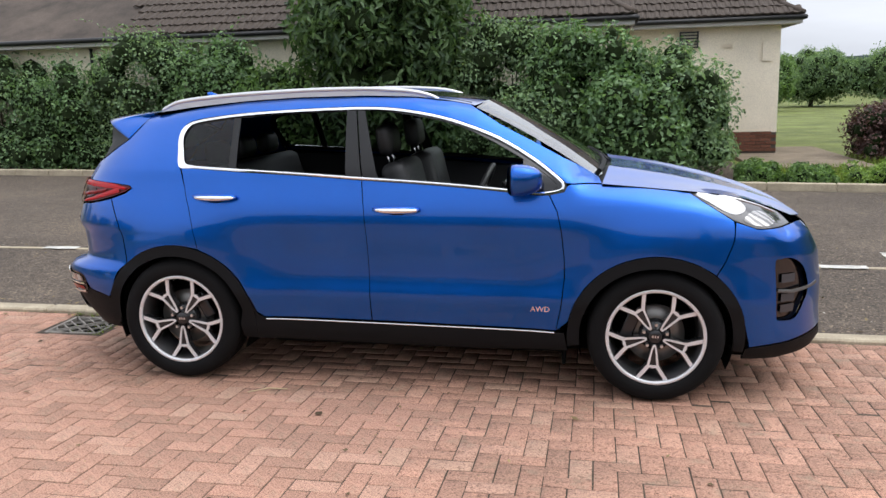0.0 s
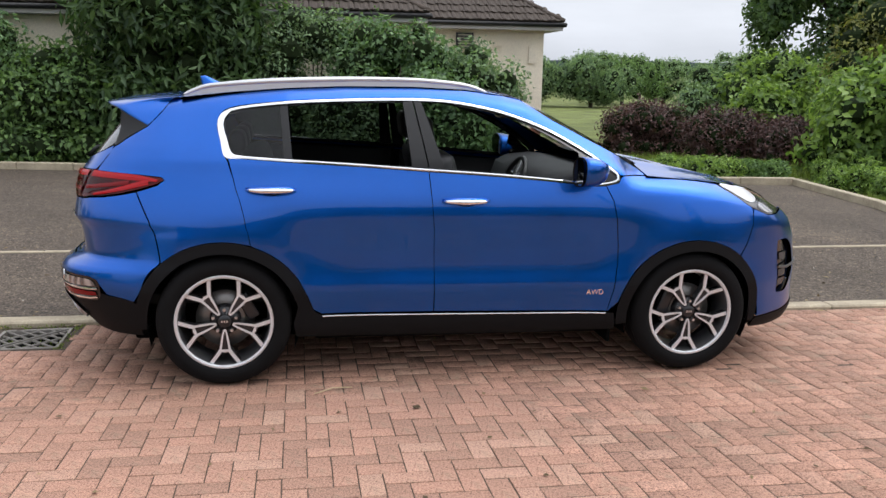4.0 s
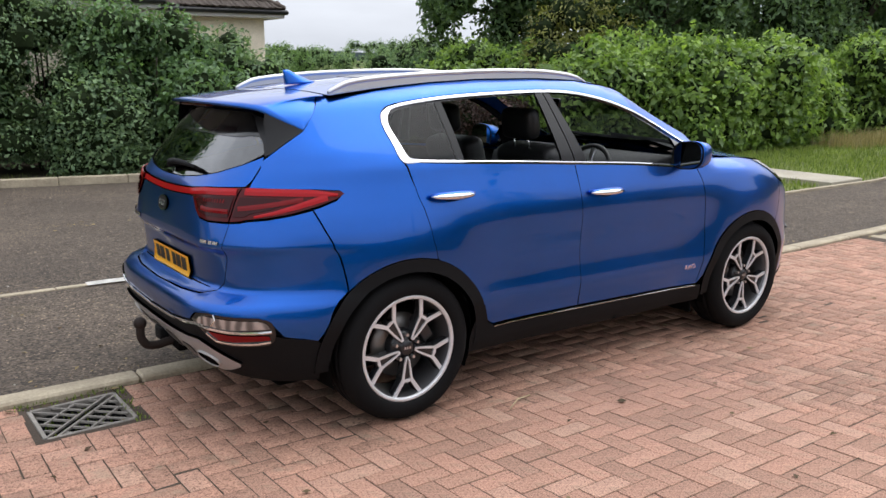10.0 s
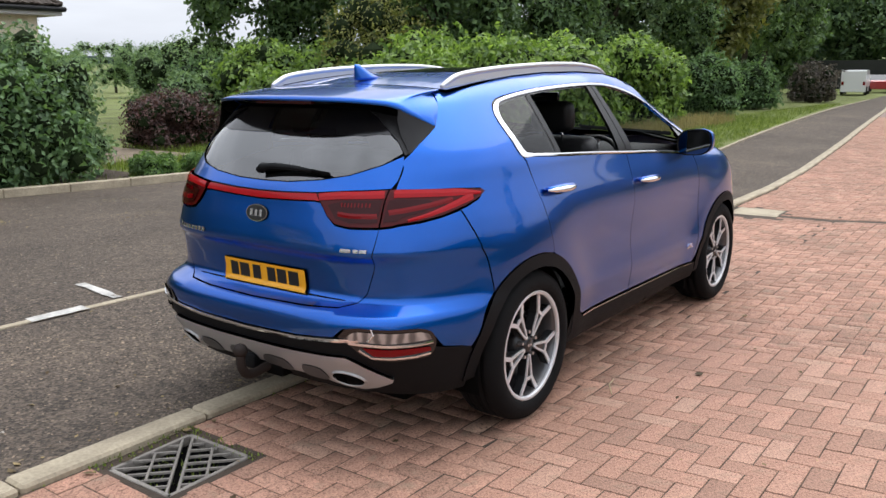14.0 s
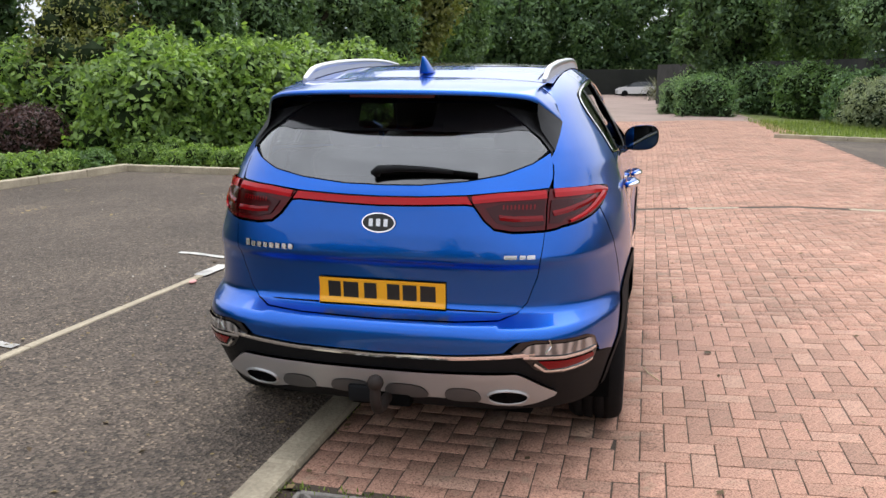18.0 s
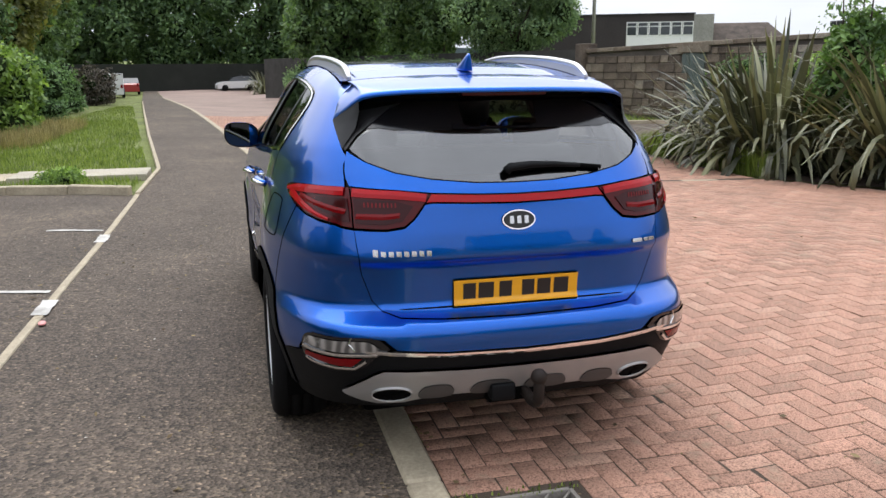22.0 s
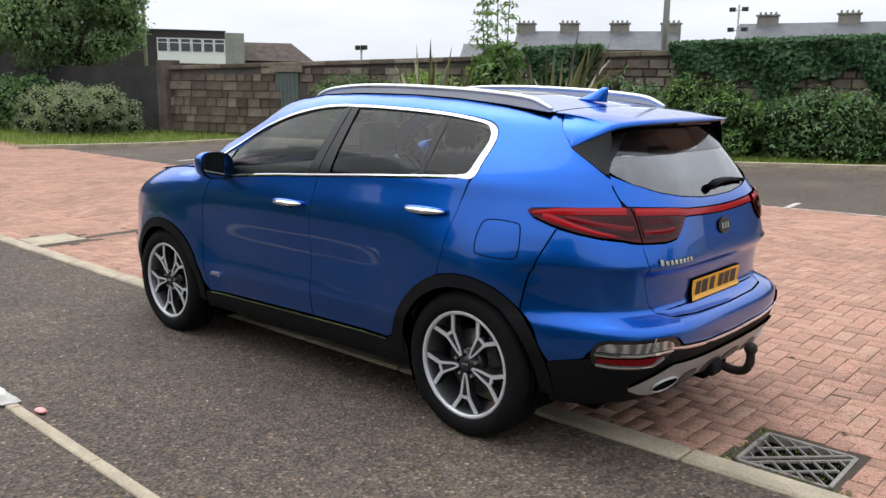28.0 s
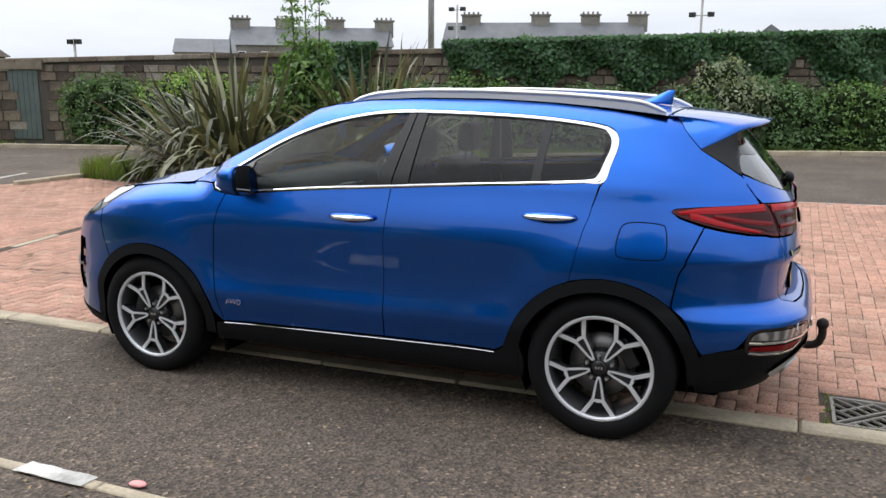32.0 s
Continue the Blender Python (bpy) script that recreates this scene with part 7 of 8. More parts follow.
for k, (x, y, rx, h, mt, n) in enumerate(((8.2, -16.0, 1.7, 1.9, L_DARK, 9000), (5.8, -16.6, 1.6, 2.0, L_TREE2, 9000), (3.2, -17.2, 1.5, 1.6, L_DARK, 9000), (1.0, -17.9, 1.5, 1.5, L_TREE, 9000), (-1.4, -18.9, 1.6, 1.8, L_DARK, 9000), (-0.2, -18.4, 1.2, 2.3, L_SILVER, 8000), (-3.4, -19.4, 1.3, 1.9, L_TREE2, 8000), (-5.6, -20.2, 1.5, 1.5, L_DARK, 8000), (10.8, -14.8, 1.5, 1.9, L_TREE, 9000))):
    shrub("wild green shrub in front of the wall", x, y, -0.03, (rx, 1.0, h), n, 0.085, mt, 310 + k, 0.4, None, 0.5, 0.3, group="shrubs before the wall")
shrub("rounded low bush on the grass", 6.6, -12.9, -0.05, (0.5, 0.5, 0.6), 3500, 0.05, L_BRIGHT, 330, 0.2)
sapling = shrub("tall self-sown tree sapling among the flax", 6.1, -8.5, -0.05, (0.75, 0.7, 2.3), 7500, 0.12, L_TREE2, 331, 0.32, 40, 0.42, 0.5)
rng = np.random.default_rng(332)
whorls = []
for k, (sx, sy, sh) in enumerate(((0.05, 0.0, 4.5), (-0.3, 0.15, 4.1), (0.35, -0.1, 3.9), (0.1, 0.3, 3.5))):
    tube("stem", [(sx * 0.4, sy * 0.4, 0), (sx, sy, 2.2), (sx * 1.3, sy * 1.3, sh)], lambda u: 0.022 * (1.1 - u), M_BARK, sapling, seg=6)
    for lvl in range(9):
        z0 = 2.2 + (sh - 2.2) * lvl / 8.5
        reach = 0.34 * (1.1 - lvl / 9)
        m = 26
        a = rng.uniform(0, 2 * math.pi, m)
        u = rng.uniform(0.2, 1, m)
        q = np.stack([sx * 1.15 + np.cos(a) * u * reach, sy * 1.15 + np.sin(a) * u * reach, z0 + rng.normal(0, 0.025, m)], 1)
        whorls.append((q, np.stack([np.cos(a), np.sin(a), np.full(m, 0.4)], 1)))
leaf_cloud("shoot_leaves", np.concatenate([q for q, _ in whorls]), np.concatenate([o for _, o in whorls]), 0.1, L_TREE2, sapling, rng, 0.4, 0.4, 0.3)["kind"] = "stuff"


def flax(label, x, y, z, n, length, radius, seed, upright=0.5):
    """A flax clump: long folded sword blades from one foot, the outer ones bent over."""
    rng = np.random.default_rng(seed)
    ob = tagged(empty("flax", x, y, z + dip(x)), label, "flax", "flax clumps")
    verts, faces, seg = [], [], 7
    for b in range(n):
        a = rng.uniform(0, 2 * math.pi)
        r0 = radius * math.sqrt(rng.uniform(0, 1)) * 0.55
        out = Vector((math.cos(a), math.sin(a), 0))
        side = Vector((-math.sin(a), math.cos(a), 0))
        ln = length * rng.uniform(0.55, 1.15)
        tilt = rng.uniform(0.05, 1.0) ** 1.0 * (1.25 - upright)
        curl = rng.uniform(0.0, 1.0) ** 1.5 * 2.8 * (1.15 - upright)
        p = Vector((math.cos(a) * r0, math.sin(a) * r0, -0.03))
        w0 = rng.uniform(0.022, 0.04)
        k0 = len(verts)
        twist = rng.uniform(-0.7, 0.7)
        for s in range(seg + 1):
            u = s / seg
            ang = tilt + curl * u ** 2 * (1.6 if u > 0.55 else 1.0)
            d = out * math.sin(ang) + Vector((0, 0, 1)) * math.cos(ang)
            if s:
                p = p + d * ln / seg
            if p.z < 0.02:
                p.z = 0.02
            w = w0 * (0.6 + 1.3 * u) * (1 - u ** 3.2) + 0.002
            sd = side * math.cos(twist * u) + out * math.sin(twist * u)
            verts += [tuple(p - sd * w), tuple(p + sd * w)]
            if s:
                q = k0 + 2 * s
                faces.append((q - 2, q - 1, q + 1, q))
    mesh_object("foliage", verts, faces, L_FLAX, ob, smooth=True)["kind"] = "stuff"
    box("crown", -radius * 0.3, radius * 0.3, -radius * 0.3, radius * 0.3, -0.05, 0.25, M_SOIL, ob, bevel=0.08)
    return ob


FLAX = "large bronze green flax clump with sword leaves"
flax(FLAX, 7.2, -7.8, fall(6.9) - 0.02, 620, 2.3, 1.4, 401, 0.10)
flax(FLAX, 6.5, -7.5, fall(6.9) - 0.02, 200, 1.5, 1.0, 406, 0.0)
flax(FLAX, 4.95, -8.6, fall(5.2) - 0.02, 480, 2.35, 1.1, 402, 0.25)
flax(FLAX, 8.4, -8.6, fall(8.4) - 0.02, 380, 1.8, 1.0, 403, 0.3)
flax(FLAX, 68.5, -2.2, -0.08, 260, 2.1, 1.6, 404, 0.3)
flax(FLAX, 61.0, -4.6, -0.08, 220, 2.0, 1.4, 405, 0.3)
shrub("brown green shrub beside the paving", 30.5, -3.2, -0.1, (1.6, 1.3, 1.7), 8000, 0.1, L_DARK, 410, 0.4)
shrub("brown green shrub beside the paving", 34.0, -2.6, -0.1, (1.6, 1.3, 1.6), 8000, 0.1, L_GREY, 411, 0.4)
# grass
rng = np.random.default_rng(7)
g = [scatter(rng, 16000, 6.4, 13, 2.3, 6.2), scatter(rng, 14000, 13, 24, 3.0, 6.3), scatter(rng, 6000, 24, 40, 4.2, 6.5)]
g = np.concatenate(g)
g = g[(g[:, 1] > 2.34 + np.maximum(0, g[:, 0] - 8.9) * 0.11) & ~((g[:, 0] > 7.95) & (g[:, 0] < 8.9) & (g[:, 1] < 5.6)) & (g[:, 0] > 6.15 + (g[:, 1] - 2.3) * 0.27)]
blades("grass_verge", g, 0.085, 0.005, L_GRASS, 1, "rough uncut grass verge beside the drive")
blades("dry_grass", scatter(rng, 5000, 14, 21, 5.0, 6.2), 0.32, 0.004, L_STRAW, 2, "tall dry seeding grass under the hedge")
g = np.concatenate([scatter(rng, 9000, 17.4, 27, -12.0, -4.4), scatter(rng, 7000, -8, 4.0, -21, -16.4), scatter(rng, 5000, 2.0, 5.5, -16.5, -12)])
g = g[~((g[:, 0] < 4.05) & (g[:, 1] > -16.95 + 0.5 * (g[:, 0] + 1.3) + 0.0) & (g[:, 0] > -1.3)) & ~((g[:, 0] <= -1.3) & (g[:, 1] > -17.05 + 0.272 * (g[:, 0] + 1.3)))]
blades("grass_bank", g, 0.16, 0.007, L_GRASS, 3, "long rough grass before the wall")
blades("grass_tussock", np.concatenate([scatter(rng, 2500, 8.9, 10.0, -7.6, -6.75), scatter(rng, 1500, 5.7, 7.5, -6.95, -6.6), scatter(rng, 2200, 3.8, 5.2, -10.5, -8.4)]), 0.38, 0.006, L_GRASS, 4, "long grass tussocks round the flax")
g = scatter(rng, 7000, -12, 8, 8.0, 10.8, -0.02)
g = g[(g[:, 1] > np.interp(g[:, 0], [p[0] for p in BAY_N], [p[1] for p in BAY_N]) + 0.1) & (g[:, 1] < np.interp(g[:, 0], [p[0] for p in BAY_N], [p[1] for p in BAY_N]) + 0.8)]
blades("kerb_grass", g, 0.14, 0.005, L_GRASS, 5, "thin grass and weeds behind the kerb")
blades("bed_weeds", np.concatenate([scatter(rng, 5000, 3.8, 9.2, 8.9, 11.4, -0.05), scatter(rng, 2600, 6.2, 9.0, 11.4, 14.0, -0.06), scatter(rng, 1500, 3.9, 9.0, 8.7, 9.4, -0.05)]), 0.17, 0.006, L_GRASS, 8, "rough grass and weeds before the purple hedge")
w = np.concatenate([scatter(rng, 110, -2.85, -2.3, 0.24, 0.33, -0.012), scatter(rng, 70, -2.4, -2.33, -0.2, 0.3, -0.012), scatter(rng, 160, -2.75, -2.45, -0.15, 0.2, -0.05), scatter(rng, 160, -3.6, -2.9, 0.3, 0.42, -0.02), scatter(rng, 90, 5.2, 5.5, -6.2, -1.0, -0.03), scatter(rng, 200, -1.9, -0.6, 0.28, 0.34, -0.02)])
blades("weeds", w, 0.016, 0.004, L_GRASS, 6, "small weeds in the joints round the drain")

# fallen leaves, grit and twigs on the ground
M_LITTER = leafy("dry fallen leaf", (0.05, 0.03, 0.015), (0.34, 0.25, 0.12), 0.8, 0.1)
rng = np.random.default_rng(77)
spots = [scatter(rng, 420, -7, 8, -7, 0.2, 0.0), scatter(rng, 420, -7, 8, 0.6, 8, 0.004), scatter(rng, 260, -6, 6, 0.5, 0.62, 0.004), scatter(rng, 160, -6, 6, 0.2, 0.35, 0.0), scatter(rng, 160, -6, 6, 2.3, 2.42, 0.008)]
far_n = scatter(rng, 1500, -9, 7, 7.0, 10.0, 0.004)
edge = np.interp(far_n[:, 0], [p[0] for p in BAY_N], [p[1] for p in BAY_N])
spots.append(far_n[(far_n[:, 1] < edge - 0.08) & (far_n[:, 1] > edge - 0.08 - rng.exponential(0.25, len(far_n)))])
for cx, cy in ((-0.2, 6.3), (0.9, 5.4), (1.6, 6.9), (-1.6, 4.9), (3.2, 5.9), (5.0, 6.8)):
    k = rng.normal(0, 0.16, (70, 2))
    x, y = cx + k[:, 0], cy + k[:, 1] * 0.8
    spots.append(np.stack([x, y, np.array([fall(a, b) for a, b in zip(x, y)]) + 0.004], 1))
spots = np.concatenate(spots)
m = len(spots)
a, size = rng.uniform(0, 2 * np.pi, m), rng.gamma(2.0, 0.0045, m) + 0.003
u = np.stack([np.cos(a), np.sin(a), rng.normal(0, 0.15, m)], 1) * size[:, None]
w = np.stack([-np.sin(a), np.cos(a), rng.normal(0, 0.15, m)], 1) * (size * rng.uniform(0.3, 0.9, m))[:, None]
v = np.stack([spots - u, spots - w, spots + u, spots + w], 1).reshape(-1, 3)
v[:, 2] = np.maximum(v[:, 2], np.repeat(spots[:, 2], 4) - 0.001)
tagged(mesh_arrays("leaf_litter", v, np.arange(m * 4).reshape(-1, 4), M_LITTER), "small dry leaves and grit strewn over the ground", "leaf litter", kind="stuff")

# ---- buildings ----
house = tagged(empty("house"), "low cream roughcast bungalow with a brown tiled roof", "house")


def house_block(x0, x1, y0, y1, eave, over, hip_right=True):
    """One wing: plinth, walls, roof, gutter and tiles."""
    box("wall", x0, x1, y0, y1, 0.42, eave + 0.02, M_RENDER, house)
    plinth = box("plinth", x0 - 0.0, x1 + 0.0, y0 + 0.012, y1, -0.1, 0.42, M_MORTAR, house)
    ex0, ex1, ey0, ey1 = x0 - over, x1 + over, y0 - over, y1 + over
    ridge_y, rise = (ey0 + ey1) / 2, (ey1 - ey0) / 2 * 0.62
    run = (ey1 - ey0) / 2
    v = [(ex0, ey0, eave), (ex1, ey0, eave), (ex1, ey1, eave), (ex0, ey1, eave), (ex0 + 0.5, ridge_y, eave + rise), (ex1 - run * 0.9, ridge_y, eave + rise)]
    v += [(x, y, z + 0.05) for x, y, z in v]
    mesh_object("roof", v, [(6, 7, 11, 10), (7, 8, 11), (8, 9, 10, 11), (9, 6, 10), (0, 1, 7, 6), (1, 2, 8, 7), (2, 3, 9, 8), (3, 0, 6, 9), (0, 3, 2, 1)], M_TILE, house)
    tube("gutter", [(ex0, ey0 - 0.04, eave - 0.0), (ex1 + 0.03, ey0 - 0.04, eave - 0.0)], 0.055, M_DARK, house, "black plastic gutter", 10)
    tube("gutter", [(ex1 + 0.04, ey0 - 0.04, eave - 0.0), (ex1 + 0.04, ey1, eave - 0.0)], 0.055, M_DARK, house, "black plastic gutter", 10)
    box("fascia", ex0, ex1, ey0, ey0 + 0.03, eave - 0.13, eave + 0.0, plain("pale fascia board", (0.45, 0.44, 0.42), 0.5), house)
    box("soffit", ex0, ex1, ey0 + 0.03, y0, eave - 0.13, eave - 0.1, plain("pale soffit board", (0.5, 0.49, 0.47), 0.5), house)
    box("fascia", ex1 - 0.03, ex1, ey0 + 0.03, ey1, eave - 0.13, eave + 0.0, plain("pale fascia board", (0.45, 0.44, 0.42), 0.5), house)
    return ex0, ex1, ey0, eave + 0.05, 0.62, run, plinth


wing_a = house_block(-26.0, 1.35, 12.35, 19.5, 2.86, 0.38)
wing_b = house_block(-3.0, 5.0, 14.75, 21.5, 2.9, 0.36)
tagged(box("garden_path", 4.0, 6.2, 11.4, 16.5, -0.2, -0.045, mottled("trodden earth", (0.21, 0.165, 0.115), 0.95, 1.5, 40, 0.35, 0.5)), "trodden earth path beside the house", "path", kind="structure")
# bulkhead lamp, vents and patches on the gable wall
wl_lamp = tagged(empty("wall_lamp", 3.03, 14.74, 2.5), "black louvred outdoor lamp on the cream wall", "wall lamp")
box("lamp_body", -0.17, 0.17, -0.10, 0.0, -0.17, 0.17, plain("lamp diffuser", (0.55, 0.5, 0.38), 0.5), wl_lamp, bevel=0.02)
for k in range(6):
    box("louvre", -0.185, 0.185, -0.135, -0.09, -0.175 + k * 0.066, -0.145 + k * 0.066, M_DARK, wl_lamp, bevel=0.004)
for sx in (-1, 1):
    box("lamp_side", sx * 0.19 - 0.012, sx * 0.19 + 0.012, -0.13, 0.0, -0.18, 0.19, M_DARK, wl_lamp, bevel=0.004)
vent = tagged(empty("wall_vent", 3.85, 14.74, 2.35), "small cream air vent in the wall", "vent")
for k in range(4):
    box("vent_slat", -0.13, 0.13, -0.018, 0.0, -0.05 + k * 0.03, -0.035 + k * 0.03, M_RENDER, vent, bevel=0.003)
tagged(box("meter_box", 4.62, 4.82, 14.70, 14.74, 2.0, 2.42, M_RENDER, bevel=0.006), "shallow cream meter box on the wall", "meter box")
tube("downpipe", [(-10.2, 12.28, 0.0), (-10.2, 12.28, 2.7)], 0.04, M_DARK, house, "black downpipe")

# boundary wall of stone blocks
WALL_A, WALL_B = Vector((23.4, -11.55)), Vector((-14.0, -23.9))
wall_dir = (WALL_B - WALL_A).normalized()
wall_len = (WALL_B - WALL_A).length
wall_ang = math.degrees(math.atan2(wall_dir.y, wall_dir.x))


def wall_top(s):
    return 2.15 + s * 0.026


stone_wall = tagged(empty("wall_stone"), "old sandstone block wall with a flat coping", "wall", kind="structure")
core_v, core_f = [], []
for k in range(21):
    s = wall_len * k / 20
    p = WALL_A + wall_dir * s
    nx, ny = -wall_dir.y, wall_dir.x
    for side_k, off in ((0, -0.16), (1, 0.16)):
        for zz in (-0.2, wall_top(s) - 0.1):
            core_v.append((p.x + nx * off, p.y + ny * off, zz))
    if k:
        a, b = 4 * (k - 1), 4 * k
        core_f += [(a, b, b + 1, a + 1), (a + 2, a + 3, b + 3, b + 2), (a + 1, b + 1, b + 3, a + 3)]
core_f += [(0, 1, 3, 2), (80, 82, 83, 81)]
mesh_object("wall_core", core_v, core_f, M_MORTAR, stone_wall)
wall_front = Vector((wall_dir.y, -wall_dir.x)) * -1
if wall_front.y < 0:
    wall_front = -wall_front


def stones():
    """Places of the blocks on the side that faces the paving."""
    rng = random.Random(5)
    z = -0.05
    while z < 3.1:
        h = rng.choice((0.21, 0.25, 0.3))
        s = rng.uniform(-0.3, 0)
        while s < wall_len:
            w = rng.uniform(0.24, 0.68)
            if z + h < wall_top(s) - 0.14 and s > -0.05 and not (4.6 < s < 5.6 and z < 2.0):
                yield s + w / 2, z + h / 2, w - 0.02, h - 0.018, rng.uniform(0.0, 0.03)
            s += w
        z += h


def block_mesh(w, h, d=0.09):
    bm = bmesh.new()
    box_into(bm, -w / 2, w / 2, -d / 2, d / 2, -h / 2, h / 2, 0.014, 1)
    return bm


block_sizes = [(w, h) for w in (0.34, 0.44, 0.54, 0.66) for h in (0.192, 0.232, 0.282)]
block_data = []
for w, h in block_sizes:
    bm = block_mesh(w, h)
    me = bpy.data.meshes.new("block")
    bm.to_mesh(me)
    bm.free()
    me.materials.append(M_STONE)
    block_data.append(me)
rest_v, rest_f, made = [], [], 0
for s, z, w, h, proud in stones():
    p = WALL_A + wall_dir * s + wall_front * (0.16 + proud)
    if s < 9.5 and made < 300:
        i = min(range(len(block_sizes)), key=lambda j: abs(block_sizes[j][0] - w) + abs(block_sizes[j][1] - h) * 2)
        ob = new("block", block_data[i])
        ob.parent = stone_wall
        ob.matrix_basis = pose(p.x, p.y, z, 0, 0, wall_ang) @ Matrix.Diagonal((w / block_sizes[i][0], 1, h / block_sizes[i][1], 1))
        made += 1
    else:
        k0 = len(rest_v)
        e = Vector((wall_dir.x, wall_dir.y))
        for dy, sh in ((0.045, 0.014), (-0.045, 0.0)):
            for sx, sz in ((-1, -1), (1, -1), (1, 1), (-1, 1)):
                q = p + e * sx * (w / 2 - sh) + wall_front * dy
                rest_v.append((q.x, q.y, z + sz * (h / 2 - sh)))
        rest_f += [(k0, k0 + 1, k0 + 2, k0 + 3)] + [(k0 + i, k0 + 4 + i, k0 + 4 + (i + 1) % 4, k0 + (i + 1) % 4) for i in range(4)]
ob = mesh_object("far_blocks", rest_v, rest_f, M_STONE, stone_wall)
ob["kind"] = "stuff"
for k in range(48):
    s0, s1 = wall_len * k / 48, wall_len * (k + 1) / 48
    p = WALL_A + wall_dir * ((s0 + s1) / 2)
    ob = box("coping", -(s1 - s0) / 2 + 0.006, (s1 - s0) / 2 - 0.006, -0.24, 0.24, -0.14, 0.0, M_STONE, stone_wall, bevel=0.02)
    ob.matrix_basis = pose(p.x, p.y, wall_top((s0 + s1) / 2), 0, -math.degrees(math.atan(0.026)), wall_ang)
gp = WALL_A + wall_dir * 5.1 + wall_front * 0.17
gate = tagged(empty("door_1", gp.x, gp.y, 0.0, wall_ang), "grey painted boarded door in the stone wall", "door", kind="structure")
M_GATE = mottled("faded grey green paint", (0.10, 0.125, 0.12), 0.7, 2, 60, 0.25, 0.2)
for k in range(6):
    box("board", -0.45 + k * 0.15 + 0.004, -0.45 + (k + 1) * 0.15 - 0.004, -0.03, 0.03, 0.0, 1.95, M_GATE, gate, bevel=0.006)
box("lintel", -0.62, 0.62, -0.08, 0.1, 1.96, 2.16, M_STONE, gate, bevel=0.02)
# Dark render, darkened further so its colour holds the shade under the trees.
rend = tagged(box("wall_rendered", 0, 34, -0.15, 0.15, -1.0, 2.15, mottled("dark grey cement render darkened for shade", (0.055, 0.053, 0.05), 0.95, 1.0, 30, 0.4, 0.4)), "dark weathered rendered wall, darkened for the shade under the trees", "wall", kind="structure")
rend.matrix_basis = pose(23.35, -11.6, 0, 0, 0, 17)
box("pier", 23.1, 23.7, -11.85, -11.25, -0.2, 2.35, M_STONE, stone_wall, bevel=0.03)
# ivy on the wall
rng = np.random.default_rng(21)
ivy = tagged(empty("ivy"), "dark green ivy hanging over the stone wall", "ivy")
pts, outs = [], []
for s0, s1, n, drop in ((13.2, 15.4, 4200, 1.4), (17.2, 30.0, 24000, 1.5), (34.5, 39.0, 7000, 1.7)):
    s = rng.uniform(s0, s1, n)
    edge = np.clip(np.minimum(s - s0, s1 - s) / 0.5, 0.15, 1)
    u = rng.uniform(0, 1, n) ** 1.3
    wave = 0.75 + 0.25 * np.sin(s * 2.3) + 0.15 * np.sin(s * 5.1 + 1)
    z = 2.15 + s * 0.026 + 0.16 - u * drop * edge * wave
    o = 0.2 + rng.uniform(0, 0.22, n) + 0.1 * np.sin(s * 3.1 + z * 4)
    pts.append(np.stack([WALL_A.x + wall_dir.x * s + wall_front.x * o, WALL_A.y + wall_dir.y * s + wall_front.y * o, z], 1))
    m = n // 5
    s = rng.uniform(s0 + 0.2, s1 - 0.2, m)
    pts.append(np.stack([WALL_A.x + wall_dir.x * s + wall_front.x * rng.uniform(-0.3, 0.3, m), WALL_A.y + wall_dir.y * s + wall_front.y * rng.uniform(-0.3, 0.3, m), 2.15 + s * 0.026 + rng.uniform(0.02, 0.22, m)], 1))
pts = np.concatenate(pts)
leaf_cloud("leaves", pts, np.tile(np.array([wall_front.x, wall_front.y, 0.2]), (len(pts), 1)), 0.12, L_IVY, ivy, rng, 0.8, 0.5, 0.5)["kind"] = "stuff"

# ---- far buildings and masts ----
# Far slate and stone lightened so their colour carries the distance haze.
M_SLATE = mottled("grey slate lightened for haze", (0.13, 0.135, 0.145), 0.6, 0.6, 6, 0.25, 0.2)
M_SANDF = mottled("grey tenement stone lightened for haze", (0.235, 0.215, 0.20), 0.9, 0.4, 3, 0.25, 0.1)
M_PANE = plain("dark window glass", (0.03, 0.035, 0.04), 0.1, coat=0.5)
M_WHITE = plain("white window frame", (0.75, 0.75, 0.74), 0.5)


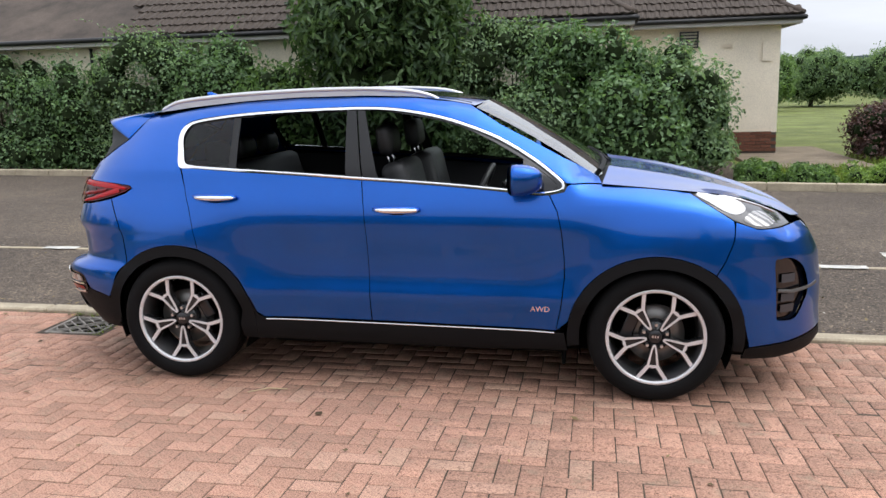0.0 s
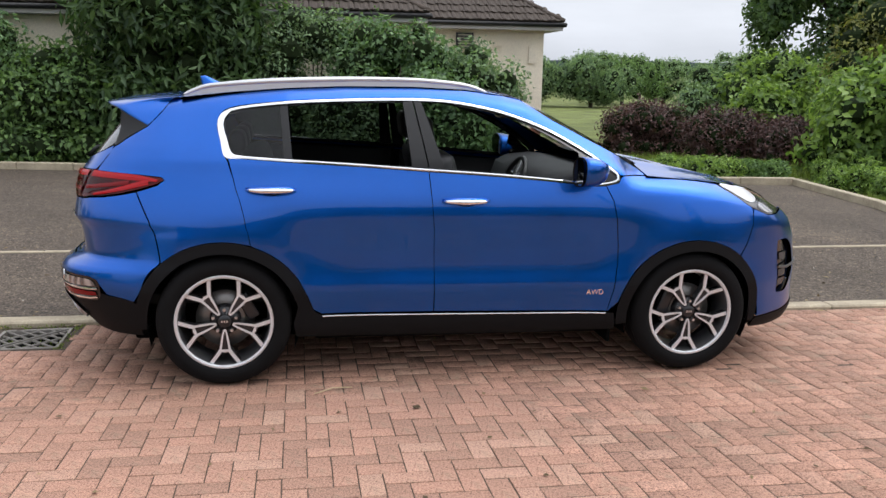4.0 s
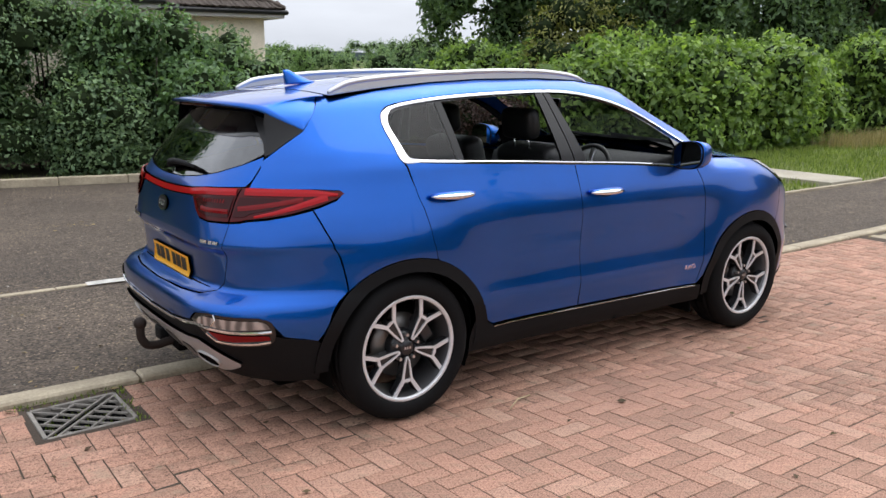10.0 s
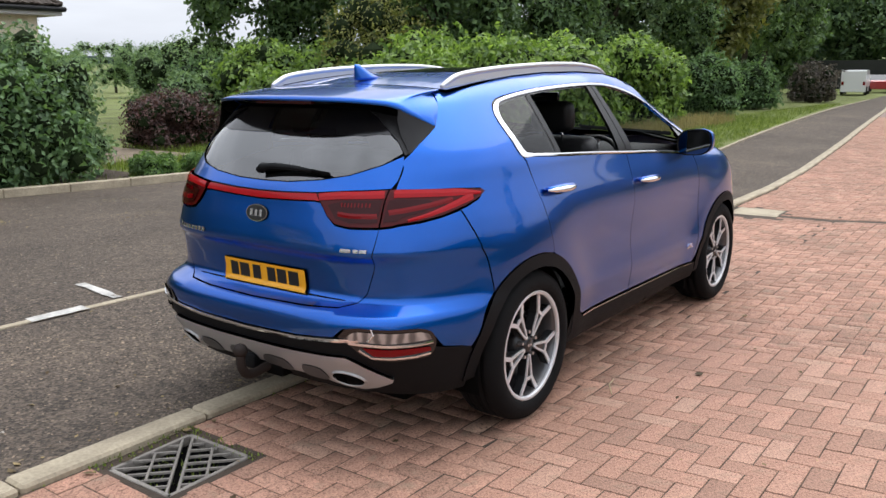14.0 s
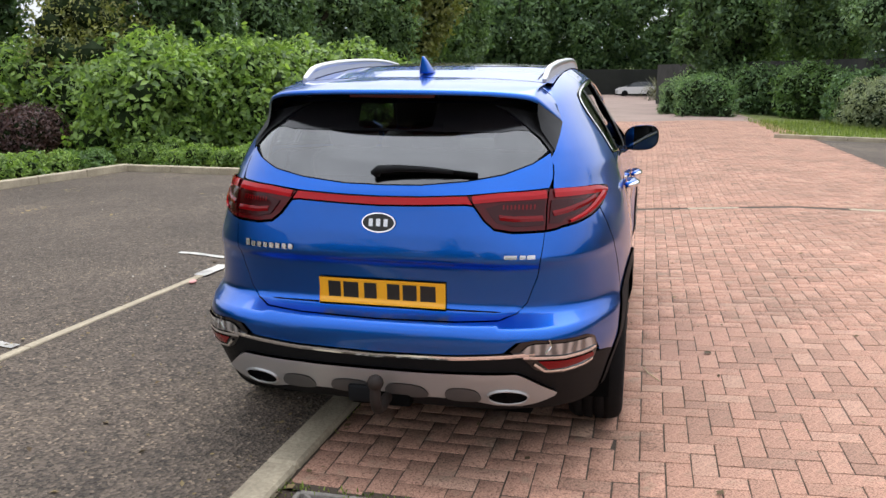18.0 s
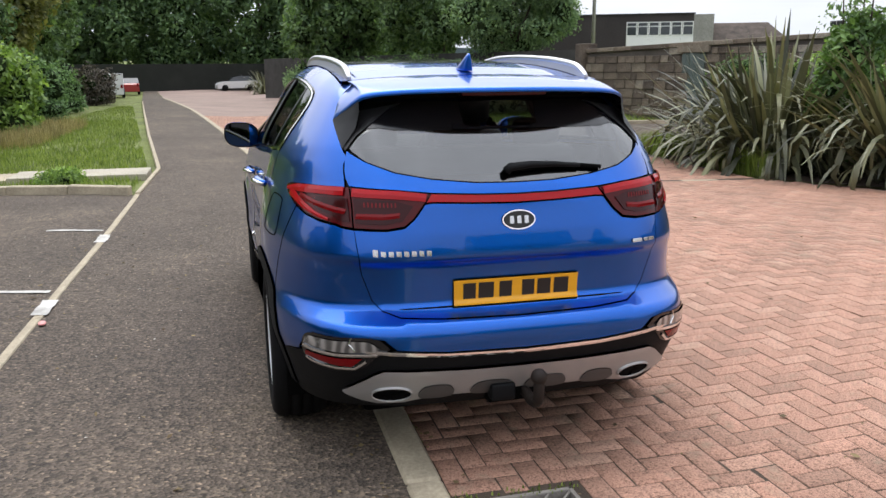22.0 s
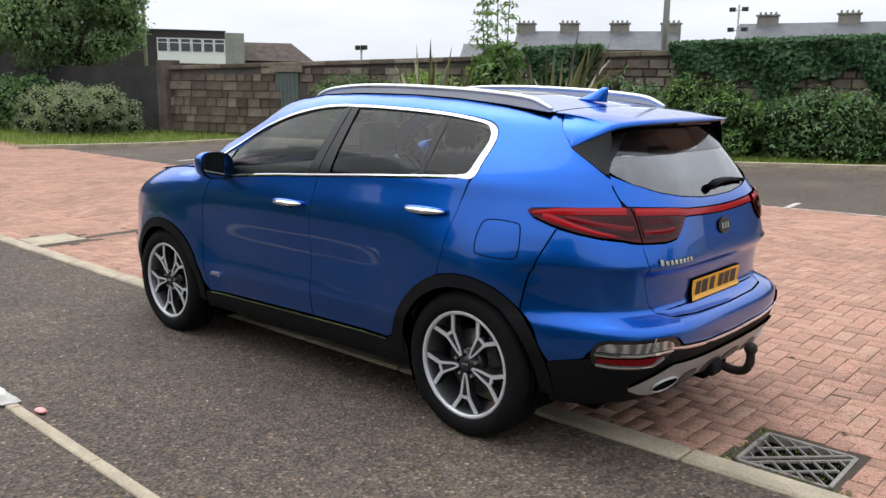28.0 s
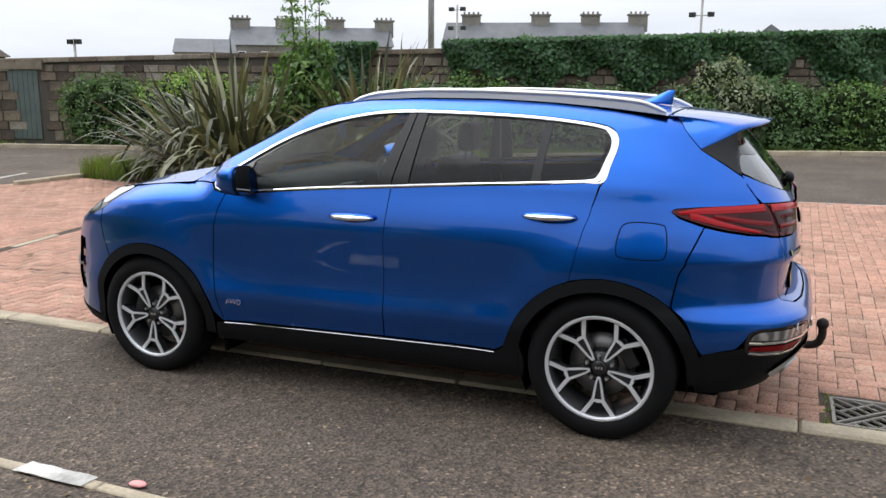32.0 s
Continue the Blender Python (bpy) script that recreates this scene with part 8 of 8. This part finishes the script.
def tenement(label, x, y, yaw, length, depth, eave, rise, chimneys, windows, z=0.0):
    t = tagged(empty("tenement", x, y, z, yaw), label, "building", "far tenements")
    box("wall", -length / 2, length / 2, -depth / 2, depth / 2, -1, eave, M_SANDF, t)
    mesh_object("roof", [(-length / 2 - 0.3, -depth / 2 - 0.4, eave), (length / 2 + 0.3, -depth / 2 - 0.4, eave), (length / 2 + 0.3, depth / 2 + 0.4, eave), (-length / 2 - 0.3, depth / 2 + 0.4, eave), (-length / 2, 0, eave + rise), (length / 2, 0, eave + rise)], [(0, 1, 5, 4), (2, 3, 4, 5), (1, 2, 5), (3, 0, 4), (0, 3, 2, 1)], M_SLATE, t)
    for c in chimneys:
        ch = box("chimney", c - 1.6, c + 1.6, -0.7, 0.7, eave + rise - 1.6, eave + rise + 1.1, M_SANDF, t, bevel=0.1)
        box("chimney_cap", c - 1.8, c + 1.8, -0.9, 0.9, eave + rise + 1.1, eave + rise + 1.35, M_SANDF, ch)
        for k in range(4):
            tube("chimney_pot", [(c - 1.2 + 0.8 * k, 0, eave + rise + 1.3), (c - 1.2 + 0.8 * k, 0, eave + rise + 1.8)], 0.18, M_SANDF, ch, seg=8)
    for k in range(windows):
        wx = -length / 2 + length * (k + 0.5) / windows
        for floor_z in (eave - 2.9, eave - 6.3):
            wd = box("window", wx - 0.65, wx + 0.65, -depth / 2 - 0.06, -depth / 2 + 0.1, floor_z, floor_z + 1.9, M_WHITE, t)
            box("pane", wx - 0.52, wx + 0.52, -depth / 2 - 0.1, -depth / 2 - 0.05, floor_z + 0.12, floor_z + 1.78, M_PANE, wd)
    return t


TEN = "grey stone tenement with a slate roof and chimneys"
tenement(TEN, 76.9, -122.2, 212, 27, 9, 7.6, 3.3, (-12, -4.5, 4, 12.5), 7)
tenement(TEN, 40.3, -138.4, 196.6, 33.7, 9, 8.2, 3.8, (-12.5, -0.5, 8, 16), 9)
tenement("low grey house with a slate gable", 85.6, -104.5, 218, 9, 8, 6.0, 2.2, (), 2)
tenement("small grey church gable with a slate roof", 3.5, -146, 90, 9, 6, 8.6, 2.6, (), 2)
school = tagged(empty("school", 61.4, -33.2, 0, 240.6), "flat roofed dark clad school block with white windows", "school")
M_CLAD = mottled("dark brown cladding", (0.035, 0.028, 0.028), 0.7, 0.5, 8, 0.3, 0.1)
box("wall", -14, 4.4, 0, 8, -1, 5.75, M_CLAD, school)
box("wall_panel", 4.4, 6.0, -0.05, 8, -1, 5.7, mottled("grey concrete panel", (0.28, 0.27, 0.25), 0.8, 1, 10, 0.15, 0.1), school)
box("roof_edge", -14.1, 4.5, -0.1, 8, 5.75, 5.85, M_DARK, school)
box("sill_panel", -1.1, 4.4, -0.06, 0.0, 3.1, 4.0, M_WHITE, school)
for k in range(6):
    wd = box("window", -1.1 + k * 0.92, -1.1 + (k + 1) * 0.92 - 0.03, -0.08, 0.0, 4.0, 5.15, M_WHITE, school)
    box("pane", -1.1 + k * 0.92 + 0.08, -1.1 + (k + 1) * 0.92 - 0.11, -0.1, -0.075, 4.08, 4.75, M_PANE, wd)
    box("pane", -1.1 + k * 0.92 + 0.08, -1.1 + (k + 1) * 0.92 - 0.11, -0.1, -0.075, 4.82, 5.08, M_PANE, wd)
annex = tagged(empty("annex", 59.6, -42.3, 0, 240), "low building with a brown tiled roof", "building")
box("wall", -2.6, 3.2, 0, 5, -1, 3.6, M_CLAD, annex)
mesh_object("roof", [(-2.8, -0.3, 3.5), (3.6, -0.3, 3.5), (3.6, 5.3, 3.5), (-2.8, 5.3, 3.5), (-2.8, 2.5, 5.2), (1.9, 2.5, 5.2)], [(0, 1, 5, 4), (2, 3, 4, 5), (1, 2, 5), (3, 0, 4), (0, 3, 2, 1)], M_TILE, annex)
M_POLE = mottled("galvanised steel pole", (0.34, 0.33, 0.31), 0.5, 2, 40, 0.2, 0.1, metal=0.5)
pole = tagged(empty("street_pole", 8.27, -18.75, 0), "tall grey metal pole behind the wall", "pole")
tube("post", [(0, 0, 0), (0, 0, 8)], lambda u: 0.1 - 0.02 * u, M_POLE, pole, seg=14)
tube("collar", [(0, 0, 2.55), (0, 0, 2.62)], 0.12, M_POLE, pole, seg=14)
pole = tagged(empty("street_pole", 36.9, -17.9, 0), "tall grey metal pole beside the school", "pole")
tube("post", [(0, 0, -0.4), (0, 0, 11)], lambda u: 0.11 - 0.03 * u, M_POLE, pole, seg=12)
tube("arm", [(0, 0, 10.9), (0.6, 0.5, 11.2)], 0.05, M_POLE, pole, seg=8)


def mast(label, x, y, top, heads):
    m = tagged(empty("floodlight_mast", x, y, 0), label, "floodlight", "floodlight masts")
    tube("post", [(0, 0, -0.8), (0, 0, top)], 0.08, M_POLE, m, seg=8)
    for hz, hx in heads:
        tube("cross_arm", [(-hx, 0, hz), (hx, 0, hz)], 0.035, M_POLE, m, seg=6)
        for s in (-1, 1):
            box("lamp_head", s * hx - 0.22, s * hx + 0.22, -0.15, 0.15, hz - 0.1, hz + 0.22, M_DARK, m, bevel=0.04)
    return m


mast("floodlight mast with four lamp heads", 4.6, -55, 8.2, ((6.2, 0.6), (7.7, 0.5)))
mast("floodlight mast with lamp heads", 24.4, -60.2, 7.9, ((7.5, 0.5), (6.0, 0.55)))
mast("small floodlight mast beyond the stone wall", 41.5, -36.7, 4.3, ((4.05, 0.3),))
tree("dark rounded tree beyond the wall", -9, -75, 0, 7.4, (4, 4), 4000, 0.4, L_TREE, 501, 0.2, 0.2, 1.3)
tree("dark rounded tree beyond the wall", 11, -140, 0, 11, (4, 4), 3000, 0.6, L_TREE, 502, 0.3, 0.2, 1.5)
tree("dark rounded tree beyond the wall", 33, -105, 0, 8.0, (3.4, 3.4), 3000, 0.5, L_TREE, 503, 0.3, 0.2, 1.3)
# parked vehicles far down the drive
M_VANW = plain("white vehicle paint", (0.75, 0.75, 0.75), 0.3, coat=0.6)
M_CARR = plain("red vehicle paint", (0.35, 0.02, 0.025), 0.3, coat=0.6)


def far_car(name, label, x, y, z, yaw, mat, length, width, prof, cabin):
    """A parked vehicle: body and cabin from side profiles, wheels, lamps."""
    c = tagged(empty(name, x, y, z, yaw), label, "car" if name == "parked_car" else "van", "vehicles far down the drive")
    loft("body", [[(px * length, wy * width / 2 * (0.94 if abs(wy) > 0.9 else 1), pz) for px, pz in prof] for wy in (-1, -0.85, 0.85, 1)], mat, c, smooth=False)
    loft("cabin_glass", [[(px * length, wy * width / 2 * (0.86 if pz > 1.2 else 0.93), pz) for px, pz in cabin] for wy in (-1, 1)], M_PANE, c, smooth=False)
    for px in (-0.3, 0.32):
        for s in (-1, 1):
            tube("wheel", [(px * length, s * (width / 2 - 0.2), 0.31), (px * length, s * (width / 2 + 0.005), 0.31)], 0.31, M_TYRE, c, seg=16)
    for s in (-1, 1):
        box("tail_light", -0.505 * length, -0.49 * length, s * width * 0.4 - 0.08, s * width * 0.4 + 0.08, 0.75, 1.0, M_RED, c)
    return c


VAN = [(-0.5, 0.25), (0.5, 0.25), (0.5, 0.75), (0.47, 0.95), (0.34, 1.08), (0.2, 1.7), (0.1, 1.82), (-0.48, 1.85), (-0.5, 1.75)]
CARP = [(-0.5, 0.3), (0.5, 0.25), (0.5, 0.65), (0.42, 0.85), (0.25, 0.95), (-0.45, 1.0), (-0.5, 0.9)]
CABIN = [(0.24, 0.94), (0.1, 1.38), (-0.05, 1.46), (-0.3, 1.44), (-0.44, 1.02)]
far_car("parked_van", "small white van parked beside the drive", 66.0, 9.9, -0.68, 6, M_VANW, 4.4, 1.8, VAN, [(0.35, 1.07), (0.21, 1.68), (0.05, 1.7), (0.05, 1.07)])
far_car("parked_car", "red hatchback parked beside the drive", 74.5, 9.55, -0.73, 6, M_CARR, 4.0, 1.75, CARP, CABIN)
far_car("parked_car", "white hatchback parked beside the paving", 82.5, 0.2, -0.73, 100, M_VANW, 4.0, 1.75, CARP, CABIN)
# Near-black colour puts the shade under the end trees into the fence.
tagged(box("end_fence", 85.1, 85.4, -18, 26, -1.0, 1.95, mottled("fence darkened for tree shade", (0.02, 0.022, 0.018), 0.9, 0.5, 10, 0.3, 0.2)), "dark fence closing the end of the drive", "fence", kind="structure")
far_car("parked_van", "orange and white vehicle behind the end fence", 97, 6.5, 0.3, 95, plain("orange vehicle paint", (0.7, 0.2, 0.02), 0.4), 5.0, 2.2, [(a, b * 1.3) for a, b in VAN], [(0.35, 1.4), (0.21, 2.2), (0.05, 2.2), (0.05, 1.4)])
goal = tagged(empty("goal_frame", 14.5, 62, 0, 10), "thin white goal frame on the park grass", "goal")
tube("post", [(-1.6, 0, 0), (-1.6, 0, 2.0)], 0.06, M_WHITE, goal, seg=6)
tube("post", [(1.6, 0, 0), (1.6, 0, 2.0)], 0.06, M_WHITE, goal, seg=6)
tube("crossbar", [(-1.6, 0, 2.0), (1.6, 0, 2.0)], 0.06, M_WHITE, goal, seg=6)
# distant hills, their blue grey standing for haze
hv, hf = [], []
for k in range(73):
    a = radians(k * 5)
    h = 16 + 9 * math.sin(k * 0.55) + 7 * math.sin(k * 0.21 + 1)
    hv += [(850 * math.cos(a), 850 * math.sin(a), -5), (850 * math.cos(a), 850 * math.sin(a), h)]
    if k:
        hf.append((2 * k - 2, 2 * k, 2 * k + 1, 2 * k - 1))
tagged(mesh_object("backdrop", hv, hf, mottled("far hills tinted blue grey for haze", (0.10, 0.13, 0.15), 1.0, 0.01, 0.08, 0.2, 0.0)), "low hills on the horizon, tinted blue grey for haze", "hills", kind="structure")

# ---- litter and small marks ----
rng = np.random.default_rng(77)
lit = np.concatenate([scatter(rng, 70, -6, 4, 0.6, 2.2, 0.006), scatter(rng, 60, -6, 4, -4, 0.2, -0.004), scatter(rng, 160, -12, 6, 7.4, 9.6, 0.006)])
fallen = leaf_cloud("fallen_leaves", lit, np.tile(np.array([0, 0, 1.0]), (len(lit), 1)), 0.035, leafy("fallen brown leaf", (0.06, 0.035, 0.015), (0.25, 0.19, 0.10), 0.8, 0.1), None, rng, 0.6, 0.0, 0.25)
tagged(fallen, "small dry leaves and bits on the ground", "litter", kind="stuff")
lit = scatter(rng, 260, -7, 5, 0.55, 8, 0.004)
tagged(leaf_cloud("pale_chips", lit, np.tile(np.array([0, 0, 1.0]), (len(lit), 1)), 0.016, plain("pale stone chip", (0.42, 0.39, 0.34), 0.8), None, rng, 0.8, 0.0, 0.1), "pale stone chips lying on the tarmac", "litter", kind="stuff")
tube_straw = tube("straw", [(-0.86, -1.1, fall(-0.8, -1.1) - 0.004), (-0.76, -1.04, fall(-0.8, -1.04) + 0.004), (-0.66, -1.02, fall(-0.7, -1.02) - 0.003)], 0.003, plain("dry straw", (0.5, 0.4, 0.24), 0.8), None, seg=6)
tagged(tube_straw, "single dry straw on the block paving", "straw")
bm = bmesh.new()
bmesh.ops.create_icosphere(bm, subdivisions=2, radius=0.035, matrix=Matrix.Translation((0.23, 2.2, fall(0.2, 2.2) + 0.014)) @ Matrix.Diagonal((1.15, 0.65, 0.35, 1)))
for v in bm.verts:
    v.co += Vector((noise.noise(v.co * 60), noise.noise(v.co * 60 + Vector((5, 5, 5))), 0)) * 0.008
tagged(part("litter_scrap", bm, plain("faded pink plastic", (0.75, 0.32, 0.30), 0.5)), "crumpled scrap of pink plastic on the edging", "litter")

# ---- roof tiles and plinth bricks of the house ----
def tile_data():
    """A ribbed interlocking tile, lying in its own plane."""
    cols = [(-0.15, 0.0), (-0.12, 0.022), (-0.075, 0.026), (-0.03, 0.004), (0.03, 0.004), (0.075, 0.026), (0.12, 0.022), (0.15, 0.0)]
    v = [(x, 0.0, z + 0.03) for x, z in cols] + [(x, 0.36, z) for x, z in cols] + [(x, 0.0, z) for x, z in cols]
    n = len(cols)
    f = [(i, i + 1, n + i + 1, n + i) for i in range(n - 1)] + [(2 * n + i, 2 * n + i + 1, i + 1, i) for i in range(n - 1)]
    me = bpy.data.meshes.new("roof_tile")
    me.from_pydata(v, [], f)
    me.materials.append(M_TILE)
    return me


tile_me = tile_data()
pitch = math.degrees(math.atan(0.62))
for (ex0, ex1, ey0, ez, slope, run, _), start, rows in ((wing_a, -9.4, 5), (wing_b, -0.6, 7)):
    for r in range(rows):
        d = r * 0.34
        y, z = ey0 + d * math.cos(radians(pitch)), ez + d * math.sin(radians(pitch))
        right = ex1 - (y - ey0) * 0.9
        k = 0
        while right - 0.15 - k * 0.3 > start:
            t = new("roof_tile", tile_me)
            t.parent = house
            j = random.Random(r * 100 + k)
            t.matrix_basis = pose(right - 0.15 - k * 0.3, y - 0.05, z + 0.012 + j.uniform(-0.004, 0.004), pitch + j.uniform(-0.7, 0.7), 0, j.uniform(-0.4, 0.4))
            k += 1
    n = 9
    for k in range(n):
        a, b = Vector((ex1, ey0, ez)), Vector((ex1 - run * 0.9, ey0 + run, ez + run * 0.62))
        p, q = a + (b - a) * (k / n), a + (b - a) * ((k + 1.12) / n)
        tube("hip_tile", [tuple(p + Vector((0, 0, 0.05))), tuple(q + Vector((0, 0, 0.03)))], 0.1, M_TILE, house, seg=8, flat=0.6)
pl = bpy.data.meshes.new("brick")
bm = bmesh.new()
box_into(bm, -0.1075, 0.1075, -0.02, 0.02, -0.0325, 0.0325, 0.004, 1)
bm.to_mesh(pl)
bm.free()
pl.materials.append(M_PLINTH)
for r in range(6):
    for k in range(14):
        x = 5.0 - 0.11 - k * 0.2255 - (0.1125 if r % 2 else 0)
        t = new("brick", pl)
        t.parent = wing_b[6]
        t.matrix_basis = pose(x, 14.752, 0.03 + r * 0.0755, 0, 0, 0)

# ---- block paving in herringbone ----
UNIT, TOP = 0.101, -0.010


def kerb_y(x):
    return float(np.interp(x, [-16, -4, 4, 7.6, 10, 16, 29.5], [0.40, 0.385, 0.375, 0.40, 0.53, 1.05, 2.36])) - 0.075


def pavers(x0, x1, y0):
    """Rectangles of the herringbone bond, cut along the kerb, the drain and the crossing rows."""
    for i in range(int(x0 / UNIT), int(x1 / UNIT) + 1):
        top = kerb_y(i * UNIT)
        for j in range(int(y0 / UNIT), int(top / UNIT) + 2):
            c = (i + j) % 4
            if c == 0:
                w, h = 2, 1
            elif c == 2:
                w, h = 1, 2
            else:
                continue
            a, b, p, q = i * UNIT + 0.0024, (i + w) * UNIT - 0.0024, j * UNIT + 0.0024, (j + h) * UNIT - 0.0024
            q = min(q, kerb_y((a + b) / 2) - 0.004)
            if a < -2.355 and b > -2.815 and p < 0.27 and q > -0.185:
                cuts = [(min(b, -2.82) - a, (a, min(b, -2.82), p, q)), (b - max(a, -2.35), (max(a, -2.35), b, p, q)), (min(q, -0.19) - p, (a, b, p, min(q, -0.19)))]
                size, (a, b, p, q) = max(cuts)
            if a < 5.75 and b > 5.05 and p < 0.27 and q > -0.29:
                continue
            mid = np.interp((p + q) / 2, [-6.4, -1.5, 0.3], [5.58, 5.38, 5.28])
            if a < mid + 0.075 and b > mid - 0.075:
                if (a + b) / 2 < mid:
                    b = min(b, mid - 0.07)
                else:
                    a = max(a, mid + 0.07)
            if (a + b) / 2 > 5.5 and p < np.interp((a + b) / 2, [5.5, 9.9, 10, 60], [-6.45, -6.7, -5.15, -5.0]):
                continue
            if (a + b) / 2 < 5.5 and p < np.interp((a + b) / 2, [-16, 3.0, 3.6, 5.6], [-8.85, -8.25, -8.0, -6.5]):
                continue
            if b - a > 0.025 and q - p > 0.025:
                yield a, b, p, q


def paver_corners(a, b, p, q, rng):
    """Twelve corners of one chamfered paver, a little uneven."""
    x, y = (a + b) / 2, (p + q) / 2
    z = fall(x, y) + TOP + rng.uniform(-0.0016, 0.0016)
    tx, ty = rng.uniform(-0.006, 0.006), rng.uniform(-0.006, 0.006) + (rise(y + 0.05) - rise(y - 0.05)) * 10
    a, b, p, q = a + rng.uniform(-0.001, 0.0018), b - rng.uniform(-0.001, 0.0018), p + rng.uniform(-0.001, 0.0018), q - rng.uniform(-0.001, 0.0018)
    out = []
    for inset, dz in ((0.0016, 0.0), (0.0, -0.0016), (0.0, -0.03)):
        for cx, cy in ((a + inset, p + inset), (b - inset, p + inset), (b - inset, q - inset), (a + inset, q - inset)):
            out.append((cx, cy, z + dz + (cx - x) * tx + (cy - y) * ty - 0.0162 * (cx - x)))
    return out


PAVER_FACES = [(0, 1, 2, 3)] + [(4 + i, 4 + (i + 1) % 4, (i + 1) % 4, i) for i in range(4)] + [(8 + i, 8 + (i + 1) % 4, 4 + (i + 1) % 4, 4 + i) for i in range(4)]
rng = random.Random(9)
rest_v, rest_f, made = [], [], 0
shared = {}
for a, b, p, q in pavers(-9.0, 26.0, -8.9):
    if -2.3 < (a + b) / 2 < 0.3 and -3.5 < (p + q) / 2 < -1.1 and made < 300:
        key = (round(b - a, 3), round(q - p, 3))
        if key not in shared:
            me = bpy.data.meshes.new("paver")
            w, h = b - a, q - p
            me.from_pydata([(sx * (w / 2 - i), sy * (h / 2 - i), z) for i, z in ((0.0016, 0.0), (0.0, -0.0016), (0.0, -0.03)) for sx, sy in ((-1, -1), (1, -1), (1, 1), (-1, 1))], [], PAVER_FACES)
            me.materials.append(M_BRICK)
            shared[key] = me
        ob = new("brick", shared[key])
        ob.parent = paving
        lean = math.degrees(math.atan((rise((p + q) / 2 + 0.05) - rise((p + q) / 2 - 0.05)) * 10))
        ob.matrix_basis = pose((a + b) / 2, (p + q) / 2, fall((a + b) / 2, (p + q) / 2) + TOP + rng.uniform(-0.0016, 0.0016), rng.uniform(-0.3, 0.3) + lean, rng.uniform(-0.3, 0.3) + 0.93, rng.uniform(-0.7, 0.7))
        made += 1
    else:
        k0 = len(rest_v)
        rest_v += paver_corners(a, b, p, q, rng)
        rest_f += [tuple(k0 + i for i in f) for f in PAVER_FACES]
rest = mesh_arrays("far_bricks", np.array(rest_v), np.array(rest_f), M_BRICK, paving)
rest["kind"] = "stuff"
